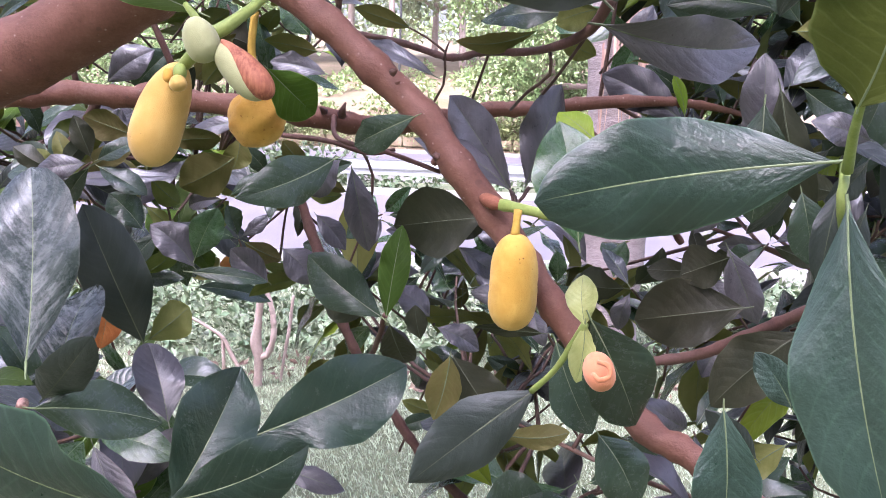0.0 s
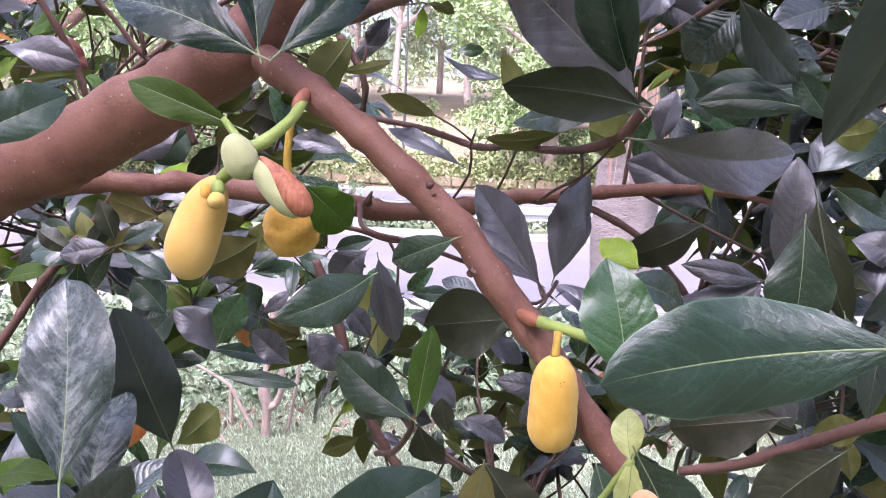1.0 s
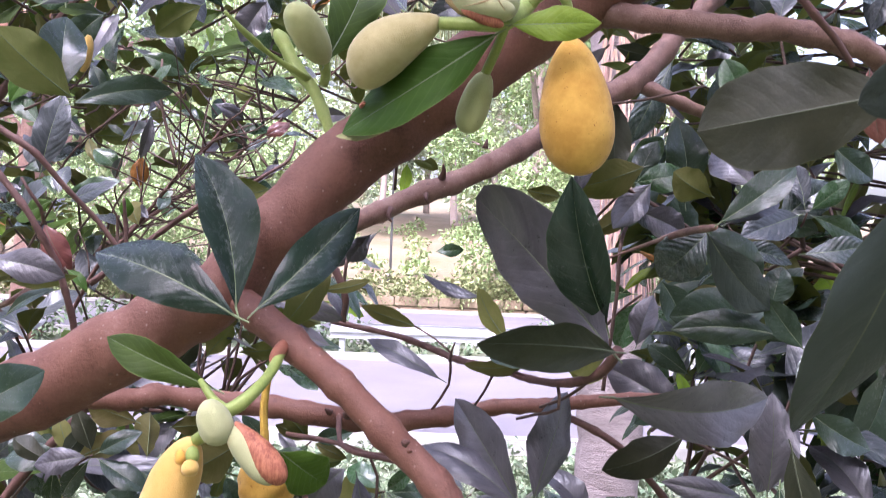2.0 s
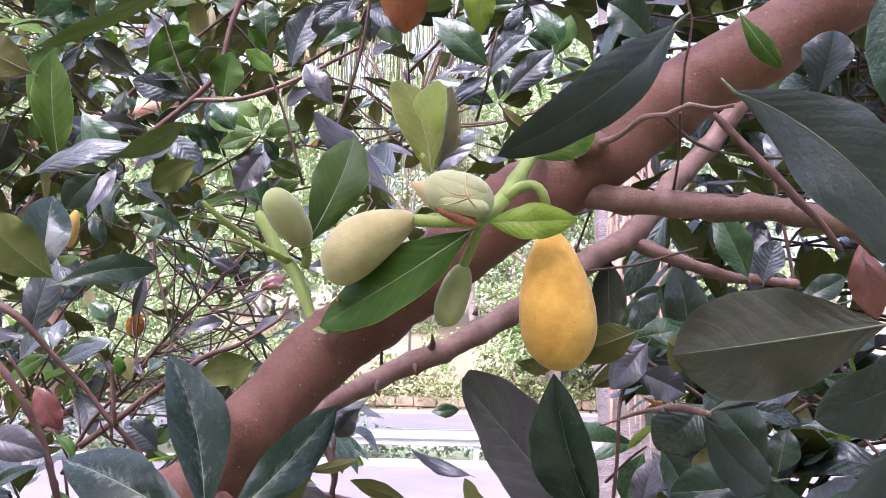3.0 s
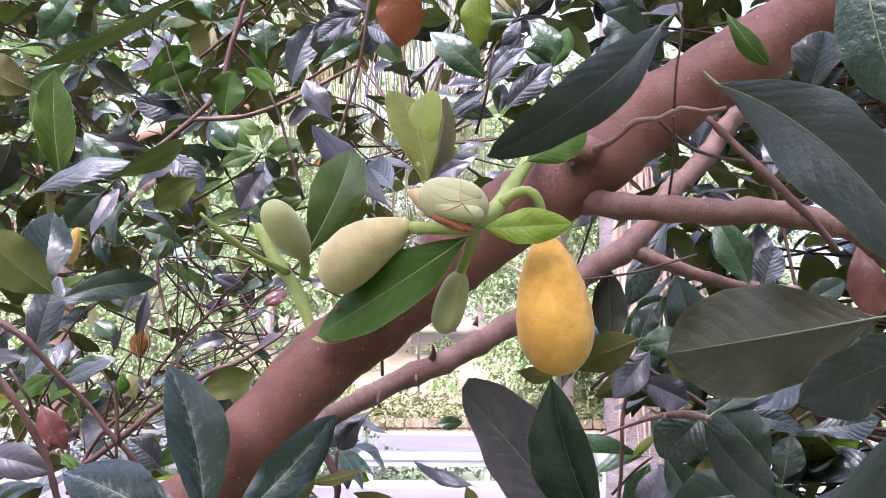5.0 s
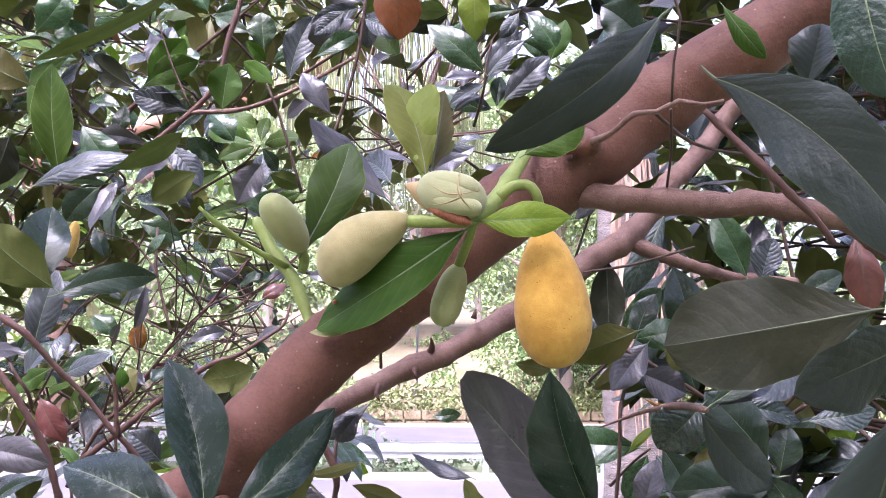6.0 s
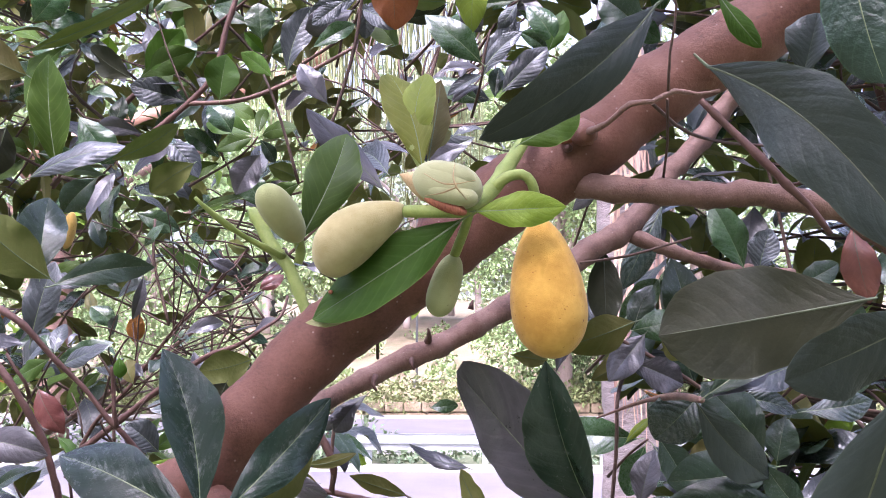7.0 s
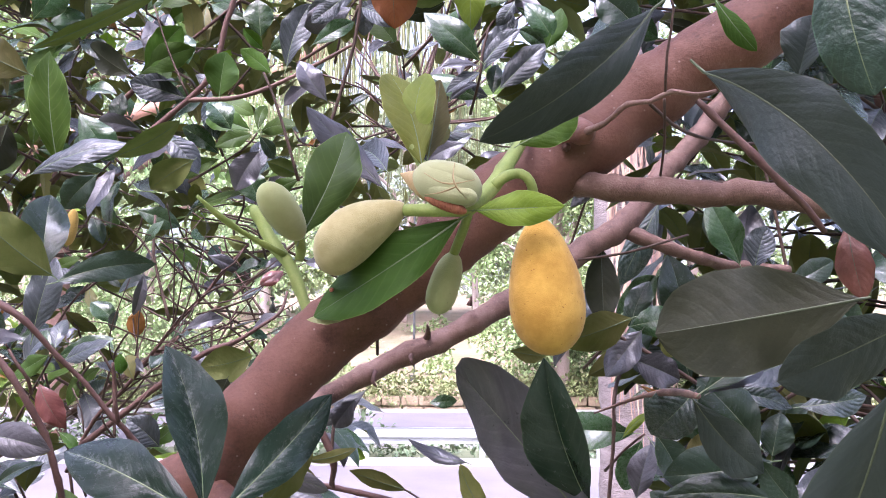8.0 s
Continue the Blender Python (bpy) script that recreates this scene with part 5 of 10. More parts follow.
tube("twig", [(-0.601, 2.23, 2.402, 0.0023), (-0.578, 2.26, 2.374, 0.0027), (-0.533, 2.33, 2.233, 0.0034)], TWIG, tree, 6, 0.03, 0.07)
tube("twig", [(-0.371, 2, 2.211, 0.002), (-0.411, 2.03, 2.18, 0.0024), (-0.544, 2.1, 2.126, 0.0031)], TWIG, tree, 6, 0.03, 0.07)
tube("twig", [(-1.054, 2.42, 2.275, 0.0025), (-1.106, 2.45, 2.221, 0.0029), (-1.245, 2.52, 2.108, 0.0037)], TWIG, tree, 6, 0.03, 0.07)
tube("twig", [(-0.754, 2.09, 2.063, 0.0021), (-0.796, 2.12, 2.014, 0.0025), (-0.939, 2.19, 1.967, 0.0032)], TWIG, tree, 6, 0.03, 0.07)
tube("twig", [(-0.686, 2.22, 2.076, 0.0023), (-0.719, 2.25, 2.015, 0.0026), (-0.864, 2.32, 1.898, 0.0034)], TWIG, tree, 6, 0.03, 0.07)
tube("twig", [(-0.455, 2.06, 2.173, 0.0021), (-0.43, 2.09, 2.126, 0.0024), (-0.36, 2.16, 2.102, 0.0031)], TWIG, tree, 6, 0.03, 0.07)
tube("twig", [(-0.34, 2.34, 2.183, 0.0024), (-0.395, 2.37, 2.155, 0.0028), (-0.465, 2.44, 2.062, 0.0035)], TWIG, tree, 6, 0.03, 0.07)
tube("twig", [(-0.188, 2.39, 2.681, 0.0025), (-0.249, 2.42, 2.626, 0.0029), (-0.288, 2.49, 2.515, 0.0037)], TWIG, tree, 6, 0.03, 0.07)
tube("twig", [(0.09, 2.01, 2.412, 0.0021), (0.043, 2.04, 2.372, 0.0024), (0.02, 2.11, 2.31, 0.0031)], TWIG, tree, 6, 0.03, 0.07)
tube("twig", [(0.253, 2.17, 2.433, 0.0022), (0.297, 2.2, 2.407, 0.0026), (0.381, 2.27, 2.295, 0.0033)], TWIG, tree, 6, 0.03, 0.07)
tube("twig", [(-0.096, 2.35, 2.369, 0.0024), (-0.046, 2.38, 2.334, 0.0028), (0.08, 2.45, 2.254, 0.0036)], TWIG, tree, 6, 0.03, 0.07)
tube("twig", [(0.01, 2.03, 2.267, 0.0021), (-0.035, 2.06, 2.22, 0.0024), (-0.109, 2.13, 2.21, 0.0031)], TWIG, tree, 6, 0.03, 0.07)
tube("twig", [(0.12, 2.02, 2.287, 0.0021), (0.157, 2.05, 2.249, 0.0024), (0.191, 2.12, 2.189, 0.0031)], TWIG, tree, 6, 0.03, 0.07)
tube("twig", [(0.466, 2.01, 2.448, 0.002), (0.436, 2.04, 2.419, 0.0024), (0.368, 2.11, 2.357, 0.0031)], TWIG, tree, 6, 0.03, 0.07)
tube("twig", [(0.675, 2.06, 2.366, 0.0021), (0.724, 2.09, 2.34, 0.0024), (0.769, 2.16, 2.289, 0.0031)], TWIG, tree, 6, 0.03, 0.07)
tube("twig", [(0.896, 2.17, 2.506, 0.0022), (0.934, 2.2, 2.465, 0.0025), (1.077, 2.27, 2.364, 0.0033)], TWIG, tree, 6, 0.03, 0.07)
tube("twig", [(0.386, 1.61, 2.179, 0.0016), (0.362, 1.64, 2.159, 0.0019), (0.34, 1.71, 2.105, 0.0024)], TWIG, tree, 6, 0.03, 0.07)
tube("twig", [(0.607, 2.01, 2.242, 0.002), (0.57, 2.04, 2.201, 0.0023), (0.506, 2.11, 2.116, 0.003)], TWIG, tree, 6, 0.03, 0.07)
tube("twig", [(0.826, 2.02, 2.294, 0.002), (0.791, 2.05, 2.25, 0.0023), (0.724, 2.12, 2.24, 0.003)], TWIG, tree, 6, 0.03, 0.07)
tube("twig", [(0.319, 1.86, 2.079, 0.0019), (0.3, 1.89, 2.054, 0.0021), (0.263, 1.96, 1.938, 0.0028)], TWIG, tree, 6, 0.03, 0.07)
tube("twig", [(-0.201, 1.76, 1.33, 0.0018), (-0.245, 1.79, 1.277, 0.0021), (-0.274, 1.86, 1.159, 0.0027)], TWIG, tree, 6, 0.03, 0.07)
tube("twig", [(-0.058, 1.62, 1.28, 0.0016), (-0.089, 1.65, 1.254, 0.0019), (-0.141, 1.72, 1.128, 0.0025)], TWIG, tree, 6, 0.03, 0.07)
tube("twig", [(0.087, 1.77, 1.245, 0.0018), (0.049, 1.8, 1.205, 0.0021), (-0.002, 1.87, 1.074, 0.0028)], TWIG, tree, 6, 0.03, 0.07)
tube("twig", [(-0.147, 1.95, 1.136, 0.002), (-0.11, 1.98, 1.079, 0.0023), (-0.013, 2.05, 0.989, 0.003)], TWIG, tree, 6, 0.03, 0.07)
tube("twig", [(-0.001, 2.03, 1.114, 0.0021), (0.043, 2.06, 1.085, 0.0024), (0.118, 2.13, 0.988, 0.0031)], TWIG, tree, 6, 0.03, 0.07)
tube("twig", [(0.083, 1.8, 1.156, 0.0018), (0.058, 1.83, 1.127, 0.0021), (0.026, 1.9, 1.032, 0.0028)], TWIG, tree, 6, 0.03, 0.07)
tube("twig", [(-0.132, 1.76, 0.992, 0.0018), (-0.094, 1.79, 0.945, 0.0021), (-0.074, 1.86, 0.836, 0.0028)], TWIG, tree, 6, 0.03, 0.07)
tube("twig", [(0.001, 1.87, 0.985, 0.0019), (0.042, 1.9, 0.932, 0.0023), (0.087, 1.97, 0.877, 0.0029)], TWIG, tree, 6, 0.03, 0.07)
tube("twig", [(0.334, 1.47, 1.198, 0.0015), (0.36, 1.5, 1.17, 0.0017), (0.449, 1.57, 1.083, 0.0023)], TWIG, tree, 6, 0.03, 0.07)
tube("twig", [(0.538, 1.67, 1.095, 0.0017), (0.583, 1.7, 1.048, 0.002), (0.679, 1.77, 0.916, 0.0026)], TWIG, tree, 6, 0.03, 0.07)
tube("twig", [(0.575, 1.52, 1.102, 0.0016), (0.573, 1.55, 1.048, 0.0018), (0.551, 1.62, 0.942, 0.0024)], TWIG, tree, 6, 0.03, 0.07)
tube("twig", [(0.278, 1.76, 0.969, 0.0018), (0.261, 1.79, 0.921, 0.0021), (0.206, 1.86, 0.842, 0.0028)], TWIG, tree, 6, 0.03, 0.07)
tube("twig", [(0.427, 1.41, 1, 0.0015), (0.453, 1.44, 0.954, 0.0017), (0.524, 1.51, 0.874, 0.0023)], TWIG, tree, 6, 0.03, 0.07)
tube("twig", [(0.707, 1.64, 0.981, 0.0017), (0.753, 1.67, 0.94, 0.002), (0.873, 1.74, 0.88, 0.0026)], TWIG, tree, 6, 0.03, 0.07)
tube("twig", [(-0.524, 1.44, 1.344, 0.0015), (-0.522, 1.47, 1.305, 0.0017), (-0.517, 1.54, 1.217, 0.0022)], TWIG, tree, 6, 0.03, 0.07)
tube("twig", [(-0.411, 1.5, 1.339, 0.0015), (-0.391, 1.53, 1.3, 0.0018), (-0.396, 1.6, 1.207, 0.0023)], TWIG, tree, 6, 0.03, 0.07)
tube("twig", [(-0.503, 1.47, 1.17, 0.0015), (-0.491, 1.5, 1.142, 0.0018), (-0.481, 1.57, 1.017, 0.0023)], TWIG, tree, 6, 0.03, 0.07)
tube("twig", [(-0.433, 1.51, 1.177, 0.0015), (-0.471, 1.54, 1.14, 0.0018), (-0.542, 1.61, 1.012, 0.0024)], TWIG, tree, 6, 0.03, 0.07)
tube("twig", [(-0.701, 1.72, 1.02, 0.0018), (-0.682, 1.75, 0.965, 0.0021), (-0.689, 1.82, 0.889, 0.0027)], TWIG, tree, 6, 0.03, 0.07)
tube("twig", [(-0.35, 1.75, 1.284, 0.0018), (-0.399, 1.78, 1.244, 0.0021), (-0.513, 1.85, 1.186, 0.0027)], TWIG, tree, 6, 0.03, 0.07)
tube("twig", [(-0.259, 1.71, 1.324, 0.0017), (-0.236, 1.74, 1.292, 0.002), (-0.189, 1.81, 1.231, 0.0026)], TWIG, tree, 6, 0.03, 0.07)
tube("twig", [(-0.218, 1.76, 1.298, 0.0018), (-0.263, 1.79, 1.255, 0.0021), (-0.364, 1.86, 1.17, 0.0027)], TWIG, tree, 6, 0.03, 0.07)
tube("twig", [(-0.313, 1.69, 1.218, 0.0017), (-0.3, 1.72, 1.173, 0.002), (-0.257, 1.79, 1.132, 0.0026)], TWIG, tree, 6, 0.03, 0.07)
tube("twig", [(0.406, 1.34, 1.25, 0.0013), (0.445, 1.37, 1.211, 0.0016), (0.509, 1.44, 1.142, 0.0021)], TWIG, tree, 6, 0.03, 0.07)
tube("twig", [(0.48, 1.31, 1.296, 0.0013), (0.467, 1.34, 1.261, 0.0015), (0.434, 1.41, 1.181, 0.002)], TWIG, tree, 6, 0.03, 0.07)
tube("twig", [(0.408, 1.41, 1.2, 0.0014), (0.392, 1.44, 1.161, 0.0017), (0.4, 1.51, 1.047, 0.0022)], TWIG, tree, 6, 0.03, 0.07)
tube("twig", [(0.053, 1.84, 0.948, 0.0019), (0.018, 1.87, 0.913, 0.0022), (-0.036, 1.94, 0.753, 0.0029)], TWIG, tree, 6, 0.03, 0.07)
tube("twig", [(0.204, 1.68, 0.995, 0.0017), (0.24, 1.71, 0.961, 0.002), (0.337, 1.78, 0.817, 0.0027)], TWIG, tree, 6, 0.03, 0.07)
tube("twig", [(0.048, 1.75, 0.9, 0.0018), (0.086, 1.78, 0.848, 0.0021), (0.121, 1.85, 0.756, 0.0028)], TWIG, tree, 6, 0.03, 0.07)
tube("twig", [(0.159, 1.95, 2.46, 0.002), (0.114, 1.98, 2.528, 0.0023), (0.01, 2.05, 2.611, 0.003)], TWIG, tree, 6, 0.03, 0.07)
tube("twig", [(0.231, 1.96, 2.488, 0.002), (0.265, 1.99, 2.539, 0.0023), (0.327, 2.06, 2.664, 0.0031)], TWIG, tree, 6, 0.03, 0.07)
tube("twig", [(0.339, 1.8, 2.38, 0.0018), (0.309, 1.83, 2.446, 0.0021), (0.229, 1.9, 2.533, 0.0028)], TWIG, tree, 6, 0.03, 0.07)
tube("twig", [(0.384, 1.73, 2.397, 0.0018), (0.427, 1.76, 2.46, 0.0021), (0.519, 1.83, 2.585, 0.0027)], TWIG, tree, 6, 0.03, 0.07)

# ---- flower spikes, buds and their stalks ----
s = spike("flower_spike", tree, (-0.187, 0.93, 1.489), (-0.218, 0.925, 1.394), 0.0485, SPIKE_YELLOW, "velvety yellow flower spike", 0.12, 0.035, 1, 0.03, 0.0, 0.16, (-0.002, 0, 0.001), 2.9)
tube("stalk", [(-0.152, 0.91, 1.505, 0.006), (-0.17, 0.915, 1.496, 0.0065), (-0.186, 0.93, 1.485, 0.0057)], STALK, s, 10, 0.005, 0.03)
for n, (top, bottom, w, mat) in enumerate([
    ((-0.192, 0.905, 1.483), (-0.189, 0.9, 1.47), 0.0099, SPIKE_GOLD),
    ((-0.18, 0.9, 1.487), (-0.177, 0.895, 1.473), 0.0119, STALK),
    ((-0.181, 0.895, 1.476), (-0.176, 0.89, 1.463), 0.0149, SPIKE_YELLOW),
]):
    spike("bud", tree, top, bottom, w, mat, "small yellow bud", 0.1, 0.06, n)
s = spike("flower_spike", tree, (-0.136, 0.975, 1.466), (-0.118, 0.97, 1.414), 0.0530, SPIKE_GOLD, "lumpy golden flower spike", 0.05, 0.2, 3, 0.013)
tube("stalk", [(-0.131, 0.98, 1.541, 0.004), (-0.134, 0.98, 1.509, 0.0041), (-0.132, 0.98, 1.483, 0.0043), (-0.132, 0.975, 1.462, 0.0043)], STALK_GOLD, s, 8, 0.005, 0.12)
s = spike("bud", tree, (-0.170, 0.905, 1.527), (-0.153, 0.9, 1.489), 0.0315, BUD_PALE, "pale green bud", 0.05, 0.05, 4, 0.02, 0.02, 0.1)
s = spike("bud", tree, (-0.15, 0.905, 1.504), (-0.104, 0.895, 1.459), 0.0274, BUD_PALE, "bud with a red scale", 0.15, 0.02, 5)
spike("scale", s, (-0.144, 0.905, 1.509), (-0.096, 0.89, 1.46), 0.0275, BUD_RED, "reddish brown bud scale", 0.1, 0.05, 6, 0.02, 0.0, 0.55)
tube("twig", [(-0.12, 1, 1.567, 0.0048), (-0.126, 0.96, 1.545, 0.0050), (-0.136, 0.93, 1.529, 0.0060), (-0.152, 0.92, 1.516, 0.0066), (-0.165, 0.92, 1.522, 0.0046), (-0.183, 0.93, 1.541, 0.0026)], STALK, tree, 10, 0.008, 0.05)
spike("scar", tree, (-0.118, 1, 1.574), (-0.128, 0.978, 1.553), 0.0135, SCAR, "orange leaf scar", 0, 0.1, 7)
s = spike("flower_spike", tree, (0.12, 0.855, 1.354), (0.119, 0.86, 1.269), 0.0425, SPIKE_AMBER, "ribbed amber-yellow flower spike", 0.02, 0.05, 8, 0.02, 0.02, 0.10, (0, 0, 0), 3.6)
tube("stalk", [(0.121, 0.86, 1.373, 0.0038), (0.12, 0.857, 1.364, 0.0033), (0.119, 0.855, 1.352, 0.0043)], STALK_GOLD, s, 8, 0.004, 0.06)
tube("twig", [(0.098, 0.92, 1.373, 0.0058), (0.116, 0.89, 1.373, 0.0050), (0.141, 0.86, 1.371, 0.0046), (0.159, 0.84, 1.369, 0.0042)], STALK, tree, 10, 0.006, 0.05)
spike("scar", tree, (0.090, 0.925, 1.377), (0.108, 0.897, 1.373), 0.0135, SCAR, "orange leaf scar", 0, 0.1, 9)
s = spike("flower_spike", tree, (0.151, 1.01, 1.884), (0.166, 1.015, 1.747), 0.0765, SPIKE_GOLD, "large golden flower spike", 0.13, 0.022, 10, 0.03, 0.0, 0.24, (0.0, 0, -0.002), 2.3)
tube("stalk", [(0.106, 1.0, 1.911, 0.006), (0.120, 0.998, 1.922, 0.0056), (0.135, 1, 1.925, 0.0052), (0.144, 1, 1.917, 0.005), (0.149, 1.01, 1.901, 0.0052), (0.154, 1.02, 1.879, 0.0066)], STALK, s, 10, 0.005, 0.04)
s = spike("flower_spike", tree, (0.022, 0.985, 1.892), (-0.066, 1.02, 1.836), 0.0600, SPIKE_PALE, "pale yellow-green flower spike", 0.10, 0.045, 11, 0.032, 0.0, 0.42, (-0.004, 0, 0.006), 2.5)
tube("stalk", [(0.081, 0.98, 1.886, 0.0058), (0.052, 0.975, 1.885, 0.0064), (0.022, 0.985, 1.887, 0.0064)], STALK, s, 10, 0.005, 0.03)
s = spike("flower_spike", tree, (0.069, 1.03, 1.851), (0.049, 1.04, 1.789), 0.0320, SPIKE_GREEN, "small green flower spike", 0.08, 0.03, 12, 0.02, 0.012, 0.12, (0, 0, 0), 3.0)
tube("stalk", [(0.084, 0.98, 1.883, 0.0042), (0.078, 1, 1.869, 0.0049), (0.068, 1.03, 1.849, 0.005)], STALK, s, 10, 0.005, 0.03)
s = spike("flower_spike", tree, (-0.114, 1.17, 1.883), (-0.150, 1.12, 1.938), 0.0410, SPIKE_GREEN, "green flower spike", 0.05, 0.025, 13, 0.02, 0.008, 0.1, (0, 0, 0), 2.6)
tube("stalk", [(-0.119, 1.18, 1.858, 0.0052), (-0.116, 1.18, 1.871, 0.0059), (-0.118, 1.17, 1.886, 0.0071)], STALK, s, 10, 0.005, 0.03)
tube("twig", [(-0.101, 1.16, 1.792, 0.0064), (-0.113, 1.17, 1.818, 0.0068), (-0.129, 1.18, 1.852, 0.0075), (-0.152, 1.19, 1.879, 0.0083), (-0.175, 1.2, 1.917, 0.008), (-0.181, 1.2, 1.927, 0.0034)], STALK, tree, 10, 0.008, 0.05)
tube("twig", [(-0.136, 1.18, 1.865, 0.0046), (-0.172, 1.15, 1.884, 0.0032), (-0.197, 1.12, 1.902, 0.0037), (-0.218, 1.1, 1.922, 0.0018)], STALK, tree, 8, 0.008, 0.05)
tube("twig", [(0.057, 0.985, 1.886, 0.0059), (0.083, 0.98, 1.888, 0.0069), (0.105, 1, 1.91, 0.0082), (0.125, 1.03, 1.944, 0.0079), (0.138, 1.06, 1.971, 0.0064), (0.151, 1.1, 1.996, 0.0055)], STALK, tree, 10, 0.008, 0.05)
tube("twig", [(0.036, 1.06, 1.941, 0.0047), (0.024, 1.06, 1.965, 0.0047), (0.014, 1.07, 1.991, 0.0036)], STALK, tree, 8, 0.008, 0.04)
tube("twig", [(0.056, 1, 1.893, 0.0049), (0.046, 1.04, 1.926, 0.0051), (0.033, 1.06, 1.948, 0.0047)], STALK, tree, 8, 0.008, 0.04)
s = hub_bud = spike("bud", tree, (0.03, 0.99, 1.922), (0.095, 0.965, 1.9), 0.0446, BUD_PALE, "pale green bud with split scales", 0.05, 0.05, 14)
spike("scale", s, (0.016, 0.995, 1.925), (0.060, 0.98, 1.904), 0.0330, TAN_SCALE, "tan outer bud scale", 0.25, 0.08, 15, 0.02, 0.0, 0.75)
spike("scale", s, (0.041, 0.975, 1.899), (0.082, 0.962, 1.881), 0.0125, BUD_RED, "orange-brown base scale", 0.1, 0.08, 16)
spike("scale", s, (0.039, 0.978, 1.926), (0.09, 0.958, 1.911), 0.0242, BUD_PALE, "", 0.0, 0.05, 17)
spike("scale", s, (0.042, 0.972, 1.907), (0.092, 0.955, 1.893), 0.0208, BUD_PALE, "", 0.0, 0.05, 18)
s = spike("bud", tree, (0.174, 0.74, 1.282), (0.181, 0.72, 1.26), 0.0225, BUD_ORANGE, "round orange bud", 0.05, 0.08, 19)
tube("scale", [(0.174, 0.715, 1.282, 0.0016), (0.181, 0.708, 1.281, 0.002), (0.181, 0.706, 1.274, 0.002), (0.174, 0.706, 1.271, 0.002), (0.17, 0.71, 1.275, 0.0016)], BUD_ORANGE, s, 8, 0.003, 0.1)
s = spike("flower_spike", tree, (-0.465, 1.35, 1.948), (-0.473, 1.35, 1.897), 0.0184, SPIKE_YELLOW, "golden flower spike half hidden by leaves", 0.05, 0.04, 20)
spike("bud", tree, (0.396, 0.95, 1.966), (0.407, 0.95, 1.946), 0.0218, BUD_ORANGE, "round orange bud", 0.05, 0.05, 21)
for pts in (
    [(0.042, 0.957, 1.918, 0), (0.058, 0.94, 1.906, 0.0007), (0.071, 0.932, 1.903, 0.0007), (0.09, 0.945, 1.909, 0)],
    [(0.071, 0.957, 1.927, 0), (0.07, 0.938, 1.912, 0.0007), (0.073, 0.93, 1.9, 0.0008), (0.082, 0.945, 1.891, 0)],
    [(0.043, 0.962, 1.898, 0), (0.058, 0.945, 1.897, 0.0007), (0.073, 0.932, 1.9, 0.0007)],
):
    tube("seam", pts, SEAM, hub_bud, 6, 0.004, 0.2, "brown seam of the split bud")
spike("scar", tree, (0.177, 1.085, 1.977), (0.205, 1.06, 1.985), 0.0128, SCAR, "orange-brown torn bark", 0, 0.3, 23)

leaf(tree, (-0.295, 0.84, 1.228), (-0.324, 0.92, 1.392), 0.080, (0.30, -0.92, 0.22), "waxy", 0.04, 20, 0.08, 0.62)
leaf(tree, (-0.295, 0.9, 1.185), (-0.289, 0.98, 1.275), 0.062, (0.09, -0.9, 0.40), "waxy", 0.05, 12, 0.08, 0.8)
leaf(tree, (-0.272, 0.82, 1.203), (-0.207, 0.76, 1.269), 0.041, (0.02, -0.73, -0.68), "shade", 0.05, 8)
leaf(tree, (-0.275, 1.08, 1.187), (-0.321, 1.03, 1.345), 0.073, (0.53, -0.84, -0.11), "shade", 0.04, 14, 0.08, 0.7)
leaf(tree, (-0.253, 1.03, 1.203), (-0.216, 1.06, 1.233), 0.043, (-0.68, 0.73, 0.11), "dark", -0.06, 14)
leaf(tree, (-0.32, 1.12, 1.249), (-0.331, 1.1, 1.172), 0.041, (0.18, -0.96, 0.22), "rust", 0.04, 10)
leaf(tree, (-0.21, 0.96, 1.138), (-0.243, 1, 1.209), 0.050, (0.35, -0.84, 0.40), "dusk", 0.05, 16, 0.08, 0.8)
leaf(tree, (-0.271, 0.8, 1.201), (-0.184, 0.86, 1.172), 0.051, (0.61, -0.73, 0.32), "dark", 0.07, 12)
leaf(tree, (-0.114, 0.6, 1.207), (-0.252, 0.62, 1.251), 0.088, (-0.18, -0.88, -0.44), "deep", 0.04, 8, 0.04)
leaf(tree, (-0.173, 0.85, 1.101), (-0.125, 0.92, 1.21), 0.080, (0.49, -0.81, 0.31), "gloss", 0.05, 20)
leaf(tree, (-0.167, 0.82, 1.117), (-0.053, 0.86, 1.157), 0.064, (0.3, -0.95, 0.11), "gloss", 0.05, 10)
leaf(tree, (-0.11, 0.9, 1.15), (0.024, 0.97, 1.203), 0.082, (0.35, -0.89, 0.29), "gloss", 0.06, 14)
leaf(tree, (-0.123, 1.1, 1.04), (-0.049, 1.1, 1.015), 0.031, (0.22, -0.72, 0.65), "dusk", 0.05, 14)
leaf(tree, (0.137, 0.8, 1.234), (0.039, 0.78, 1.159), 0.055, (0.06, -0.98, 0.18), "shade", 0.05, 10)
leaf(tree, (0.067, 1, 1.207), (0.053, 1, 1.136), 0.036, (-0.13, 0.99, 0.03), "dark", -0.04, 16)
leaf(tree, (0.07, 1.02, 1.201), (0.126, 1.02, 1.122), 0.056, (-0.12, 0.99, -0.09), "shade", -0.04, 10)
leaf(tree, (0.159, 0.86, 1.26), (0.197, 0.86, 1.177), 0.046, (0.16, -0.98, 0.07), "dark", 0.04, 12)
leaf(tree, (0.172, 0.75, 1.305), (0.218, 0.78, 1.213), 0.059, (0.22, -0.95, -0.2), "dark", 0.05, 8)
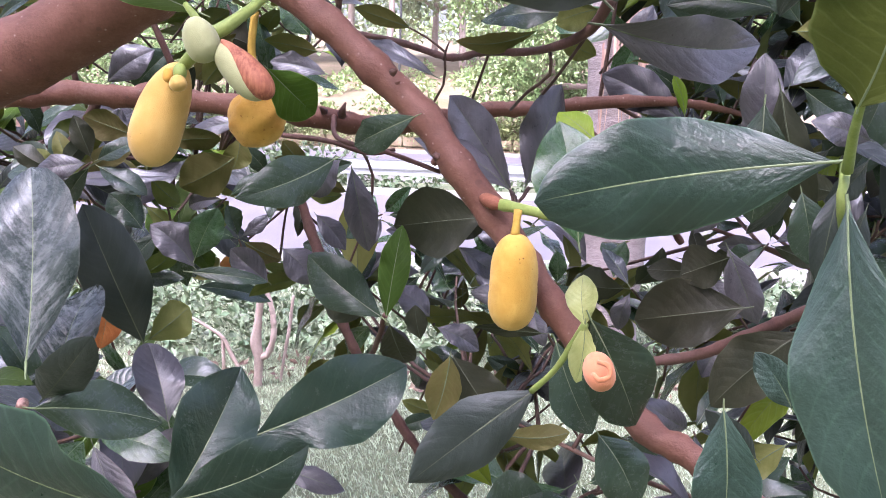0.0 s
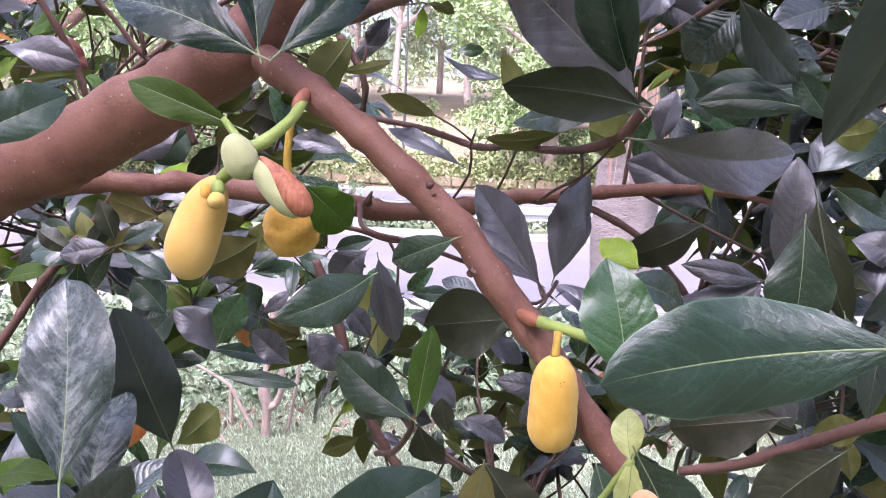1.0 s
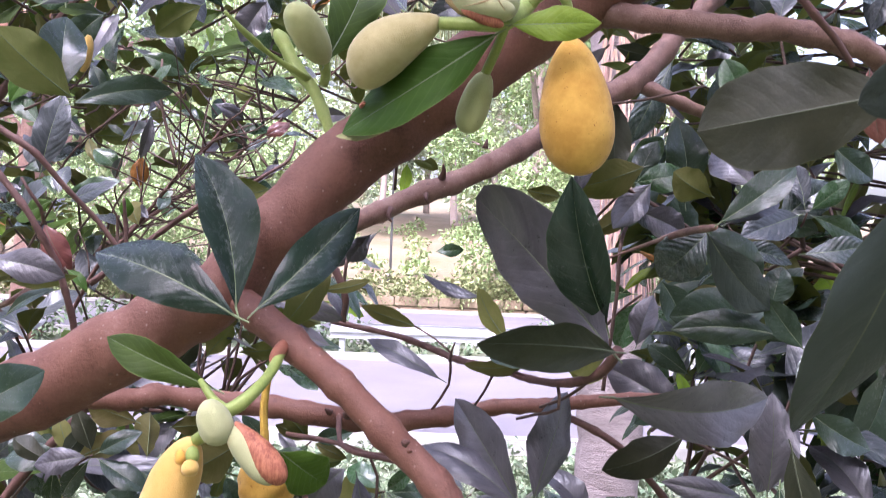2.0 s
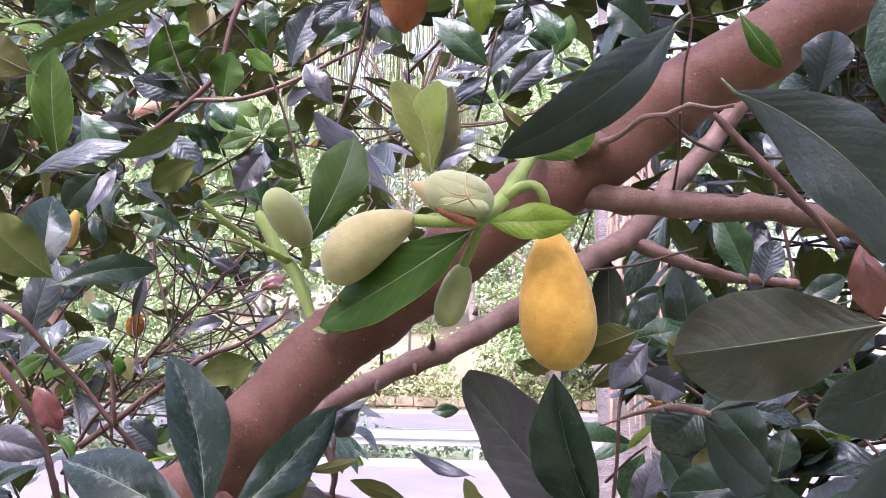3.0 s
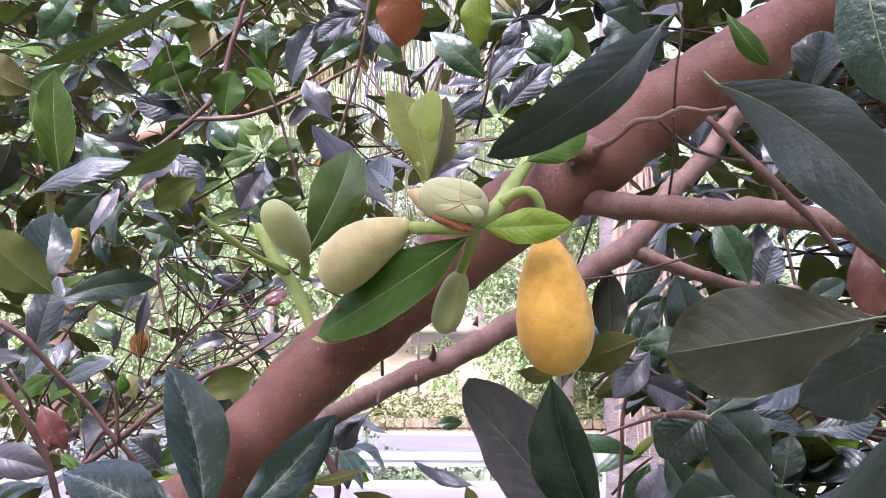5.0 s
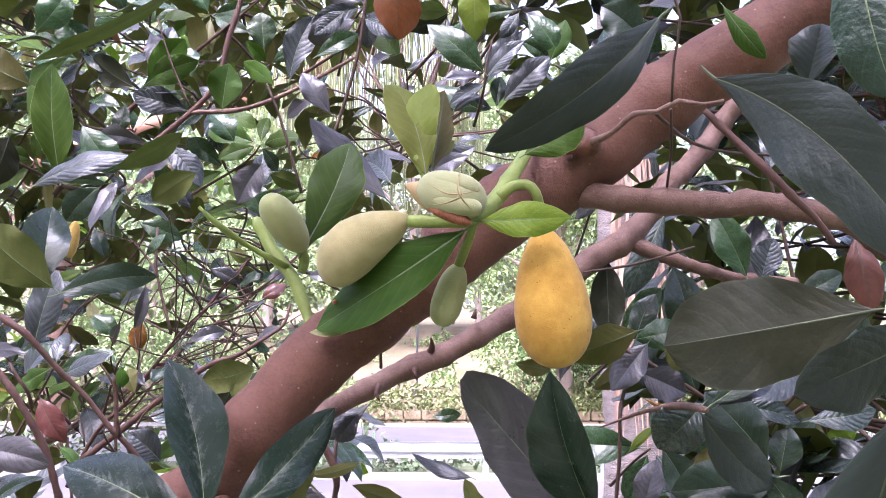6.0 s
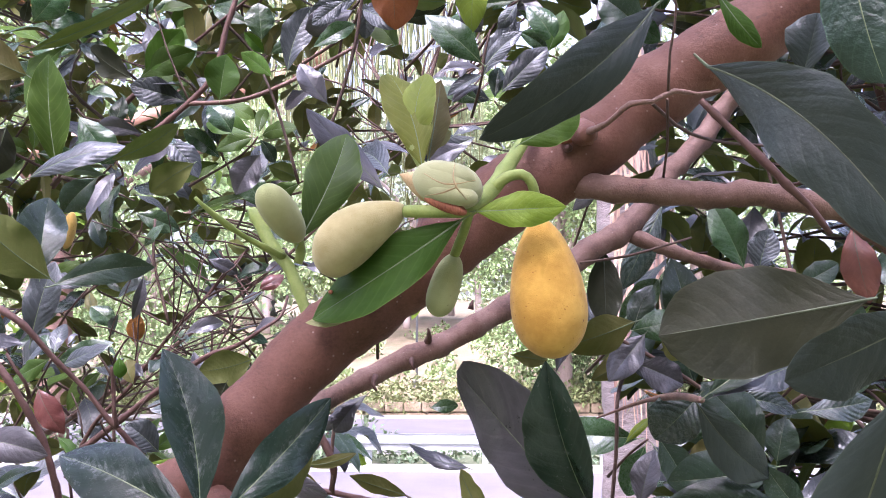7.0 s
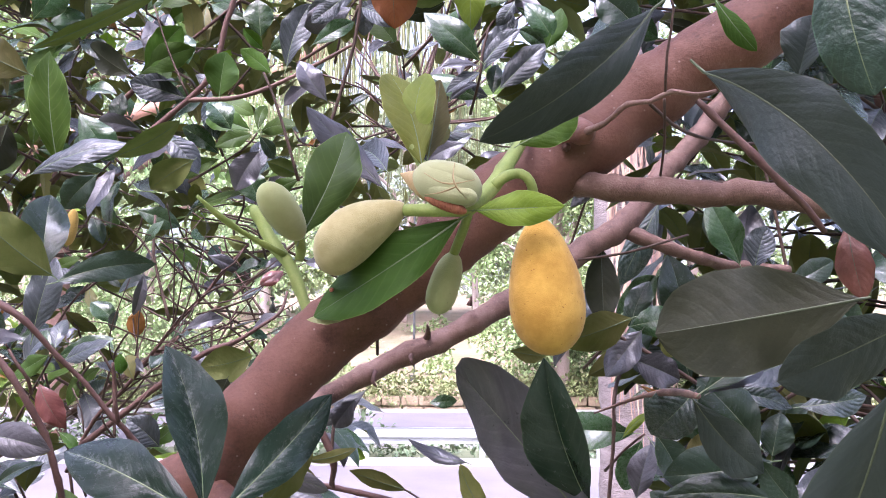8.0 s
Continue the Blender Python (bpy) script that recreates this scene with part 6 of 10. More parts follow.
leaf(tree, (0.361, 1, 1.269), (0.257, 1.03, 1.246), 0.072, (0.31, 0.93, -0.18), "shade", -0.03, 8)
leaf(tree, (0.252, 0.52, 1.437), (0.109, 0.53, 1.411), 0.060, (-0.10, -0.98, 0.16), "deep", -0.06, 8, 0.04, 0.62)
leaf(tree, (0.244, 0.48, 1.419), (0.265, 0.45, 1.277), 0.056, (-0.66, -0.74, -0.10), "deep", 0.05, 18, 0.04)
leaf(tree, (0.232, 0.45, 1.462), (0.233, 0.42, 1.527), 0.059, (0.41, 0.83, 0.38), "olive", -0.05, 8, 0.04, 0.8)
leaf(tree, (0.195, 0.95, 1.537), (0.37, 1.03, 1.528), 0.060, (0.38, -0.86, -0.34), "dusk", 0.06, 14)
leaf(tree, (0.211, 1.04, 1.571), (0.068, 0.95, 1.582), 0.055, (-0.5, 0.83, 0.26), "shade", -0.04, 10)
leaf(tree, (0.206, 1.05, 1.573), (0.055, 1.157, 1.735), 0.098, (-0.50, -0.86, 0.03), "dusk", 0.03, 6, 0.08, 0.7)
leaf(tree, (0.206, 1.07, 1.595), (0.156, 1, 1.746), 0.060, (-0.25, -0.86, -0.45), "gloss", 0.05, 34, 0.08, 1.1)
leaf(tree, (0.106, 1.12, 1.572), (0.072, 1.14, 1.629), 0.028, (0.48, 0.87, -0.02), "dark", -0.05, 10)
leaf(tree, (0.173, 1.1, 1.562), (0.086, 1.12, 1.552), 0.043, (-0.25, -0.84, 0.48), "dark", 0.05, 10)
leaf(tree, (0.153, 1.2, 1.551), (0.059, 1.2, 1.533), 0.029, (-0.13, 0.72, 0.68), "dark", -0.08, 10)
leaf(tree, (0.206, 1.07, 1.564), (0.165, 1.09, 1.55), 0.032, (0.32, 0.89, 0.34), "dark", -0.05, 8)
leaf(tree, (0.077, 1.3, 1.613), (0.001, 1.32, 1.641), 0.023, (0.03, -0.78, 0.63), "dusk", -0.1, 10)
leaf(tree, (0.154, 1.27, 1.364), (0.199, 1.31, 1.494), 0.064, (0.36, -0.92, 0.16), "dusk", 0.03, 5)
leaf(tree, (0.134, 1.25, 1.357), (0.045, 1.34, 1.476), 0.068, (-0.58, -0.8, 0.17), "dusk", 0.03, 10)
leaf(tree, (0.132, 1.25, 1.359), (0.009, 1.3, 1.426), 0.055, (0.14, -0.65, 0.74), "dusk", 0.05, 14)
leaf(tree, (0.376, 1.4, 1.451), (0.267, 1.45, 1.515), 0.064, (-0.19, -0.9, 0.38), "dusk", 0.05, 16)
leaf(tree, (0.378, 1.4, 1.458), (0.36, 1.4, 1.514), 0.016, (-0.04, -1, -0.01), "young", 0.03, 8)
leaf(tree, (0.174, 0.8, 1.436), (0.146, 0.82, 1.458), 0.026, (-0.27, -0.86, 0.44), "young", 0.05, 8)
leaf(tree, (0.156, 0.72, 1.366), (0.14, 0.74, 1.451), 0.053, (-0.08, -0.97, 0.21), "green", 0.04, 12)
leaf(tree, (0.212, 1.1, 1.387), (0.296, 1.15, 1.353), 0.045, (0.58, -0.71, 0.4), "dark", 0.05, 14)
leaf(tree, (0.168, 0.75, 1.300), (0.166, 0.76, 1.337), 0.024, (-0.14, -0.94, 0.32), "pale", 0.05, 10)
leaf(tree, (0.168, 0.75, 1.302), (0.165, 0.76, 1.252), 0.021, (-0.16, -0.96, -0.22), "pale", 0.05, 10)
leaf(tree, (0.342, 1, 1.32), (0.299, 1.02, 1.295), 0.044, (0.28, 0.92, 0.26), "shade", -0.05, 10)
leaf(tree, (0.217, 0.55, 1.302), (0.221, 0.55, 1.226), 0.036, (-0.27, -0.96, -0.01), "deep", 0.05, 12)
leaf(tree, (0.271, 0.6, 1.289), (0.247, 0.6, 1.322), 0.021, (0.12, -0.99, 0.09), "deep", 0.05, 10)
leaf(tree, (0.384, 0.9, 1.268), (0.313, 0.92, 1.19), 0.059, (0.29, 0.96, -0.02), "shade", -0.05, 10)
leaf(tree, (0.368, 1.1, 1.315), (0.408, 1.1, 1.231), 0.039, (-0.02, -1, -0.01), "dusk", 0.05, 12)
leaf(tree, (0.354, 0.85, 1.398), (0.369, 0.85, 1.337), 0.037, (-0.05, -1, -0.01), "dark", 0.05, 16)
leaf(tree, (0.451, 1.2, 1.493), (0.41, 1.2, 1.398), 0.058, (-0.41, -0.9, 0.17), "dusk", 0.05, 12)
leaf(tree, (0.191, 0.8, 1.199), (0.227, 0.8, 1.138), 0.047, (0.32, -0.93, 0.19), "dark", 0.05, 12)
leaf(tree, (0.101, 0.9, 1.086), (0.158, 0.9, 1.108), 0.051, (-0.19, -0.84, 0.51), "dark", 0.05, 12)
leaf(tree, (0.414, 1, 1.127), (0.365, 1, 1.088), 0.035, (0.18, 0.96, -0.22), "dark", -0.05, 12)
leaf(tree, (0.427, 0.9, 1.442), (0.376, 0.9, 1.457), 0.030, (0.02, -1, 0.07), "dusk", 0.05, 12)
leaf(tree, (0.098, 1.1, 1.339), (-0.005, 1.12, 1.323), 0.079, (0.2, 0.98, -0.08), "shade", -0.03, 6)
leaf(tree, (-0.007, 1.1, 1.222), (0.006, 1.105, 1.326), 0.035, (-0.12, -0.99, 0.06), "fresh", 0.04, 10)
leaf(tree, (-0.012, 1.1, 1.222), (-0.1, 1.12, 1.288), 0.055, (0.05, -0.94, 0.35), "dark", 0.04, 12)
leaf(tree, (0.032, 0.85, 1.449), (-0.028, 0.9, 1.42), 0.031, (-0.6, -0.79, -0.12), "dark", 0.05, 12)
leaf(tree, (-0.042, 0.9, 1.408), (-0.112, 0.84, 1.378), 0.043, (0.53, -0.78, 0.32), "dark", 0.05, 10)
leaf(tree, (-0.073, 1.3, 1.375), (-0.048, 1.3, 1.266), 0.042, (0.29, -0.95, 0.07), "dusk", 0.05, 18)
leaf(tree, (-0.088, 1.3, 1.385), (-0.132, 1.3, 1.338), 0.047, (-0.21, -0.96, 0.2), "dusk", 0.05, 12)
leaf(tree, (-0.126, 1.35, 1.306), (-0.084, 1.35, 1.259), 0.035, (0.38, -0.86, 0.34), "dusk", 0.05, 16)
leaf(tree, (-0.275, 1.5, 1.372), (-0.36, 1.5, 1.323), 0.072, (-0.12, 0.97, 0.21), "dark", -0.04, 10)
leaf(tree, (-0.267, 1.5, 1.401), (-0.278, 1.5, 1.353), 0.043, (-0.29, 0.95, 0.07), "dark", -0.04, 10)
leaf(tree, (-0.375, 1.5, 1.393), (-0.296, 1.5, 1.4), 0.045, (-0.04, 0.87, 0.48), "dark", -0.04, 10)
leaf(tree, (-0.428, 1.5, 1.399), (-0.506, 1.5, 1.426), 0.049, (0.04, 0.99, 0.11), "dark", -0.05, 10)
leaf(tree, (-0.484, 1.6, 1.44), (-0.503, 1.6, 1.371), 0.047, (0.15, -0.99, -0.04), "dusk", 0.05, 14)
leaf(tree, (-0.308, 1.4, 1.23), (-0.275, 1.4, 1.305), 0.049, (0.09, -0.99, -0.04), "green", 0.05, 12)
leaf(tree, (-0.31, 1.4, 1.218), (-0.371, 1.4, 1.28), 0.052, (0.44, -0.79, 0.43), "dusk", 0.05, 14)
leaf(tree, (-0.384, 1.4, 1.27), (-0.431, 1.4, 1.319), 0.050, (0.45, -0.78, 0.43), "dark", 0.05, 14)
leaf(tree, (-0.511, 2.5, 1.08), (-0.52, 2.5, 0.982), 0.080, (0.22, -0.98, -0.02), "rust", 0.04, 6)
leaf(tree, (-0.62, 2.5, 0.971), (-0.432, 2.6, 0.928), 0.053, (0.48, -0.63, 0.61), "dark", 0.05, 12)
leaf(tree, (-0.613, 2.4, 1.018), (-0.53, 2.4, 1.062), 0.056, (-0.11, 0.97, 0.21), "dark", -0.04, 12)
leaf(tree, (-0.541, 1.5, 1.328), (-0.366, 1.5, 1.345), 0.034, (-0.07, -0.74, 0.67), "dusk", 0.05, 12)
leaf(tree, (-0.275, 1.55, 1.426), (-0.364, 1.55, 1.402), 0.033, (-0.12, -0.89, 0.45), "dusk", 0.05, 12)
leaf(tree, (0.03, 1.35, 1.499), (-0.075, 1.4, 1.547), 0.032, (-0.02, -0.71, 0.7), "dusk", 0.09, 10)
leaf(tree, (0.179, 1.2, 1.548), (0.224, 1.2, 1.524), 0.031, (0.17, 0.93, 0.32), "dark", -0.05, 10)
leaf(tree, (-0.222, 1.5, 1.181), (-0.281, 1.5, 1.231), 0.044, (0.28, -0.9, 0.33), "dusk", 0.05, 14)
leaf(tree, (-0.182, 1.4, 1.25), (-0.132, 1.4, 1.202), 0.052, (0.38, -0.83, 0.4), "dusk", 0.05, 14)
leaf(tree, (0.036, 1.3, 1.181), (-0.011, 1.3, 1.218), 0.044, (0.32, -0.86, 0.4), "dusk", 0.05, 14)
leaf(tree, (0.047, 1.3, 1.166), (0.105, 1.3, 1.138), 0.035, (0.26, -0.8, 0.55), "dusk", 0.05, 14)
leaf(tree, (0.027, 1.25, 1.162), (0.018, 1.25, 1.206), 0.031, (0.25, 0.97, 0.05), "shade", -0.05, 12)
leaf(tree, (-0.04, 1.15, 1.211), (-0.101, 1.2, 1.219), 0.035, (0.64, 0.76, 0.13), "shade", -0.05, 12)
leaf(tree, (-0.003, 1.1, 1.214), (0.015, 1.15, 1.152), 0.042, (-0.02, 0.78, 0.62), "shade", -0.05, 12)
leaf(tree, (0.169, 1.1, 1.211), (0.093, 1.1, 1.216), 0.023, (0.02, 0.93, 0.38), "shade", -0.06, 12)
leaf(tree, (0.125, 1, 1.126), (0.194, 1, 1.129), 0.026, (-0, 1, 0.01), "dark", -0.04, 12)
leaf(tree, (0.326, 1.6, 1.194), (0.343, 1.6, 1.251), 0.034, (-0.35, -0.93, 0.11), "green", 0.04, 12)
leaf(tree, (0.29, 1.5, 1.166), (0.364, 1.5, 1.235), 0.034, (-0.19, 0.96, 0.2), "dark", -0.05, 14)
leaf(tree, (0.255, 1.8, 1.146), (0.252, 1.8, 1.204), 0.034, (-0.01, -1, 0), "green", 0.04, 10)
leaf(tree, (-0.155, 0.94, 1.599), (-0.315, 1, 1.655), 0.059, (-0.26, -0.93, 0.26), "rib_sheen", 0.06, 10)
leaf(tree, (-0.160, 0.96, 1.606), (-0.217, 1.01, 1.762), 0.054, (0.38, -0.90, 0.16), "rib_sheen", 0.05, 32, 0.08, 1.25)
leaf(tree, (-0.143, 0.97, 1.604), (-0.052, 1.03, 1.710), 0.046, (0.26, -0.95, 0.12), "rib_sheen", 0.05, 14)
leaf(tree, (-0.169, 0.93, 1.533), (-0.287, 0.958, 1.573), 0.033, (-0.24, -0.97, -0.03), "fresh", 0.04, 14)
leaf(tree, (-0.102, 0.9, 1.485), (-0.065, 0.95, 1.444), 0.045, (0.20, -0.95, -0.05), "bright", 0.04, 12)
leaf(tree, (-0.354, 0.8, 1.513), (-0.291, 0.85, 1.554), 0.043, (0.49, -0.83, 0.26), "dark", 0.06, 14)
leaf(tree, (-0.616, 1.4, 1.638), (-0.504, 1.4, 1.615), 0.048, (0.09, -0.89, 0.45), "dusk", 0.05, 12)
leaf(tree, (-0.69, 1.75, 1.698), (-0.64, 1.75, 1.62), 0.046, (0.21, -0.96, 0.18), "red", 0.05, 12, 0.08, 1.15)
leaf(tree, (-0.111, 1.25, 1.65), (-0.157, 1.2, 1.571), 0.055, (-0.64, 0.76, -0.11), "dark", -0.05, 10)
leaf(tree, (-0.075, 1.5, 1.698), (-0.142, 1.5, 1.646), 0.025, (-0.24, -0.92, 0.3), "dusk", 0.05, 10)
leaf(tree, (-0.007, 1.4, 1.565), (-0.087, 1.4, 1.59), 0.028, (0.08, 0.97, 0.25), "dark", -0.05, 10)
leaf(tree, (0.077, 0.98, 1.878), (-0.085, 1.05, 1.787), 0.062, (-0.31, -0.94, 0.02), "fresh", 0.05, 8)
leaf(tree, (0.09, 0.97, 1.884), (0.174, 0.96, 1.888), 0.035, (-0.12, -0.99, 0.11), "young", 0.06, 12)
leaf(tree, (0.034, 1.05, 1.944), (-0.007, 1.1, 2.062), 0.050, (0.03, -0.94, 0.34), "lime", 0.05, 14, 0.08, 0.7)
leaf(tree, (0.025, 1.06, 1.961), (0.034, 1.09, 2.059), 0.043, (-0.14, -0.95, 0.26), "lime", 0.05, 14, 0.08, 0.7)
leaf(tree, (0.037, 1.1, 1.961), (0.049, 1.15, 2.067), 0.036, (-0.61, 0.74, -0.28), "dark", -0.05, 12)
leaf(tree, (-0.115, 1.17, 1.885), (-0.073, 1.25, 2.031), 0.062, (0.36, -0.92, -0.02), "fresh", 0.04, 12, 0.08, 0.8)
leaf(tree, (-0.033, 1.3, 1.967), (-0.136, 1.3, 2.075), 0.047, (0.27, -0.93, 0.26), "dusk", -0.06, 12)
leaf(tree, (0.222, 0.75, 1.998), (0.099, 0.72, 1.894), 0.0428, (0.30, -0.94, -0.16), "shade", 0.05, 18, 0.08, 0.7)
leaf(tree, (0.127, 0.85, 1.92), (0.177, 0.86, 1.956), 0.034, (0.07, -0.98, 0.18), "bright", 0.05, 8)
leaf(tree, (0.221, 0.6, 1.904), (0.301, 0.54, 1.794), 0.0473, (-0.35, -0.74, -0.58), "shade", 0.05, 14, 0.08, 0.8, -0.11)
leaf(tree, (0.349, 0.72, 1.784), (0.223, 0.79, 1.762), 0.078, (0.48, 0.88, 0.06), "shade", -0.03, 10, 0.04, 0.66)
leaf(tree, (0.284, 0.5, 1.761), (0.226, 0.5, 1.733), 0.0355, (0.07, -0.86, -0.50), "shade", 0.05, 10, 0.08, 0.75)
leaf(tree, (0.229, 0.42, 1.898), (0.24, 0.42, 1.84), 0.0277, (-0.30, -0.85, 0.42), "deep", 0.05, 10, 0.08, 0.75)
leaf(tree, (-0.022, 1.3, 2.287), (-0.019, 1.3, 2.185), 0.063, (0.08, -1, 0), "rust", 0.03, 8)
leaf(tree, (0.085, 1.6, 2.399), (0.079, 1.6, 2.285), 0.052, (0.02, -1, -0), "young", 0.03, 8)
leaf(tree, (0.094, 1.6, 2.233), (0, 1.6, 2.318), 0.056, (-0.06, -1, -0.07), "green", 0.04, 10)
leaf(tree, (-0.442, 1.25, 1.838), (-0.33, 1.3, 1.869), 0.038, (0.36, -0.92, 0.19), "dark", 0.06, 12)
leaf(tree, (-0.445, 1.25, 1.847), (-0.522, 1.2, 1.919), 0.067, (-0.38, 0.9, 0.22), "dark", -0.05, 10)
leaf(tree, (-0.458, 1.25, 1.852), (-0.476, 1.3, 1.961), 0.060, (0.28, -0.86, 0.44), "dark", 0.05, 14)
leaf(tree, (-0.607, 1.6, 2.064), (-0.629, 1.6, 2.262), 0.068, (0.52, -0.85, 0.06), "bright", 0.04, 10)
leaf(tree, (-0.464, 1.2, 2.094), (-0.542, 1.2, 2.136), 0.051, (0.1, 0.98, 0.18), "dark", -0.05, 10)
leaf(tree, (-0.518, 1.3, 2.158), (-0.31, 1.3, 2.251), 0.040, (-0.4, 0.22, 0.89), "dark", -0.06, 10)
leaf(tree, (-0.603, 1.5, 2.026), (-0.451, 1.5, 2.079), 0.051, (-0.14, -0.9, 0.41), "silver", 0.06, 12)
leaf(tree, (-0.477, 1.5, 2.053), (-0.37, 1.5, 2.106), 0.038, (-0.32, 0.7, 0.64), "dark", -0.05, 12)
leaf(tree, (-0.396, 1.8, 2.233), (-0.386, 1.8, 2.322), 0.064, (0.21, -0.98, -0.02), "fresh", 0.03, 10)
leaf(tree, (-0.441, 1.8, 2.112), (-0.521, 1.8, 2.057), 0.059, (-0.23, 0.91, 0.34), "dark", -0.04, 10)
leaf(tree, (-0.341, 1.9, 2.15), (-0.389, 1.9, 2.071), 0.063, (0.04, -1, -0.02), "dusk", 0.04, 14)
leaf(tree, (-0.344, 1.9, 2.384), (-0.352, 1.9, 2.461), 0.059, (0.28, -0.96, 0.03), "green", 0.03, 10)
leaf(tree, (-0.524, 2, 2.286), (-0.645, 2, 2.323), 0.061, (0.03, -1, 0.09), "silver", 0.04, 12)
leaf(tree, (0.275, 1.5, 1.911), (0.278, 1.5, 1.789), 0.053, (0.22, 0.98, 0.01), "shade", -0.03, 10)
leaf(tree, (0.382, 1.6, 1.995), (0.314, 1.6, 1.863), 0.046, (-0.31, -0.94, 0.16), "veined", 0.04, 12)
leaf(tree, (0.471, 1.4, 1.626), (0.392, 1.4, 1.717), 0.073, (-0.01, -1, -0.01), "dark", 0.05, 14)
leaf(tree, (0.459, 1.3, 1.617), (0.323, 1.3, 1.599), 0.066, (-0.05, -0.92, 0.4), "dark", 0.05, 12)
leaf(tree, (0.391, 1.9, 1.696), (0.478, 1.9, 1.662), 0.014, (-0.01, -1, -0.03), "rust", 0.03, 8)
leaf(tree, (0.374, 0.9, 1.99), (0.389, 0.9, 2.047), 0.0425, (-0.45, -0.88, 0.10), "shade", 0.05, 34)
leaf(tree, (0.266, 0.75, 2.005), (0.296, 0.75, 1.966), 0.015, (-0.06, -1, -0.05), "fresh", 0.05, 8)
leaf(tree, (0.502, 1.45, 1.608), (0.516, 1.45, 1.669), 0.049, (-0.46, -0.88, 0.1), "dark", 0.05, 12)
leaf(tree, (0.467, 1.8, 1.709), (0.44, 1.8, 1.793), 0.061, (-0.03, -1, -0.01), "dark", 0.05, 12)
leaf(tree, (0.433, 1.7, 1.772), (0.413, 1.7, 1.922), 0.073, (0.05, -1, 0.01), "dark", 0.05, 14)
leaf(tree, (0.363, 1.7, 1.78), (0.278, 1.7, 1.714), 0.040, (-0.16, 0.97, 0.2), "dark", -0.05, 12)
leaf(tree, (0.132, 1.3, 1.754), (0.178, 1.3, 1.746), 0.022, (0.05, 0.96, 0.26), "dark", -0.05, 12)
leaf(tree, (0.18, 1.2, 1.732), (0.207, 1.2, 1.79), 0.019, (-0.52, -0.82, 0.24), "dusk", 0.05, 12)
leaf(tree, (0.012, 1.6, 1.674), (0.056, 1.6, 1.679), 0.021, (-0.04, -0.92, 0.38), "green", 0.05, 12)
leaf(tree, (-0.072, 1.35, 1.69), (-0.101, 1.35, 1.653), 0.031, (-0.22, -0.96, 0.17), "dusk", 0.05, 12)
leaf(tree, (-0.135, 1.3, 1.615), (-0.064, 1.3, 1.63), 0.015, (-0.06, 0.96, 0.27), "dark", -0.05, 12)
leaf(tree, (-0.232, 1.3, 1.718), (-0.259, 1.3, 1.676), 0.052, (-0.38, 0.89, 0.24), "shade", -0.05, 12)
leaf(tree, (-0.038, 1.4, 2.008), (-0.091, 1.5, 2.062), 0.044, (-0.41, -0.59, 0.69), "silver", 0.05, 12)
leaf(tree, (0.072, 1.5, 2.071), (0.012, 1.5, 2.045), 0.033, (-0.12, -0.95, 0.28), "dusk", 0.05, 12)
leaf(tree, (0.372, 1.3, 1.755), (0.322, 1.3, 1.784), 0.046, (0.26, 0.86, 0.44), "dark", -0.05, 12)
leaf(tree, (0.329, 1.1, 1.71), (0.409, 1.1, 1.776), 0.040, (-0.25, -0.92, 0.31), "dark", 0.05, 14)
leaf(tree, (0.335, 1.1, 1.708), (0.401, 1.12, 1.738), 0.032, (0.01, -0.84, 0.54), "dusk", 0.05, 12)
leaf(tree, (0.367, 1.3, 1.706), (0.311, 1.32, 1.648), 0.065, (-0.36, -0.93, 0.02), "veined", 0.05, 16)
leaf(tree, (0.33, 1.15, 1.699), (0.419, 1.2, 1.614), 0.053, (0.11, -0.9, -0.41), "shade", 0.05, 12)
leaf(tree, (0.527, 1.5, 1.733), (0.609, 1.5, 1.798), 0.062, (-0.23, -0.93, 0.29), "veined", 0.05, 20)
leaf(tree, (0.494, 1.5, 1.733), (0.589, 1.5, 1.727), 0.037, (0.01, -0.98, 0.2), "dark", 0.05, 20)
leaf(tree, (0.349, 0.68, 1.724), (0.309, 0.8, 1.531), 0.072, (-0.1, -0.84, -0.5), "shade", 0.05, 14, 0.08, 0.95)
leaf(tree, (0.432, 1.2, 1.584), (0.304, 1.2, 1.588), 0.043, (0.01, -0.98, 0.22), "dark", 0.05, 12)
leaf(tree, (0.458, 1.2, 1.571), (0.414, 1.2, 1.629), 0.035, (-0.1, -0.99, -0.07), "dark", 0.05, 14)
leaf(tree, (0.421, 1.1, 1.551), (0.473, 1.1, 1.561), 0.035, (-0.02, 0.99, 0.1), "dark", -0.05, 12)
leaf(tree, (0.358, 1.35, 1.434), (0.251, 1.35, 1.385), 0.059, (0, 1, -0.01), "shade", -0.04, 10)
leaf(tree, (0.425, 1.3, 1.368), (0.321, 1.3, 1.386), 0.034, (0.07, -0.9, 0.42), "dusk", 0.06, 14)
leaf(tree, (0.425, 1.3, 1.366), (0.312, 1.3, 1.33), 0.036, (-0.19, -0.78, 0.59), "dusk", -0.05, 14)
leaf(tree, (0.425, 1.3, 1.365), (0.377, 1.3, 1.308), 0.037, (-0.53, -0.72, 0.45), "dusk", 0.06, 14)
leaf(tree, (0.333, 0.9, 1.47), (0.329, 0.9, 1.365), 0.056, (-0.5, -0.87, 0.02), "dark", 0.05, 12)
leaf(tree, (0.378, 1, 1.487), (0.415, 1, 1.361), 0.044, (0.66, 0.73, 0.19), "shade", -0.06, 14)
leaf(tree, (0.389, 1.1, 1.421), (0.39, 1.1, 1.528), 0.045, (-0.48, -0.88, 0), "dusk", 0.05, 14)
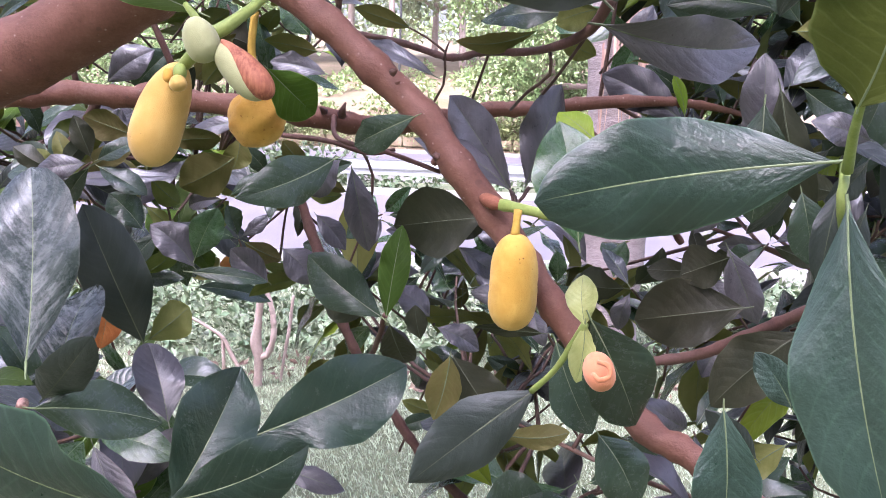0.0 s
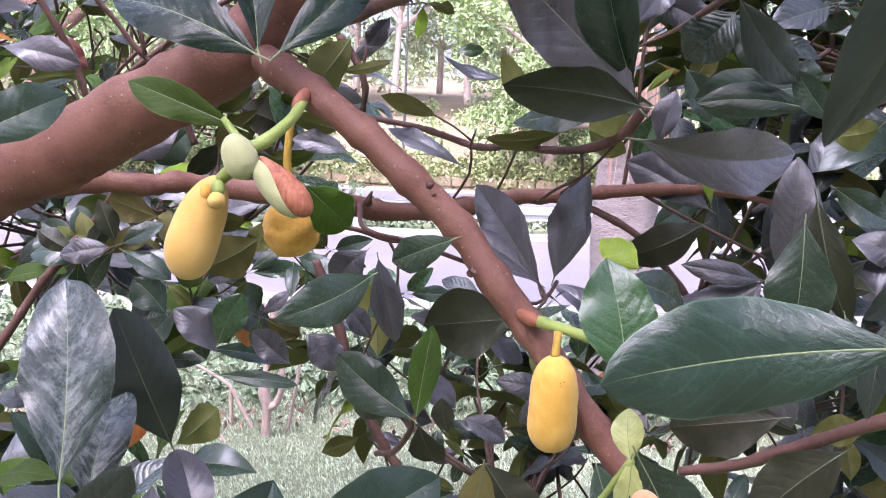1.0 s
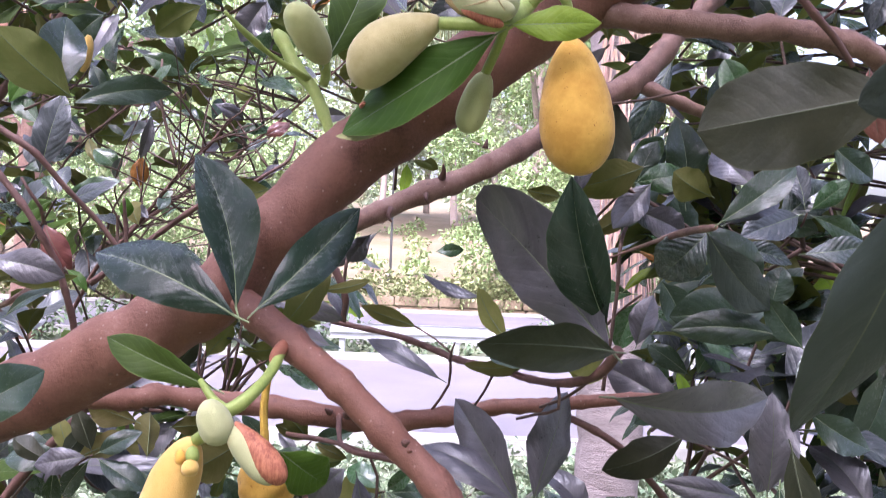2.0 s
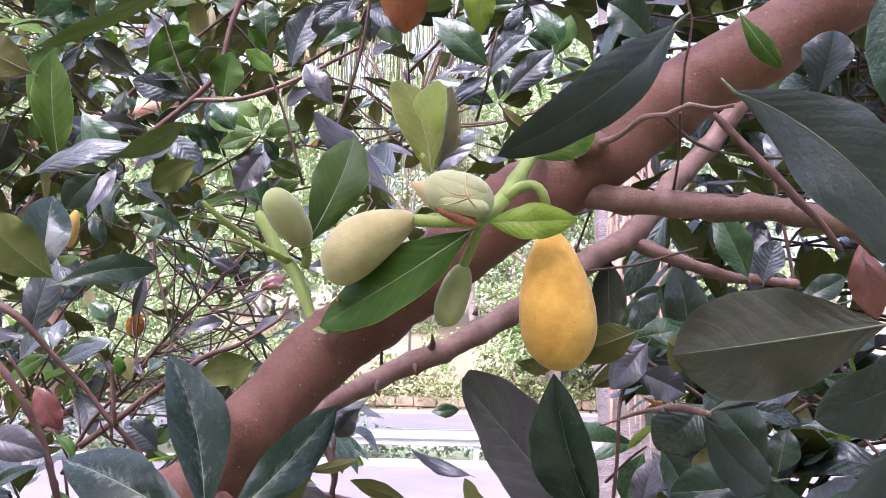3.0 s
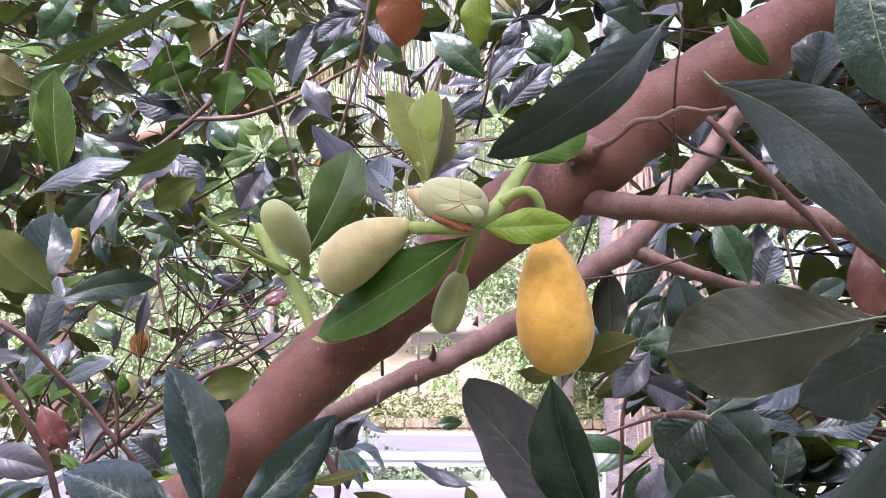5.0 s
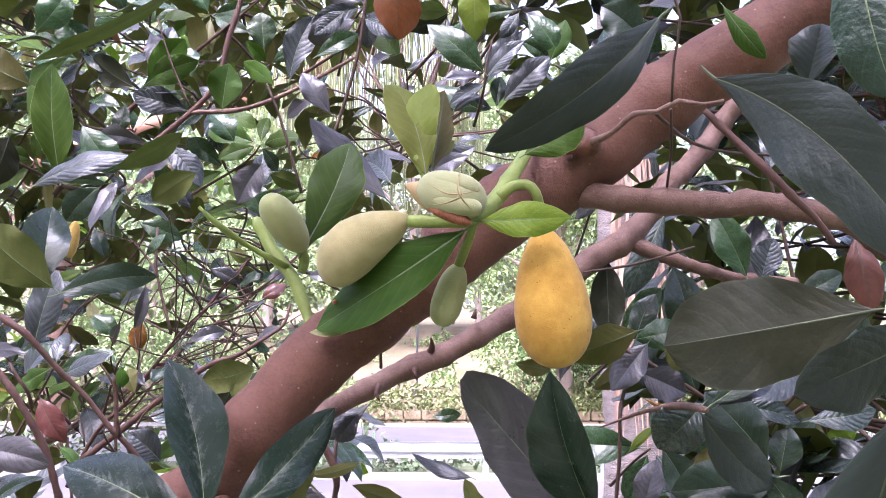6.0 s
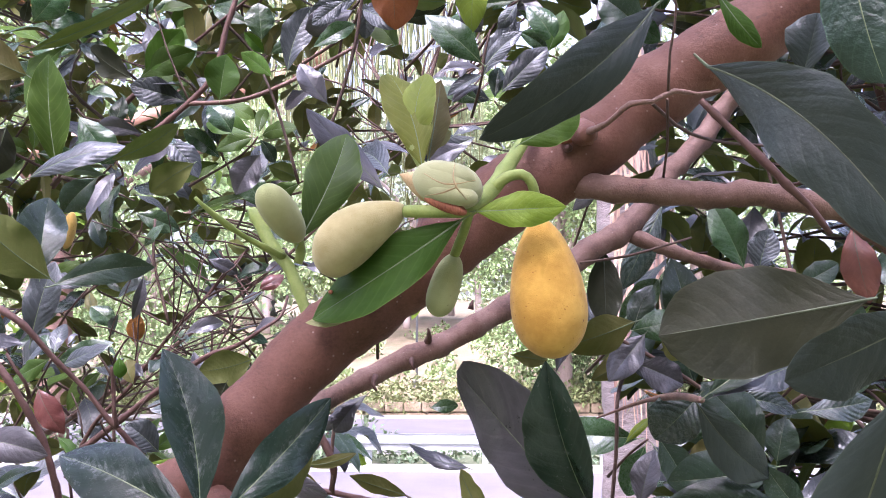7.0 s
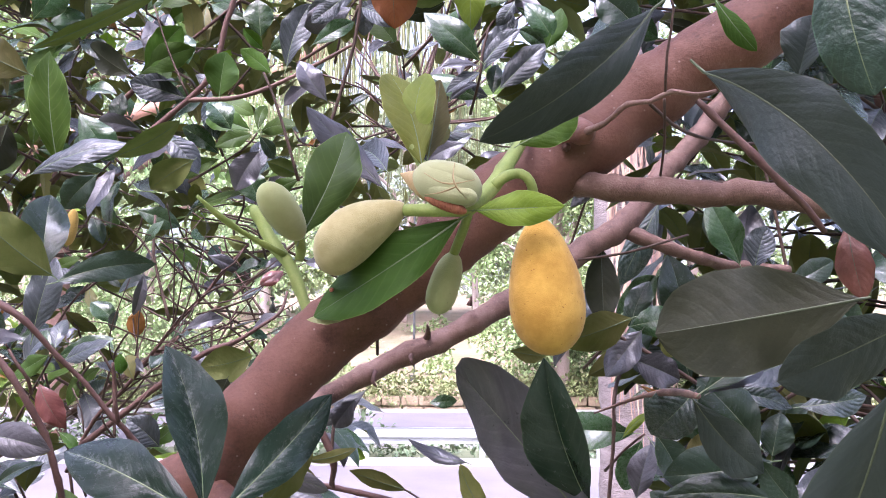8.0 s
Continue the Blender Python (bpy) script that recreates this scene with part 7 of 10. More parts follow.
leaf(tree, (0.47, 1.2, 1.494), (0.542, 1.2, 1.453), 0.042, (0.02, -1, 0.03), "dark", 0.05, 14)
leaf(tree, (0.524, 1.2, 1.373), (0.463, 1.2, 1.384), 0.034, (0.02, 1, 0.09), "shade", -0.05, 14)
leaf(tree, (0.333, 1.5, 1.786), (0.278, 1.5, 1.718), 0.052, (-0.24, -0.95, 0.2), "dusk", 0.05, 16)
leaf(tree, (0.318, 1.5, 1.744), (0.387, 1.5, 1.713), 0.052, (0.03, -1, 0.06), "dusk", 0.05, 16)
leaf(tree, (0.32, 1.5, 1.543), (0.341, 1.5, 1.62), 0.044, (-0.42, -0.9, 0.11), "dusk", 0.05, 16)
leaf(tree, (0.303, 1.4, 1.8), (0.204, 1.4, 1.766), 0.059, (-0.09, 0.96, 0.27), "dark", -0.05, 10)
leaf(tree, (0.338, 1.5, 2.244), (0.276, 1.5, 2.305), 0.064, (-0.07, -1, -0.07), "dark", 0.05, 20)
leaf(tree, (0.226, 1.7, 2.293), (0.175, 1.7, 2.371), 0.048, (-0.06, -1, -0.04), "green", 0.05, 14)
leaf(tree, (0.211, 1.7, 2.285), (0.238, 1.7, 2.36), 0.042, (-0.13, -0.99, 0.05), "fresh", 0.05, 12)
leaf(tree, (0.098, 2, 2.336), (0.175, 2, 2.45), 0.055, (-0.15, -0.98, 0.1), "silver", 0.06, 16)
leaf(tree, (0.091, 2, 2.279), (-0.019, 2, 2.33), 0.055, (0.04, -0.99, 0.09), "green", 0.05, 16)
leaf(tree, (0.08, 2, 2.205), (-0.031, 2, 2.158), 0.056, (-0.08, -0.98, 0.2), "silver", 0.06, 16)
leaf(tree, (0.135, 2, 2.3), (0.233, 2, 2.401), 0.064, (-0.12, -0.99, 0.12), "silver", 0.05, 16)
leaf(tree, (0.308, 1.6, 1.715), (0.366, 1.6, 1.833), 0.047, (-0.35, -0.92, 0.17), "dark", 0.05, 16)
leaf(tree, (0.32, 1.7, 1.806), (0.391, 1.7, 1.886), 0.047, (-0.25, -0.94, 0.23), "green", 0.05, 16)
leaf(tree, (0.48, 1.5, 1.884), (0.438, 1.5, 1.979), 0.052, (-0.1, -0.99, -0.04), "green", 0.05, 18)
leaf(tree, (0.473, 1.4, 1.867), (0.492, 1.4, 1.927), 0.041, (-0.47, -0.87, 0.15), "silver", 0.05, 16)
leaf(tree, (0.484, 1.3, 1.837), (0.544, 1.3, 1.869), 0.032, (-0.2, -0.9, 0.38), "dark", 0.05, 14)
leaf(tree, (0.456, 1.5, 1.693), (0.549, 1.5, 1.673), 0.036, (0.07, -0.94, 0.32), "veined", 0.05, 16)
leaf(tree, (0.493, 1.3, 1.684), (0.578, 1.3, 1.699), 0.038, (-0.08, -0.89, 0.44), "veined", 0.05, 16)
leaf(tree, (0.332, 1.4, 1.642), (0.369, 1.4, 1.571), 0.047, (0.04, -1, 0.02), "dark", 0.05, 14)
leaf(tree, (0.388, 1.5, 1.599), (0.44, 1.5, 1.635), 0.035, (0.02, 1, -0.03), "dark", -0.05, 12)
leaf(tree, (0.382, 1.6, 1.636), (0.421, 1.6, 1.688), 0.039, (0.02, 1, -0.02), "dark", -0.05, 12)
leaf(tree, (0.316, 1.6, 1.621), (0.358, 1.6, 1.661), 0.016, (-0.23, -0.94, 0.24), "young", 0.05, 10)
leaf(tree, (0.427, 1.3, 1.768), (0.384, 1.35, 1.826), 0.052, (-0.33, -0.82, 0.46), "dusk", 0.05, 14)
leaf(tree, (0.526, 1.3, 1.825), (0.579, 1.3, 1.783), 0.044, (-0, -1, -0), "dark", 0.05, 14)
leaf(tree, (-0.661, 1.6, 2.314), (-0.609, 1.6, 2.387), 0.060, (0.3, -0.93, -0.22), "green", 0.05, 12)
leaf(tree, (-0.669, 1.8, 2.354), (-0.71, 1.8, 2.415), 0.063, (0.28, -0.94, 0.19), "green", 0.05, 12)
leaf(tree, (-0.567, 1.8, 2.277), (-0.65, 1.8, 2.337), 0.057, (0.17, 0.96, 0.23), "shade", -0.05, 12)
leaf(tree, (-0.576, 1.9, 2.308), (-0.505, 1.9, 2.407), 0.062, (0.08, -1, -0.06), "bright", 0.05, 12)
leaf(tree, (-0.587, 1.9, 2.308), (-0.48, 1.9, 2.365), 0.055, (-0.01, -1, 0.01), "fresh", 0.05, 14)
leaf(tree, (-0.322, 1.9, 2.307), (-0.385, 1.9, 2.358), 0.036, (0.05, -1, 0.06), "bright", 0.05, 10)
leaf(tree, (-0.312, 2, 2.35), (-0.263, 2, 2.489), 0.063, (-0.13, -0.99, 0.05), "silver", 0.05, 16)
leaf(tree, (-0.361, 2, 2.061), (-0.39, 2, 2.139), 0.057, (0.31, -0.94, 0.12), "green", 0.05, 14)
leaf(tree, (-0.135, 1.6, 2.342), (-0.187, 1.6, 2.301), 0.036, (0.02, -1, -0.02), "silver", 0.05, 16)
leaf(tree, (-0.184, 1.6, 2.263), (-0.117, 1.6, 2.305), 0.032, (-0.08, -0.99, 0.13), "green", 0.05, 14)
leaf(tree, (-0.159, 1.6, 2.167), (-0.206, 1.6, 2.238), 0.042, (0.2, -0.97, 0.13), "dusk", 0.05, 14)
leaf(tree, (-0.635, 1.6, 1.776), (-0.604, 1.6, 1.908), 0.059, (0.17, -0.98, -0.04), "silver", 0.05, 14)
leaf(tree, (-0.636, 1.7, 1.745), (-0.541, 1.7, 1.779), 0.038, (-0.04, -0.99, 0.11), "green", 0.05, 14)
leaf(tree, (-0.613, 1.9, 1.815), (-0.666, 1.9, 1.853), 0.042, (0.21, -0.93, 0.29), "green", 0.05, 14)
leaf(tree, (-0.572, 1.9, 1.841), (-0.576, 1.9, 1.781), 0.035, (0.18, -0.98, -0.01), "rust", 0.05, 12)
leaf(tree, (-0.618, 1.7, 2.176), (-0.553, 1.7, 2.095), 0.060, (0.27, -0.94, 0.21), "green", 0.05, 14)
leaf(tree, (-0.581, 1.7, 2.065), (-0.638, 1.7, 2.005), 0.051, (0.11, -0.99, -0.1), "dark", 0.05, 14)
leaf(tree, (-0.533, 1.9, 2.184), (-0.462, 1.9, 2.105), 0.057, (0.26, -0.94, 0.23), "silver", 0.05, 14)
leaf(tree, (-0.399, 1.9, 2.195), (-0.446, 1.9, 2.252), 0.056, (0.17, -0.97, 0.14), "green", 0.05, 14)
leaf(tree, (-0.644, 1.5, 2.106), (-0.674, 1.5, 2.026), 0.062, (-0.6, 0.77, 0.23), "shade", -0.05, 12)
leaf(tree, (-0.506, 1.6, 1.48), (-0.431, 1.6, 1.533), 0.058, (-0.02, -1, 0.03), "dusk", 0.05, 16)
leaf(tree, (-0.431, 1.7, 1.54), (-0.497, 1.7, 1.474), 0.062, (-0.01, -1, 0.01), "dark", 0.05, 16)
leaf(tree, (-0.339, 1.8, 1.579), (-0.418, 1.8, 1.492), 0.059, (-0.4, 0.84, 0.36), "dark", -0.05, 12)
leaf(tree, (-0.287, 1.8, 1.547), (-0.377, 1.8, 1.578), 0.066, (0.08, 0.97, 0.23), "shade", -0.05, 12)
leaf(tree, (-0.183, 1.7, 1.545), (-0.274, 1.7, 1.562), 0.047, (0.1, 0.85, 0.51), "dark", -0.05, 12)
leaf(tree, (-0.167, 1.7, 1.507), (-0.264, 1.7, 1.527), 0.042, (0.1, -0.87, 0.49), "dusk", 0.05, 14)
leaf(tree, (-0.18, 1.6, 1.565), (-0.226, 1.6, 1.611), 0.046, (0.28, -0.92, 0.28), "green", 0.05, 12)
leaf(tree, (-0.378, 1.7, 1.481), (-0.334, 1.7, 1.534), 0.047, (-0.41, 0.84, 0.34), "dark", -0.05, 12)
leaf(tree, (-0.465, 1.9, 1.579), (-0.384, 1.9, 1.628), 0.062, (-0.27, 0.85, 0.45), "dark", -0.05, 12)
leaf(tree, (-0.446, 1.7, 1.451), (-0.393, 1.7, 1.511), 0.047, (-0.46, 0.79, 0.41), "shade", -0.05, 12)
leaf(tree, (-0.332, 1.75, 1.486), (-0.232, 1.75, 1.504), 0.044, (-0.08, 0.88, 0.47), "dark", -0.05, 12)
leaf(tree, (-0.033, 1.056, 1.79), (-0.086, 1.06, 1.784), 0.017, (-0.12, -0.89, 0.44), "pale", 0.02, 5)
leaf(tree, (-0.59, 1.63, 1.315), (-0.528, 1.6, 1.289), 0.027, (-0.17, -0.82, 0.54), "dusk", 0.09, 8)
leaf(tree, (-0.605, 1.63, 1.322), (-0.686, 1.66, 1.333), 0.039, (-0.17, -0.71, 0.69), "dark", 0.04, 19)
leaf(tree, (-0.584, 1.63, 1.324), (-0.485, 1.59, 1.36), 0.060, (0.09, 0.79, 0.61), "dark", -0.04, 13)
leaf(tree, (-0.597, 1.63, 1.312), (-0.598, 1.63, 1.251), 0.038, (-0.14, -0.99, 0), "dusk", 0.07, 14)
leaf(tree, (-0.605, 1.63, 1.326), (-0.673, 1.64, 1.374), 0.039, (0.23, -0.83, 0.51), "dark", 0.03, 16)
leaf(tree, (-0.467, 1.63, 1.274), (-0.521, 1.65, 1.212), 0.031, (-0.22, -0.97, -0.12), "silver", 0.09, 8)
leaf(tree, (-0.465, 1.63, 1.291), (-0.496, 1.62, 1.357), 0.039, (-0.32, 0.95, -0.01), "dark", -0.07, 10)
leaf(tree, (-0.454, 1.63, 1.276), (-0.409, 1.63, 1.239), 0.031, (0.07, 0.99, 0.09), "dark", -0.07, 12)
leaf(tree, (-0.471, 1.63, 1.28), (-0.572, 1.67, 1.265), 0.048, (-0.37, -0.69, 0.62), "dark", 0.04, 19)
leaf(tree, (-0.631, 1.66, 1.384), (-0.58, 1.7, 1.415), 0.044, (-0.65, 0.76, 0.08), "dark", -0.03, 11)
leaf(tree, (-0.646, 1.66, 1.37), (-0.672, 1.62, 1.305), 0.045, (0.23, -0.87, 0.44), "dark", 0.06, 12)
leaf(tree, (-0.645, 1.66, 1.389), (-0.663, 1.63, 1.45), 0.034, (0.86, -0.51, 0), "dark", 0.05, 19)
leaf(tree, (-0.593, 1.65, 1.303), (-0.578, 1.61, 1.247), 0.029, (-0.33, 0.72, -0.61), "dark", -0.07, 16)
leaf(tree, (-0.6, 1.65, 1.318), (-0.643, 1.63, 1.364), 0.038, (-0.08, 0.94, 0.33), "dark", -0.09, 14)
leaf(tree, (-0.583, 1.65, 1.315), (-0.494, 1.63, 1.334), 0.036, (-0.28, -0.86, 0.42), "dark", 0.04, 8)
leaf(tree, (-0.597, 1.65, 1.306), (-0.621, 1.64, 1.257), 0.030, (0.12, -0.98, 0.14), "dark", 0.04, 12)
leaf(tree, (-0.596, 1.65, 1.323), (-0.618, 1.66, 1.4), 0.041, (0.64, -0.71, 0.28), "dark", 0.04, 15)
leaf(tree, (-0.472, 1.43, 1.353), (-0.521, 1.46, 1.29), 0.030, (-0.03, -0.91, -0.41), "dark", 0.06, 13)
leaf(tree, (-0.469, 1.43, 1.369), (-0.489, 1.42, 1.428), 0.034, (-0.35, 0.93, 0.04), "shade", -0.05, 19)
leaf(tree, (-0.457, 1.43, 1.355), (-0.38, 1.41, 1.32), 0.040, (0.18, -0.64, 0.75), "dark", 0.07, 16)
leaf(tree, (-0.477, 1.43, 1.359), (-0.546, 1.42, 1.346), 0.039, (0.07, -0.93, 0.36), "dusk", 0.08, 8)
leaf(tree, (-0.458, 1.43, 1.365), (-0.4, 1.44, 1.396), 0.033, (-0.04, -0.93, 0.37), "dark", 0.08, 19)
leaf(tree, (-0.535, 1.52, 1.342), (-0.558, 1.52, 1.401), 0.030, (-0.17, 0.98, -0.07), "dark", -0.06, 15)
leaf(tree, (-0.521, 1.52, 1.33), (-0.452, 1.55, 1.288), 0.038, (0.47, -0.87, 0.15), "silver", 0.07, 18)
leaf(tree, (-0.544, 1.52, 1.334), (-0.633, 1.51, 1.335), 0.047, (0.11, -0.94, 0.33), "dark", 0.08, 13)
leaf(tree, (-0.52, 1.52, 1.339), (-0.429, 1.49, 1.38), 0.037, (0.19, 0.94, 0.27), "dark", -0.1, 14)
leaf(tree, (-0.746, 1.71, 1.285), (-0.675, 1.66, 1.341), 0.028, (-0.21, -0.85, -0.49), "silver", 0.04, 9)
leaf(tree, (-0.75, 1.71, 1.269), (-0.749, 1.74, 1.201), 0.035, (-0.19, 0.9, 0.39), "dark", -0.03, 18)
leaf(tree, (-0.763, 1.71, 1.281), (-0.841, 1.7, 1.31), 0.045, (-0.08, 0.99, 0.12), "dark", -0.09, 14)
leaf(tree, (-0.74, 1.71, 1.28), (-0.657, 1.73, 1.288), 0.057, (0.13, -0.77, 0.62), "dark", 0.03, 18)
leaf(tree, (0.056, 1.44, 1.255), (0.016, 1.42, 1.218), 0.025, (-0.04, -0.86, 0.51), "dark", 0.09, 18)
leaf(tree, (0.064, 1.44, 1.268), (0.077, 1.44, 1.317), 0.028, (-0.39, 0.91, 0.1), "dark", -0.07, 13)
leaf(tree, (0.07, 1.44, 1.256), (0.137, 1.46, 1.211), 0.038, (0.46, -0.82, 0.33), "dusk", 0.05, 8)
leaf(tree, (0.05, 1.44, 1.263), (-0.031, 1.4, 1.284), 0.035, (0.49, -0.79, 0.37), "dusk", 0.04, 11)
leaf(tree, (0.068, 1.44, 1.267), (0.113, 1.46, 1.304), 0.035, (-0.42, 0.91, 0.01), "shade", -0.05, 12)
leaf(tree, (0.179, 1.37, 1.181), (0.196, 1.34, 1.136), 0.026, (-0.14, -0.85, 0.51), "dusk", 0.08, 15)
leaf(tree, (0.166, 1.37, 1.19), (0.091, 1.36, 1.206), 0.034, (0.21, -0.89, 0.41), "dusk", 0.1, 11)
leaf(tree, (0.186, 1.37, 1.19), (0.259, 1.38, 1.205), 0.047, (-0.07, -0.65, 0.75), "dark", 0.07, 15)
leaf(tree, (0.17, 1.37, 1.183), (0.124, 1.35, 1.151), 0.030, (-0.04, -0.82, 0.57), "dusk", 0.07, 15)
leaf(tree, (0.171, 1.37, 1.196), (0.138, 1.4, 1.243), 0.028, (0.43, 0.87, -0.25), "dark", -0.04, 11)
leaf(tree, (0.557, 1.48, 1.758), (0.542, 1.51, 1.827), 0.033, (-0.21, -0.91, 0.35), "silver", 0.06, 16)
leaf(tree, (0.571, 1.48, 1.744), (0.654, 1.5, 1.712), 0.042, (0.25, -0.97, 0.03), "green", 0.08, 18)
leaf(tree, (0.549, 1.48, 1.745), (0.449, 1.43, 1.709), 0.055, (0.21, -0.81, 0.55), "silver", 0.06, 19)
leaf(tree, (0.568, 1.48, 1.755), (0.615, 1.46, 1.799), 0.033, (-0.41, -0.91, 0.02), "green", 0.06, 8)
leaf(tree, (0.318, 1.57, 1.783), (0.347, 1.56, 1.718), 0.034, (-0.14, -0.99, 0.09), "silver", 0.1, 17)
leaf(tree, (0.302, 1.57, 1.794), (0.222, 1.59, 1.823), 0.047, (-0.12, -0.94, 0.32), "silver", 0.05, 14)
leaf(tree, (0.326, 1.57, 1.794), (0.41, 1.57, 1.813), 0.052, (-0.05, -0.98, 0.21), "green", 0.09, 8)
leaf(tree, (0.438, 1.6, 1.494), (0.474, 1.59, 1.553), 0.039, (-0.27, -0.96, 0), "green", 0.09, 14)
leaf(tree, (0.435, 1.6, 1.473), (0.446, 1.58, 1.38), 0.044, (0.04, -0.98, 0.21), "silver", 0.06, 8)
leaf(tree, (0.423, 1.6, 1.492), (0.358, 1.61, 1.537), 0.036, (-0.07, -0.99, 0.13), "dark", 0.04, 9)
leaf(tree, (0.448, 1.6, 1.491), (0.55, 1.56, 1.529), 0.056, (-0.46, -0.78, 0.43), "silver", 0.07, 10)
leaf(tree, (0.421, 1.6, 1.477), (0.345, 1.64, 1.403), 0.048, (-0.53, -0.84, 0.09), "dark", 0.08, 11)
leaf(tree, (0.587, 1.75, 1.608), (0.642, 1.71, 1.669), 0.046, (-0.59, -0.81, 0.01), "dark", 0.05, 14)
leaf(tree, (0.582, 1.75, 1.587), (0.628, 1.78, 1.501), 0.046, (0.32, -0.93, -0.15), "green", 0.05, 19)
leaf(tree, (0.564, 1.75, 1.601), (0.46, 1.76, 1.621), 0.056, (-0.09, -0.99, 0.05), "green", 0.04, 19)
leaf(tree, (0.334, 1.62, 1.789), (0.369, 1.63, 1.871), 0.042, (-0.18, -0.96, 0.19), "dark", 0.05, 8)
leaf(tree, (0.338, 1.62, 1.769), (0.397, 1.62, 1.704), 0.046, (0.03, -1, 0.03), "silver", 0.08, 16)
leaf(tree, (0.318, 1.62, 1.787), (0.233, 1.63, 1.851), 0.046, (-0.04, -0.99, 0.1), "silver", 0.06, 9)
leaf(tree, (0.343, 1.62, 1.783), (0.431, 1.6, 1.813), 0.041, (-0.26, -0.96, 0.13), "silver", 0.09, 13)
leaf(tree, (0.395, 1.81, 1.6), (0.446, 1.78, 1.515), 0.055, (-0.07, -0.95, 0.29), "silver", 0.09, 9)
leaf(tree, (0.368, 1.81, 1.612), (0.23, 1.85, 1.616), 0.070, (-0.27, -0.96, 0.11), "green", 0.1, 19)
leaf(tree, (0.405, 1.81, 1.616), (0.541, 1.81, 1.646), 0.073, (-0.07, -0.95, 0.31), "dark", 0.07, 11)
leaf(tree, (0.381, 1.81, 1.6), (0.349, 1.84, 1.509), 0.051, (-0.48, -0.87, -0.12), "green", 0.03, 17)
leaf(tree, (-0.127, 1.83, 2.451), (-0.087, 1.79, 2.486), 0.034, (-0.46, -0.8, -0.38), "green", 0.09, 17)
leaf(tree, (-0.131, 1.83, 2.433), (-0.13, 1.85, 2.365), 0.040, (0.12, -0.95, -0.28), "silver", 0.05, 19)
leaf(tree, (-0.14, 1.83, 2.448), (-0.203, 1.85, 2.486), 0.030, (-0.29, -0.96, 0.02), "dusk", 0.06, 19)
leaf(tree, (-0.121, 1.83, 2.443), (-0.04, 1.86, 2.448), 0.046, (0.33, -0.92, 0.22), "silver", 0.06, 19)
leaf(tree, (-0.145, 1.83, 2.439), (-0.235, 1.81, 2.397), 0.043, (0.26, -0.96, -0.11), "silver", 0.1, 17)
leaf(tree, (0.031, 1.74, 2.388), (-0.054, 1.75, 2.365), 0.041, (-0.14, 0.61, 0.78), "shade", -0.04, 13)
leaf(tree, (0.046, 1.74, 2.401), (0.073, 1.71, 2.454), 0.033, (-0.36, 0.72, 0.59), "dark", -0.03, 18)
leaf(tree, (0.048, 1.74, 2.385), (0.095, 1.75, 2.341), 0.043, (0.31, -0.94, 0.12), "dusk", 0.09, 12)
leaf(tree, (0.032, 1.74, 2.392), (-0.039, 1.69, 2.375), 0.035, (-0.58, 0.65, 0.49), "dark", -0.05, 12)
leaf(tree, (-0.126, 1.78, 2.396), (-0.057, 1.73, 2.349), 0.038, (-0.4, -0.86, 0.33), "silver", 0.08, 8)
leaf(tree, (-0.146, 1.78, 2.395), (-0.227, 1.75, 2.352), 0.054, (0.29, -0.95, 0.11), "dusk", 0.04, 8)
leaf(tree, (-0.128, 1.78, 2.406), (-0.082, 1.75, 2.442), 0.036, (-0.21, 0.61, 0.77), "dark", -0.05, 9)
leaf(tree, (0.177, 1.93, 2.475), (0.234, 1.93, 2.521), 0.039, (-0.28, 0.9, 0.35), "shade", -0.04, 13)
leaf(tree, (0.165, 1.93, 2.462), (0.127, 1.92, 2.409), 0.030, (0.05, -0.99, 0.15), "silver", 0.09, 11)
leaf(tree, (0.165, 1.93, 2.477), (0.128, 1.93, 2.542), 0.035, (0.4, 0.89, 0.23), "dark", -0.07, 15)
leaf(tree, (0.179, 1.93, 2.462), (0.255, 1.89, 2.399), 0.057, (-0.21, -0.92, 0.33), "dusk", 0.05, 15)
leaf(tree, (0.159, 1.93, 2.468), (0.082, 1.95, 2.465), 0.031, (-0.25, -0.96, -0.09), "green", 0.09, 15)
leaf(tree, (-0.911, 2.24, 1.937), (-0.833, 2.22, 1.972), 0.032, (-0.15, -0.96, -0.22), "bright", 0.1, 14)
leaf(tree, (-0.923, 2.24, 1.922), (-0.924, 2.19, 1.846), 0.043, (0.44, -0.75, 0.49), "silver", 0.09, 10)
leaf(tree, (-0.929, 2.24, 1.942), (-1, 2.26, 2.008), 0.050, (0.12, -0.91, 0.4), "green", 0.04, 13)
leaf(tree, (-0.755, 2.1, 1.897), (-0.728, 2.07, 1.844), 0.026, (-0.17, 0.82, -0.55), "dark", -0.09, 13)
leaf(tree, (-0.77, 2.1, 1.907), (-0.873, 2.12, 1.928), 0.041, (-0.11, -0.93, 0.35), "silver", 0.05, 12)
leaf(tree, (-0.744, 2.1, 1.905), (-0.654, 2.13, 1.914), 0.044, (-0.31, 0.76, 0.58), "dark", -0.06, 17)
leaf(tree, (-0.945, 2.38, 1.874), (-0.989, 2.41, 1.933), 0.037, (0.34, 0.92, -0.21), "dark", -0.06, 18)
leaf(tree, (-0.93, 2.38, 1.859), (-0.868, 2.43, 1.806), 0.049, (-0.15, 0.8, 0.58), "dark", -0.07, 13)
leaf(tree, (-0.951, 2.38, 1.864), (-1.009, 2.35, 1.85), 0.040, (0.29, -0.8, 0.52), "green", 0.06, 9)
leaf(tree, (-0.933, 2.38, 1.873), (-0.884, 2.41, 1.921), 0.043, (0.2, -0.91, 0.37), "dark", 0.07, 17)
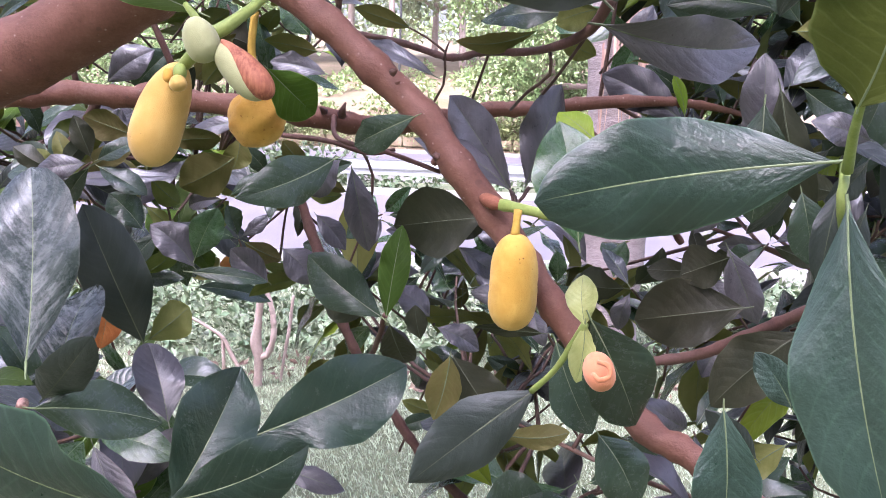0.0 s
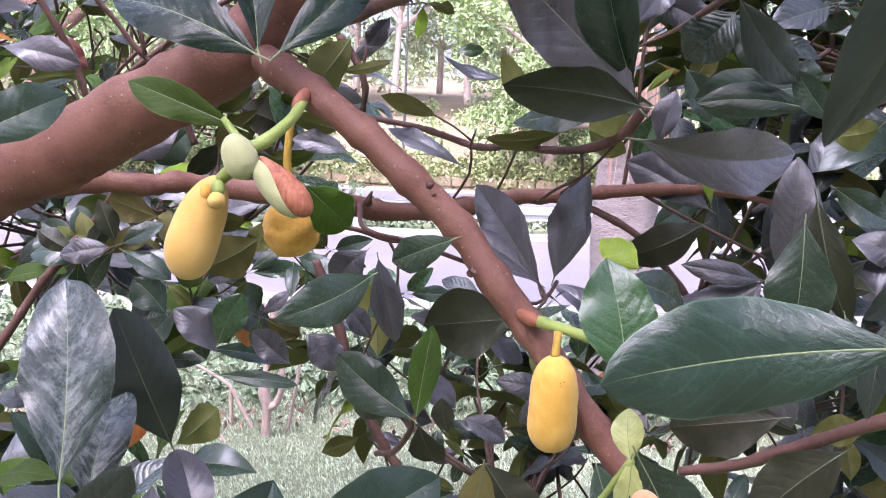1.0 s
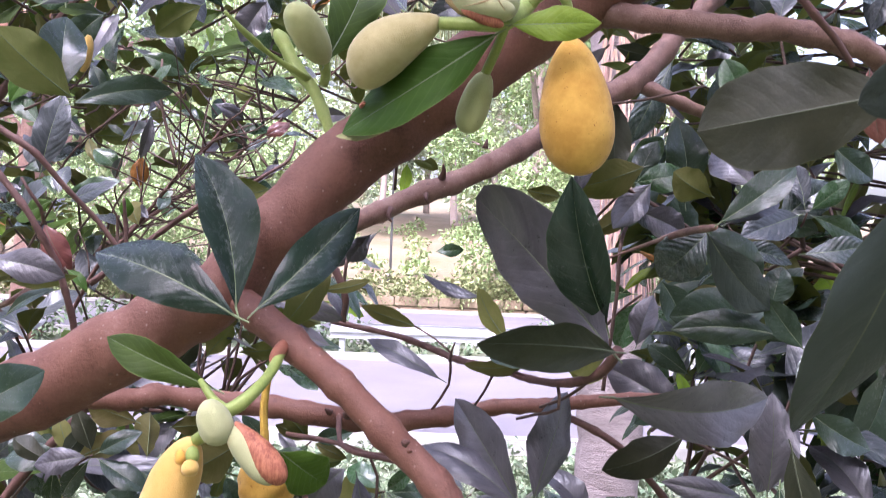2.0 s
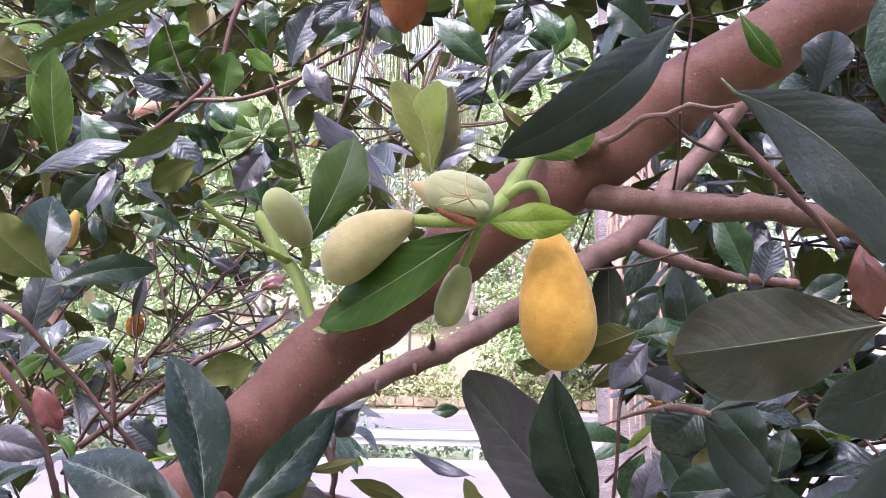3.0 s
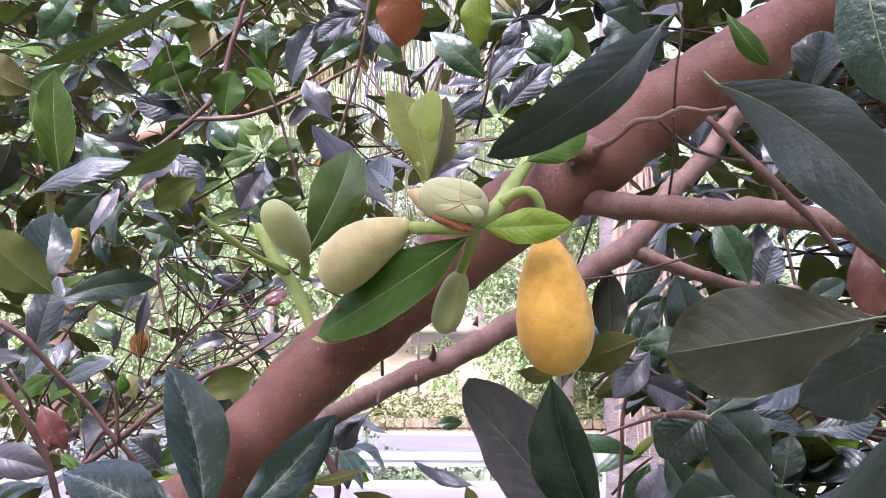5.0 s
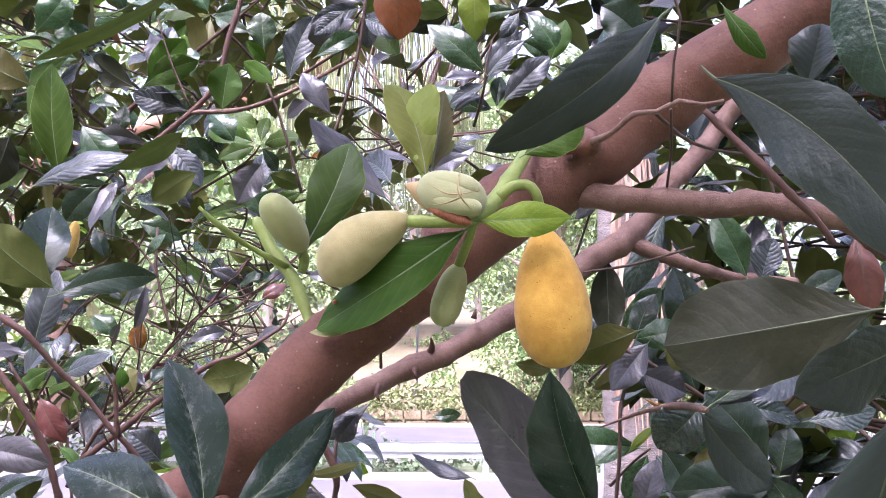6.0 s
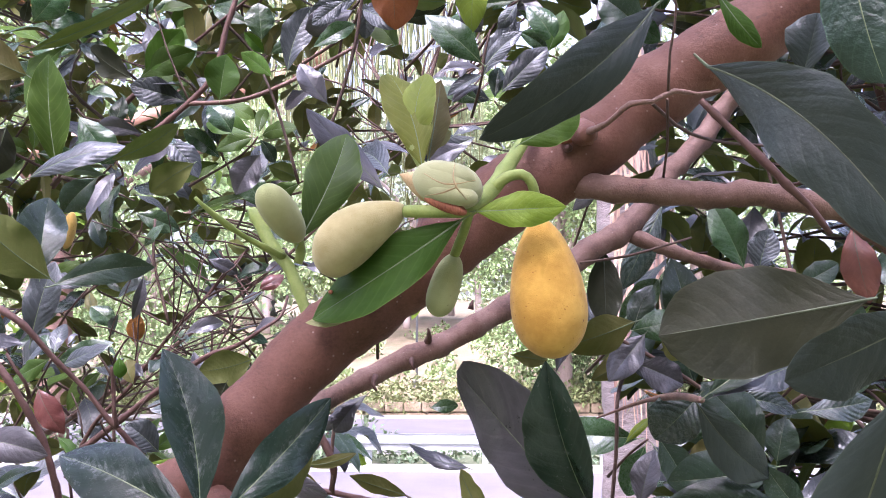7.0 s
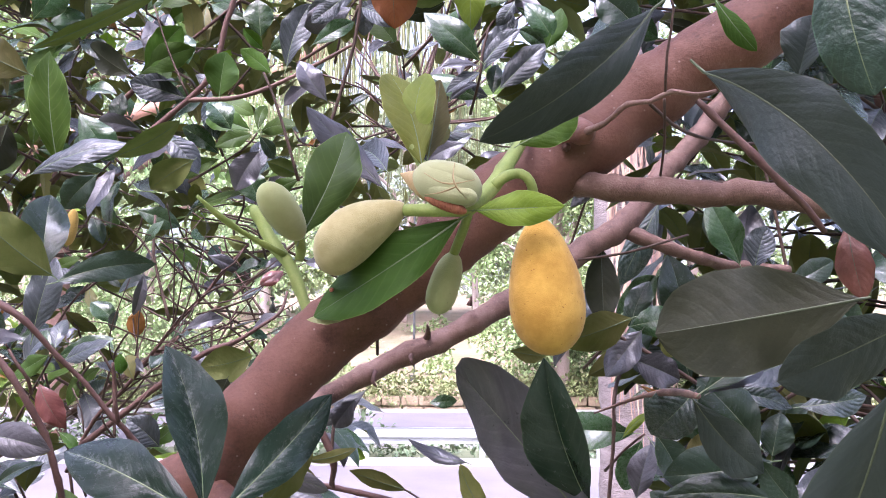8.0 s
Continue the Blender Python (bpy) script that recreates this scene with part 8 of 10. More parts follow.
leaf(tree, (-0.728, 1.88, 1.758), (-0.767, 1.91, 1.795), 0.024, (0.31, -0.55, 0.77), "green", 0.12, 18)
leaf(tree, (-0.735, 1.88, 1.749), (-0.818, 1.91, 1.712), 0.043, (-0.37, -0.93, 0.07), "fresh", 0.07, 12)
leaf(tree, (-0.723, 1.88, 1.762), (-0.726, 1.93, 1.819), 0.031, (0.22, -0.73, 0.65), "silver", 0.08, 8)
leaf(tree, (-0.618, 1.65, 1.624), (-0.667, 1.62, 1.608), 0.032, (0.43, -0.86, 0.28), "fresh", 0.1, 19)
leaf(tree, (-0.605, 1.65, 1.621), (-0.563, 1.63, 1.587), 0.020, (0.24, -0.68, 0.69), "fresh", 0.12, 16)
leaf(tree, (-0.855, 1.98, 2.51), (-0.782, 1.96, 2.456), 0.034, (0.07, -0.9, 0.42), "fresh", 0.04, 23)
leaf(tree, (-0.877, 1.98, 2.515), (-0.965, 1.97, 2.508), 0.063, (-0.13, 0.58, 0.8), "dark", -0.04, 13)
leaf(tree, (-0.853, 1.98, 2.52), (-0.755, 1.94, 2.529), 0.037, (-0.37, -0.92, -0.12), "green", 0.04, 15)
leaf(tree, (-0.864, 1.98, 2.509), (-0.887, 2.01, 2.468), 0.024, (-0.32, 0.67, 0.67), "shade", -0.12, 8)
leaf(tree, (-0.87, 1.98, 2.522), (-0.915, 1.97, 2.578), 0.032, (0.33, -0.94, 0.1), "fresh", 0.05, 16)
leaf(tree, (-0.811, 2.11, 2.434), (-0.847, 2.1, 2.38), 0.025, (0.41, -0.91, -0.11), "silver", 0.04, 19)
leaf(tree, (-0.804, 2.11, 2.449), (-0.793, 2.1, 2.509), 0.031, (0.05, -0.98, -0.17), "fresh", 0.04, 11)
leaf(tree, (-0.798, 2.11, 2.435), (-0.755, 2.14, 2.4), 0.028, (-0.05, 0.79, 0.61), "dark", -0.08, 16)
leaf(tree, (-0.819, 2.11, 2.44), (-0.912, 2.1, 2.436), 0.056, (0.1, -0.99, 0.07), "green", 0.11, 16)
leaf(tree, (-0.739, 2.22, 2.591), (-0.624, 2.19, 2.587), 0.061, (-0.25, -0.94, -0.23), "green", 0.09, 9)
leaf(tree, (-0.763, 2.22, 2.581), (-0.849, 2.26, 2.532), 0.058, (-0.34, -0.93, -0.17), "green", 0.1, 17)
leaf(tree, (-0.759, 2.22, 2.599), (-0.786, 2.19, 2.659), 0.049, (0.62, -0.78, -0.11), "green", 0.07, 8)
leaf(tree, (-0.585, 2.37, 2.644), (-0.489, 2.34, 2.657), 0.040, (-0.25, -0.92, -0.31), "green", 0.09, 22)
leaf(tree, (-0.597, 2.37, 2.629), (-0.583, 2.34, 2.53), 0.035, (0.14, 0.95, -0.27), "dark", -0.1, 22)
leaf(tree, (-0.604, 2.37, 2.65), (-0.647, 2.37, 2.724), 0.042, (0.19, -0.98, 0.11), "green", 0.07, 9)
leaf(tree, (-0.586, 2.37, 2.635), (-0.485, 2.32, 2.579), 0.039, (-0.28, -0.91, 0.3), "green", 0.08, 10)
leaf(tree, (-0.609, 2.37, 2.634), (-0.704, 2.39, 2.59), 0.042, (-0.11, -0.97, -0.2), "fresh", 0.11, 23)
leaf(tree, (-0.434, 2.37, 2.514), (-0.36, 2.35, 2.548), 0.042, (-0.27, -0.96, 0.02), "green", 0.08, 15)
leaf(tree, (-0.447, 2.37, 2.496), (-0.479, 2.39, 2.414), 0.066, (-0.73, 0.54, 0.42), "dark", -0.09, 23)
leaf(tree, (-0.451, 2.37, 2.515), (-0.492, 2.33, 2.556), 0.032, (0.43, -0.82, -0.37), "bright", 0.11, 23)
leaf(tree, (-1.117, 2.56, 2.486), (-1.219, 2.56, 2.464), 0.068, (-0.02, -0.99, 0.11), "green", 0.03, 20)
leaf(tree, (-1.09, 2.56, 2.499), (-1.007, 2.6, 2.572), 0.055, (0.44, -0.9, -0.01), "silver", 0.07, 19)
leaf(tree, (-1.102, 2.56, 2.476), (-1.098, 2.55, 2.382), 0.051, (0.4, -0.91, 0.11), "green", 0.07, 11)
leaf(tree, (-1.112, 2.56, 2.499), (-1.152, 2.52, 2.553), 0.053, (0.69, -0.72, -0.03), "green", 0.07, 10)
leaf(tree, (-0.736, 2.11, 2.245), (-0.828, 2.14, 2.211), 0.045, (-0.35, -0.92, 0.14), "green", 0.05, 20)
leaf(tree, (-0.723, 2.11, 2.261), (-0.708, 2.12, 2.334), 0.042, (0.14, -0.98, 0.11), "dark", 0.03, 10)
leaf(tree, (-0.723, 2.11, 2.24), (-0.7, 2.07, 2.161), 0.036, (0.2, 0.9, -0.39), "dark", -0.1, 21)
leaf(tree, (-0.58, 1.96, 2.212), (-0.52, 1.92, 2.245), 0.027, (-0.32, -0.84, -0.43), "green", 0.03, 18)
leaf(tree, (-0.584, 1.96, 2.197), (-0.547, 1.91, 2.114), 0.040, (0.62, -0.52, 0.59), "bright", 0.11, 11)
leaf(tree, (-0.601, 1.96, 2.209), (-0.705, 1.97, 2.228), 0.041, (-0.1, -1, -0.01), "dusk", 0.11, 23)
leaf(tree, (-0.602, 2.23, 2.392), (-0.616, 2.24, 2.327), 0.031, (0.08, -0.98, -0.17), "green", 0.07, 17)
leaf(tree, (-0.606, 2.23, 2.41), (-0.629, 2.2, 2.463), 0.038, (0.14, 0.84, 0.53), "shade", -0.04, 15)
leaf(tree, (-0.592, 2.23, 2.399), (-0.512, 2.21, 2.374), 0.039, (-0.16, -0.95, 0.26), "silver", 0.1, 8)
leaf(tree, (-0.61, 2.23, 2.397), (-0.69, 2.27, 2.377), 0.042, (-0.41, -0.9, -0.16), "green", 0.07, 9)
leaf(tree, (-0.6, 2.23, 2.414), (-0.606, 2.25, 2.512), 0.064, (-0.33, -0.93, 0.17), "green", 0.12, 12)
leaf(tree, (-0.382, 2, 2.208), (-0.453, 1.98, 2.178), 0.041, (0.2, -0.97, 0.17), "fresh", 0.05, 15)
leaf(tree, (-0.369, 2, 2.218), (-0.362, 2.04, 2.282), 0.026, (0.18, -0.84, 0.51), "fresh", 0.1, 15)
leaf(tree, (-0.366, 2, 2.204), (-0.339, 2.03, 2.162), 0.030, (0.54, -0.81, -0.23), "dark", 0.09, 11)
leaf(tree, (-0.384, 2, 2.216), (-0.491, 2.04, 2.261), 0.059, (-0.2, -0.92, 0.35), "fresh", 0.08, 22)
leaf(tree, (-0.362, 2, 2.212), (-0.282, 1.95, 2.213), 0.040, (-0.53, -0.85, 0), "fresh", 0.11, 8)
leaf(tree, (-1.064, 2.42, 2.28), (-1.128, 2.39, 2.301), 0.043, (0.46, -0.87, 0.17), "fresh", 0.11, 23)
leaf(tree, (-1.039, 2.42, 2.275), (-0.951, 2.44, 2.276), 0.043, (0.22, -0.97, -0.02), "green", 0.03, 20)
leaf(tree, (-1.065, 2.42, 2.267), (-1.142, 2.4, 2.194), 0.073, (0, -0.97, 0.26), "fresh", 0.06, 17)
leaf(tree, (-1.053, 2.42, 2.286), (-1.061, 2.43, 2.356), 0.034, (0.7, -0.69, 0.18), "bright", 0.07, 11)
leaf(tree, (-1.047, 2.42, 2.267), (-1.021, 2.46, 2.213), 0.033, (0.51, -0.79, -0.34), "fresh", 0.07, 17)
leaf(tree, (-0.751, 2.09, 2.054), (-0.721, 2.08, 1.988), 0.035, (0.28, -0.92, 0.27), "dark", 0.1, 19)
leaf(tree, (-0.763, 2.09, 2.067), (-0.845, 2.12, 2.1), 0.035, (-0.29, -0.95, 0.15), "green", 0.12, 14)
leaf(tree, (-0.467, 2.06, 2.18), (-0.545, 2.05, 2.237), 0.041, (0.17, -0.98, 0.06), "green", 0.09, 19)
leaf(tree, (-0.443, 2.06, 2.173), (-0.362, 2.09, 2.185), 0.043, (-0.37, 0.85, 0.37), "dark", -0.11, 18)
leaf(tree, (-0.466, 2.06, 2.168), (-0.531, 2.02, 2.122), 0.035, (0.33, -0.89, 0.31), "bright", 0.07, 21)
leaf(tree, (-0.35, 2.34, 2.188), (-0.413, 2.28, 2.209), 0.047, (-0.49, 0.7, 0.52), "dark", -0.11, 18)
leaf(tree, (-0.324, 2.34, 2.184), (-0.203, 2.32, 2.193), 0.067, (-0.17, -0.98, 0.13), "fresh", 0.09, 17)
leaf(tree, (-0.348, 2.34, 2.177), (-0.42, 2.35, 2.14), 0.041, (-0.14, -0.99, 0.01), "fresh", 0.07, 13)
leaf(tree, (-0.193, 2.39, 2.69), (-0.219, 2.35, 2.741), 0.031, (0.2, -0.82, -0.54), "green", 0.09, 17)
leaf(tree, (-0.18, 2.39, 2.673), (-0.117, 2.39, 2.614), 0.036, (-0.11, -0.99, -0.11), "silver", 0.08, 16)
leaf(tree, (-0.204, 2.39, 2.682), (-0.304, 2.34, 2.678), 0.056, (0.43, -0.88, 0.18), "dusk", 0.04, 8)
leaf(tree, (-0.181, 2.39, 2.69), (-0.123, 2.35, 2.745), 0.061, (-0.39, 0.5, 0.77), "dark", -0.07, 12)
leaf(tree, (-0.187, 2.39, 2.669), (-0.169, 2.41, 2.593), 0.049, (0.6, -0.8, -0.07), "dusk", 0.09, 19)
leaf(tree, (0.096, 2.01, 2.419), (0.142, 2, 2.462), 0.032, (-0.38, 0.72, 0.57), "dark", -0.06, 10)
leaf(tree, (0.086, 2.01, 2.403), (0.052, 1.97, 2.323), 0.037, (-0.26, -0.81, 0.52), "dusk", 0.04, 23)
leaf(tree, (0.082, 2.01, 2.419), (0.025, 2.02, 2.468), 0.045, (0.03, -0.97, 0.24), "green", 0.1, 21)
leaf(tree, (0.244, 2.17, 2.439), (0.182, 2.12, 2.472), 0.044, (0.57, -0.81, -0.16), "green", 0.07, 21)
leaf(tree, (0.262, 2.17, 2.43), (0.325, 2.12, 2.394), 0.033, (-0.63, -0.78, -0.01), "dark", 0.03, 16)
leaf(tree, (0.239, 2.17, 2.43), (0.142, 2.19, 2.421), 0.059, (0.11, 0.79, 0.61), "dark", -0.06, 23)
leaf(tree, (0.121, 2.02, 2.295), (0.131, 2.04, 2.366), 0.036, (0.03, -0.96, 0.27), "dark", 0.04, 18)
leaf(tree, (0.127, 2.02, 2.28), (0.178, 2, 2.222), 0.035, (0.6, 0.75, 0.27), "dark", -0.08, 23)
leaf(tree, (0.111, 2.02, 2.289), (0.039, 2.02, 2.31), 0.041, (-0.04, -0.99, -0.14), "silver", 0.07, 13)
leaf(tree, (0.128, 2.02, 2.289), (0.189, 2, 2.302), 0.042, (0.02, 0.58, 0.81), "dark", -0.11, 14)
leaf(tree, (0.462, 2.01, 2.44), (0.434, 2.02, 2.38), 0.031, (-0.37, -0.93, 0.02), "silver", 0.08, 16)
leaf(tree, (0.465, 2.01, 2.461), (0.446, 1.96, 2.527), 0.039, (0.1, -0.81, -0.58), "green", 0.11, 8)
leaf(tree, (0.476, 2.01, 2.446), (0.55, 2.01, 2.426), 0.031, (0.13, 0.87, 0.48), "shade", -0.12, 20)
leaf(tree, (0.454, 2.01, 2.445), (0.367, 2.03, 2.422), 0.051, (-0.15, -0.95, -0.26), "dark", 0.09, 9)
leaf(tree, (0.685, 2.06, 2.372), (0.765, 2.1, 2.432), 0.045, (-0.51, 0.85, 0.11), "dark", -0.05, 8)
leaf(tree, (0.67, 2.06, 2.355), (0.624, 2.03, 2.263), 0.045, (-0.06, -0.94, 0.34), "dusk", 0.07, 19)
leaf(tree, (0.666, 2.06, 2.372), (0.617, 2.11, 2.431), 0.035, (-0.58, -0.79, 0.19), "dark", 0.09, 8)
leaf(tree, (0.88, 2.17, 2.507), (0.766, 2.17, 2.518), 0.050, (-0.04, -0.93, -0.37), "dusk", 0.06, 11)
leaf(tree, (0.908, 2.17, 2.515), (0.974, 2.13, 2.563), 0.056, (-0.37, -0.9, -0.23), "dusk", 0.1, 10)
leaf(tree, (0.891, 2.17, 2.494), (0.853, 2.16, 2.407), 0.054, (-0.53, -0.79, 0.32), "dusk", 0.09, 9)
leaf(tree, (0.887, 2.17, 2.515), (0.826, 2.18, 2.583), 0.053, (-0.11, -0.99, 0.04), "dusk", 0.08, 23)
leaf(tree, (0.39, 1.61, 2.172), (0.419, 1.6, 2.12), 0.029, (-0.24, -0.97, 0.05), "silver", 0.04, 22)
leaf(tree, (0.375, 1.61, 2.179), (0.297, 1.61, 2.179), 0.037, (0, -0.98, 0.21), "green", 0.05, 21)
leaf(tree, (0.395, 1.61, 2.184), (0.468, 1.62, 2.223), 0.040, (0.18, -0.98, -0.09), "green", 0.05, 12)
leaf(tree, (0.38, 1.61, 2.173), (0.326, 1.56, 2.113), 0.037, (-0.14, -0.69, 0.71), "green", 0.07, 22)
leaf(tree, (0.385, 1.61, 2.189), (0.384, 1.63, 2.269), 0.046, (0.2, -0.95, 0.24), "dark", 0.03, 16)
leaf(tree, (0.595, 2.01, 2.234), (0.509, 1.98, 2.167), 0.059, (0.06, -0.94, 0.34), "dark", 0.07, 21)
leaf(tree, (0.604, 2.01, 2.254), (0.595, 2.05, 2.352), 0.044, (0.68, 0.7, -0.22), "dark", -0.12, 13)
leaf(tree, (0.615, 2.01, 2.233), (0.665, 1.96, 2.147), 0.049, (-0.3, -0.89, 0.34), "dark", 0.09, 8)
leaf(tree, (0.821, 2.02, 2.301), (0.792, 2.04, 2.366), 0.035, (-0.05, -0.96, 0.27), "dark", 0.08, 18)
leaf(tree, (0.84, 2.02, 2.288), (0.962, 2.07, 2.261), 0.057, (0.34, -0.93, -0.16), "silver", 0.09, 16)
leaf(tree, (0.812, 2.02, 2.286), (0.695, 1.96, 2.218), 0.064, (0.31, -0.91, 0.26), "green", 0.08, 12)
leaf(tree, (0.835, 2.02, 2.3), (0.891, 2.01, 2.346), 0.032, (-0.32, -0.93, 0.19), "silver", 0.11, 11)
leaf(tree, (0.312, 1.86, 2.074), (0.263, 1.85, 2.029), 0.027, (-0.09, -0.95, 0.31), "dusk", 0.05, 10)
leaf(tree, (0.317, 1.86, 2.087), (0.302, 1.83, 2.136), 0.029, (0.61, 0.58, 0.54), "dark", -0.05, 13)
leaf(tree, (0.33, 1.86, 2.077), (0.409, 1.84, 2.053), 0.041, (0.37, 0.68, 0.63), "shade", -0.08, 14)
leaf(tree, (-0.21, 1.76, 1.333), (-0.262, 1.74, 1.361), 0.032, (-0.2, 0.93, 0.3), "dark", -0.06, 23)
leaf(tree, (-0.193, 1.76, 1.333), (-0.124, 1.72, 1.357), 0.031, (-0.48, -0.87, -0.07), "dark", 0.05, 23)
leaf(tree, (-0.206, 1.76, 1.323), (-0.247, 1.77, 1.27), 0.033, (-0.29, -0.95, 0.05), "green", 0.05, 19)
leaf(tree, (-0.208, 1.76, 1.336), (-0.24, 1.7, 1.389), 0.035, (-0.37, 0.72, 0.59), "dark", -0.05, 13)
leaf(tree, (-0.194, 1.76, 1.327), (-0.136, 1.75, 1.304), 0.024, (0.12, 0.98, -0.13), "dark", -0.11, 17)
leaf(tree, (-0.052, 1.62, 1.285), (-0.01, 1.57, 1.33), 0.027, (-0.53, -0.77, -0.36), "green", 0.07, 22)
leaf(tree, (-0.06, 1.62, 1.273), (-0.083, 1.61, 1.223), 0.023, (-0.12, -0.96, 0.25), "dusk", 0.04, 15)
leaf(tree, (-0.064, 1.62, 1.284), (-0.123, 1.66, 1.311), 0.044, (-0.03, -0.59, 0.81), "green", 0.1, 9)
leaf(tree, (-0.047, 1.62, 1.279), (0.027, 1.64, 1.275), 0.030, (0.26, -0.91, 0.32), "dark", 0.06, 10)
leaf(tree, (-0.065, 1.62, 1.275), (-0.12, 1.63, 1.237), 0.036, (-0.43, -0.8, 0.41), "dark", 0.05, 10)
leaf(tree, (0.096, 1.77, 1.243), (0.164, 1.75, 1.225), 0.035, (-0.11, -0.84, 0.53), "dusk", 0.06, 13)
leaf(tree, (0.08, 1.77, 1.241), (0.029, 1.74, 1.214), 0.033, (0.16, -0.8, 0.58), "dark", 0.05, 22)
leaf(tree, (0.092, 1.77, 1.25), (0.124, 1.75, 1.29), 0.022, (0.04, 0.9, 0.42), "shade", -0.12, 9)
leaf(tree, (0.092, 1.77, 1.239), (0.133, 1.76, 1.198), 0.032, (0.16, -0.91, 0.38), "green", 0.12, 15)
leaf(tree, (0.076, 1.77, 1.25), (-0.002, 1.81, 1.284), 0.039, (-0.06, -0.72, 0.7), "silver", 0.08, 9)
leaf(tree, (-0.159, 1.95, 1.141), (-0.248, 1.97, 1.176), 0.052, (0.16, -0.62, 0.77), "dark", 0.05, 17)
leaf(tree, (-0.137, 1.95, 1.137), (-0.063, 1.96, 1.15), 0.040, (0.09, -0.96, 0.25), "dusk", 0.1, 12)
leaf(tree, (-0.155, 1.95, 1.127), (-0.212, 1.97, 1.061), 0.036, (-0.18, -0.97, -0.14), "dark", 0.06, 14)
leaf(tree, (-0.149, 1.95, 1.146), (-0.159, 1.92, 1.221), 0.028, (0.27, -0.91, -0.33), "dusk", 0.08, 17)
leaf(tree, (0.009, 2.03, 1.114), (0.082, 2.05, 1.116), 0.037, (0.24, -0.92, 0.3), "silver", 0.12, 19)
leaf(tree, (-0.011, 2.03, 1.105), (-0.078, 2, 1.049), 0.045, (-0.2, -0.74, 0.64), "dark", 0.1, 20)
leaf(tree, (-0.002, 2.03, 1.121), (-0.007, 1.99, 1.182), 0.032, (0.55, -0.72, -0.43), "dark", 0.05, 8)
leaf(tree, (0.008, 2.03, 1.106), (0.075, 2.03, 1.049), 0.049, (0.34, -0.85, 0.4), "silver", 0.11, 16)
leaf(tree, (-0.011, 2.03, 1.114), (-0.084, 2.03, 1.115), 0.046, (0.01, -0.7, 0.72), "dusk", 0.08, 15)
leaf(tree, (0.082, 1.8, 1.147), (0.079, 1.83, 1.082), 0.027, (-0.21, 0.88, 0.42), "dark", -0.1, 18)
leaf(tree, (0.075, 1.8, 1.163), (0.013, 1.85, 1.209), 0.048, (-0.01, -0.68, 0.73), "dark", 0.03, 18)
leaf(tree, (0.094, 1.8, 1.154), (0.166, 1.78, 1.141), 0.043, (-0.11, -0.79, 0.6), "dusk", 0.12, 13)
leaf(tree, (0.076, 1.8, 1.151), (0.026, 1.75, 1.131), 0.032, (0.34, -0.62, 0.7), "green", 0.04, 22)
leaf(tree, (0.088, 1.8, 1.162), (0.124, 1.79, 1.215), 0.032, (-0.27, -0.96, 0), "dark", 0.12, 9)
leaf(tree, (-0.123, 1.76, 0.991), (-0.059, 1.74, 0.985), 0.032, (-0.12, -0.62, 0.78), "dusk", 0.09, 20)
leaf(tree, (-0.141, 1.76, 0.987), (-0.208, 1.76, 0.955), 0.039, (-0.01, 1, 0.02), "dark", -0.08, 16)
leaf(tree, (-0.127, 1.76, 0.999), (-0.085, 1.7, 1.07), 0.037, (-0.8, -0.6, -0.03), "green", 0.1, 15)
leaf(tree, (0, 1.87, 0.976), (0.001, 1.83, 0.925), 0.038, (-0.34, -0.74, 0.58), "dark", 0.08, 11)
leaf(tree, (-0.01, 1.87, 0.99), (-0.092, 1.82, 1.038), 0.051, (0.64, -0.67, 0.39), "dusk", 0.03, 22)
leaf(tree, (0.012, 1.87, 0.983), (0.091, 1.83, 0.98), 0.041, (-0.36, -0.74, 0.57), "dark", 0.11, 10)
leaf(tree, (0.341, 1.47, 1.194), (0.393, 1.49, 1.156), 0.033, (0.53, -0.79, 0.31), "silver", 0.03, 23)
leaf(tree, (0.323, 1.47, 1.199), (0.252, 1.5, 1.202), 0.055, (0.37, 0.83, 0.42), "shade", -0.12, 9)
leaf(tree, (0.339, 1.47, 1.206), (0.37, 1.44, 1.265), 0.046, (-0.14, 0.85, 0.51), "shade", -0.11, 11)
leaf(tree, (0.331, 1.47, 1.191), (0.314, 1.46, 1.137), 0.029, (-0.32, -0.91, 0.27), "dusk", 0.1, 13)
leaf(tree, (0.328, 1.47, 1.205), (0.294, 1.52, 1.251), 0.027, (-0.24, -0.74, 0.63), "silver", 0.05, 9)
leaf(tree, (0.529, 1.67, 1.099), (0.46, 1.67, 1.132), 0.037, (0.22, -0.86, 0.46), "dark", 0.07, 23)
leaf(tree, (0.553, 1.67, 1.095), (0.669, 1.71, 1.087), 0.050, (0.31, -0.82, 0.49), "dark", 0.06, 23)
leaf(tree, (0.534, 1.67, 1.085), (0.493, 1.64, 1.019), 0.047, (-0.17, -0.85, 0.49), "dusk", 0.04, 13)
leaf(tree, (0.533, 1.67, 1.104), (0.491, 1.69, 1.168), 0.043, (0.37, 0.93, -0.05), "dark", -0.07, 14)
leaf(tree, (0.576, 1.52, 1.109), (0.575, 1.5, 1.169), 0.032, (-0.59, -0.76, -0.26), "silver", 0.04, 19)
leaf(tree, (0.581, 1.52, 1.096), (0.642, 1.55, 1.047), 0.037, (0.5, -0.86, 0.1), "silver", 0.09, 21)
leaf(tree, (0.567, 1.52, 1.104), (0.494, 1.48, 1.133), 0.032, (-0.34, 0.87, 0.34), "shade", -0.05, 15)
leaf(tree, (0.586, 1.52, 1.103), (0.65, 1.48, 1.125), 0.048, (0.49, 0.86, 0.13), "dark", -0.03, 10)
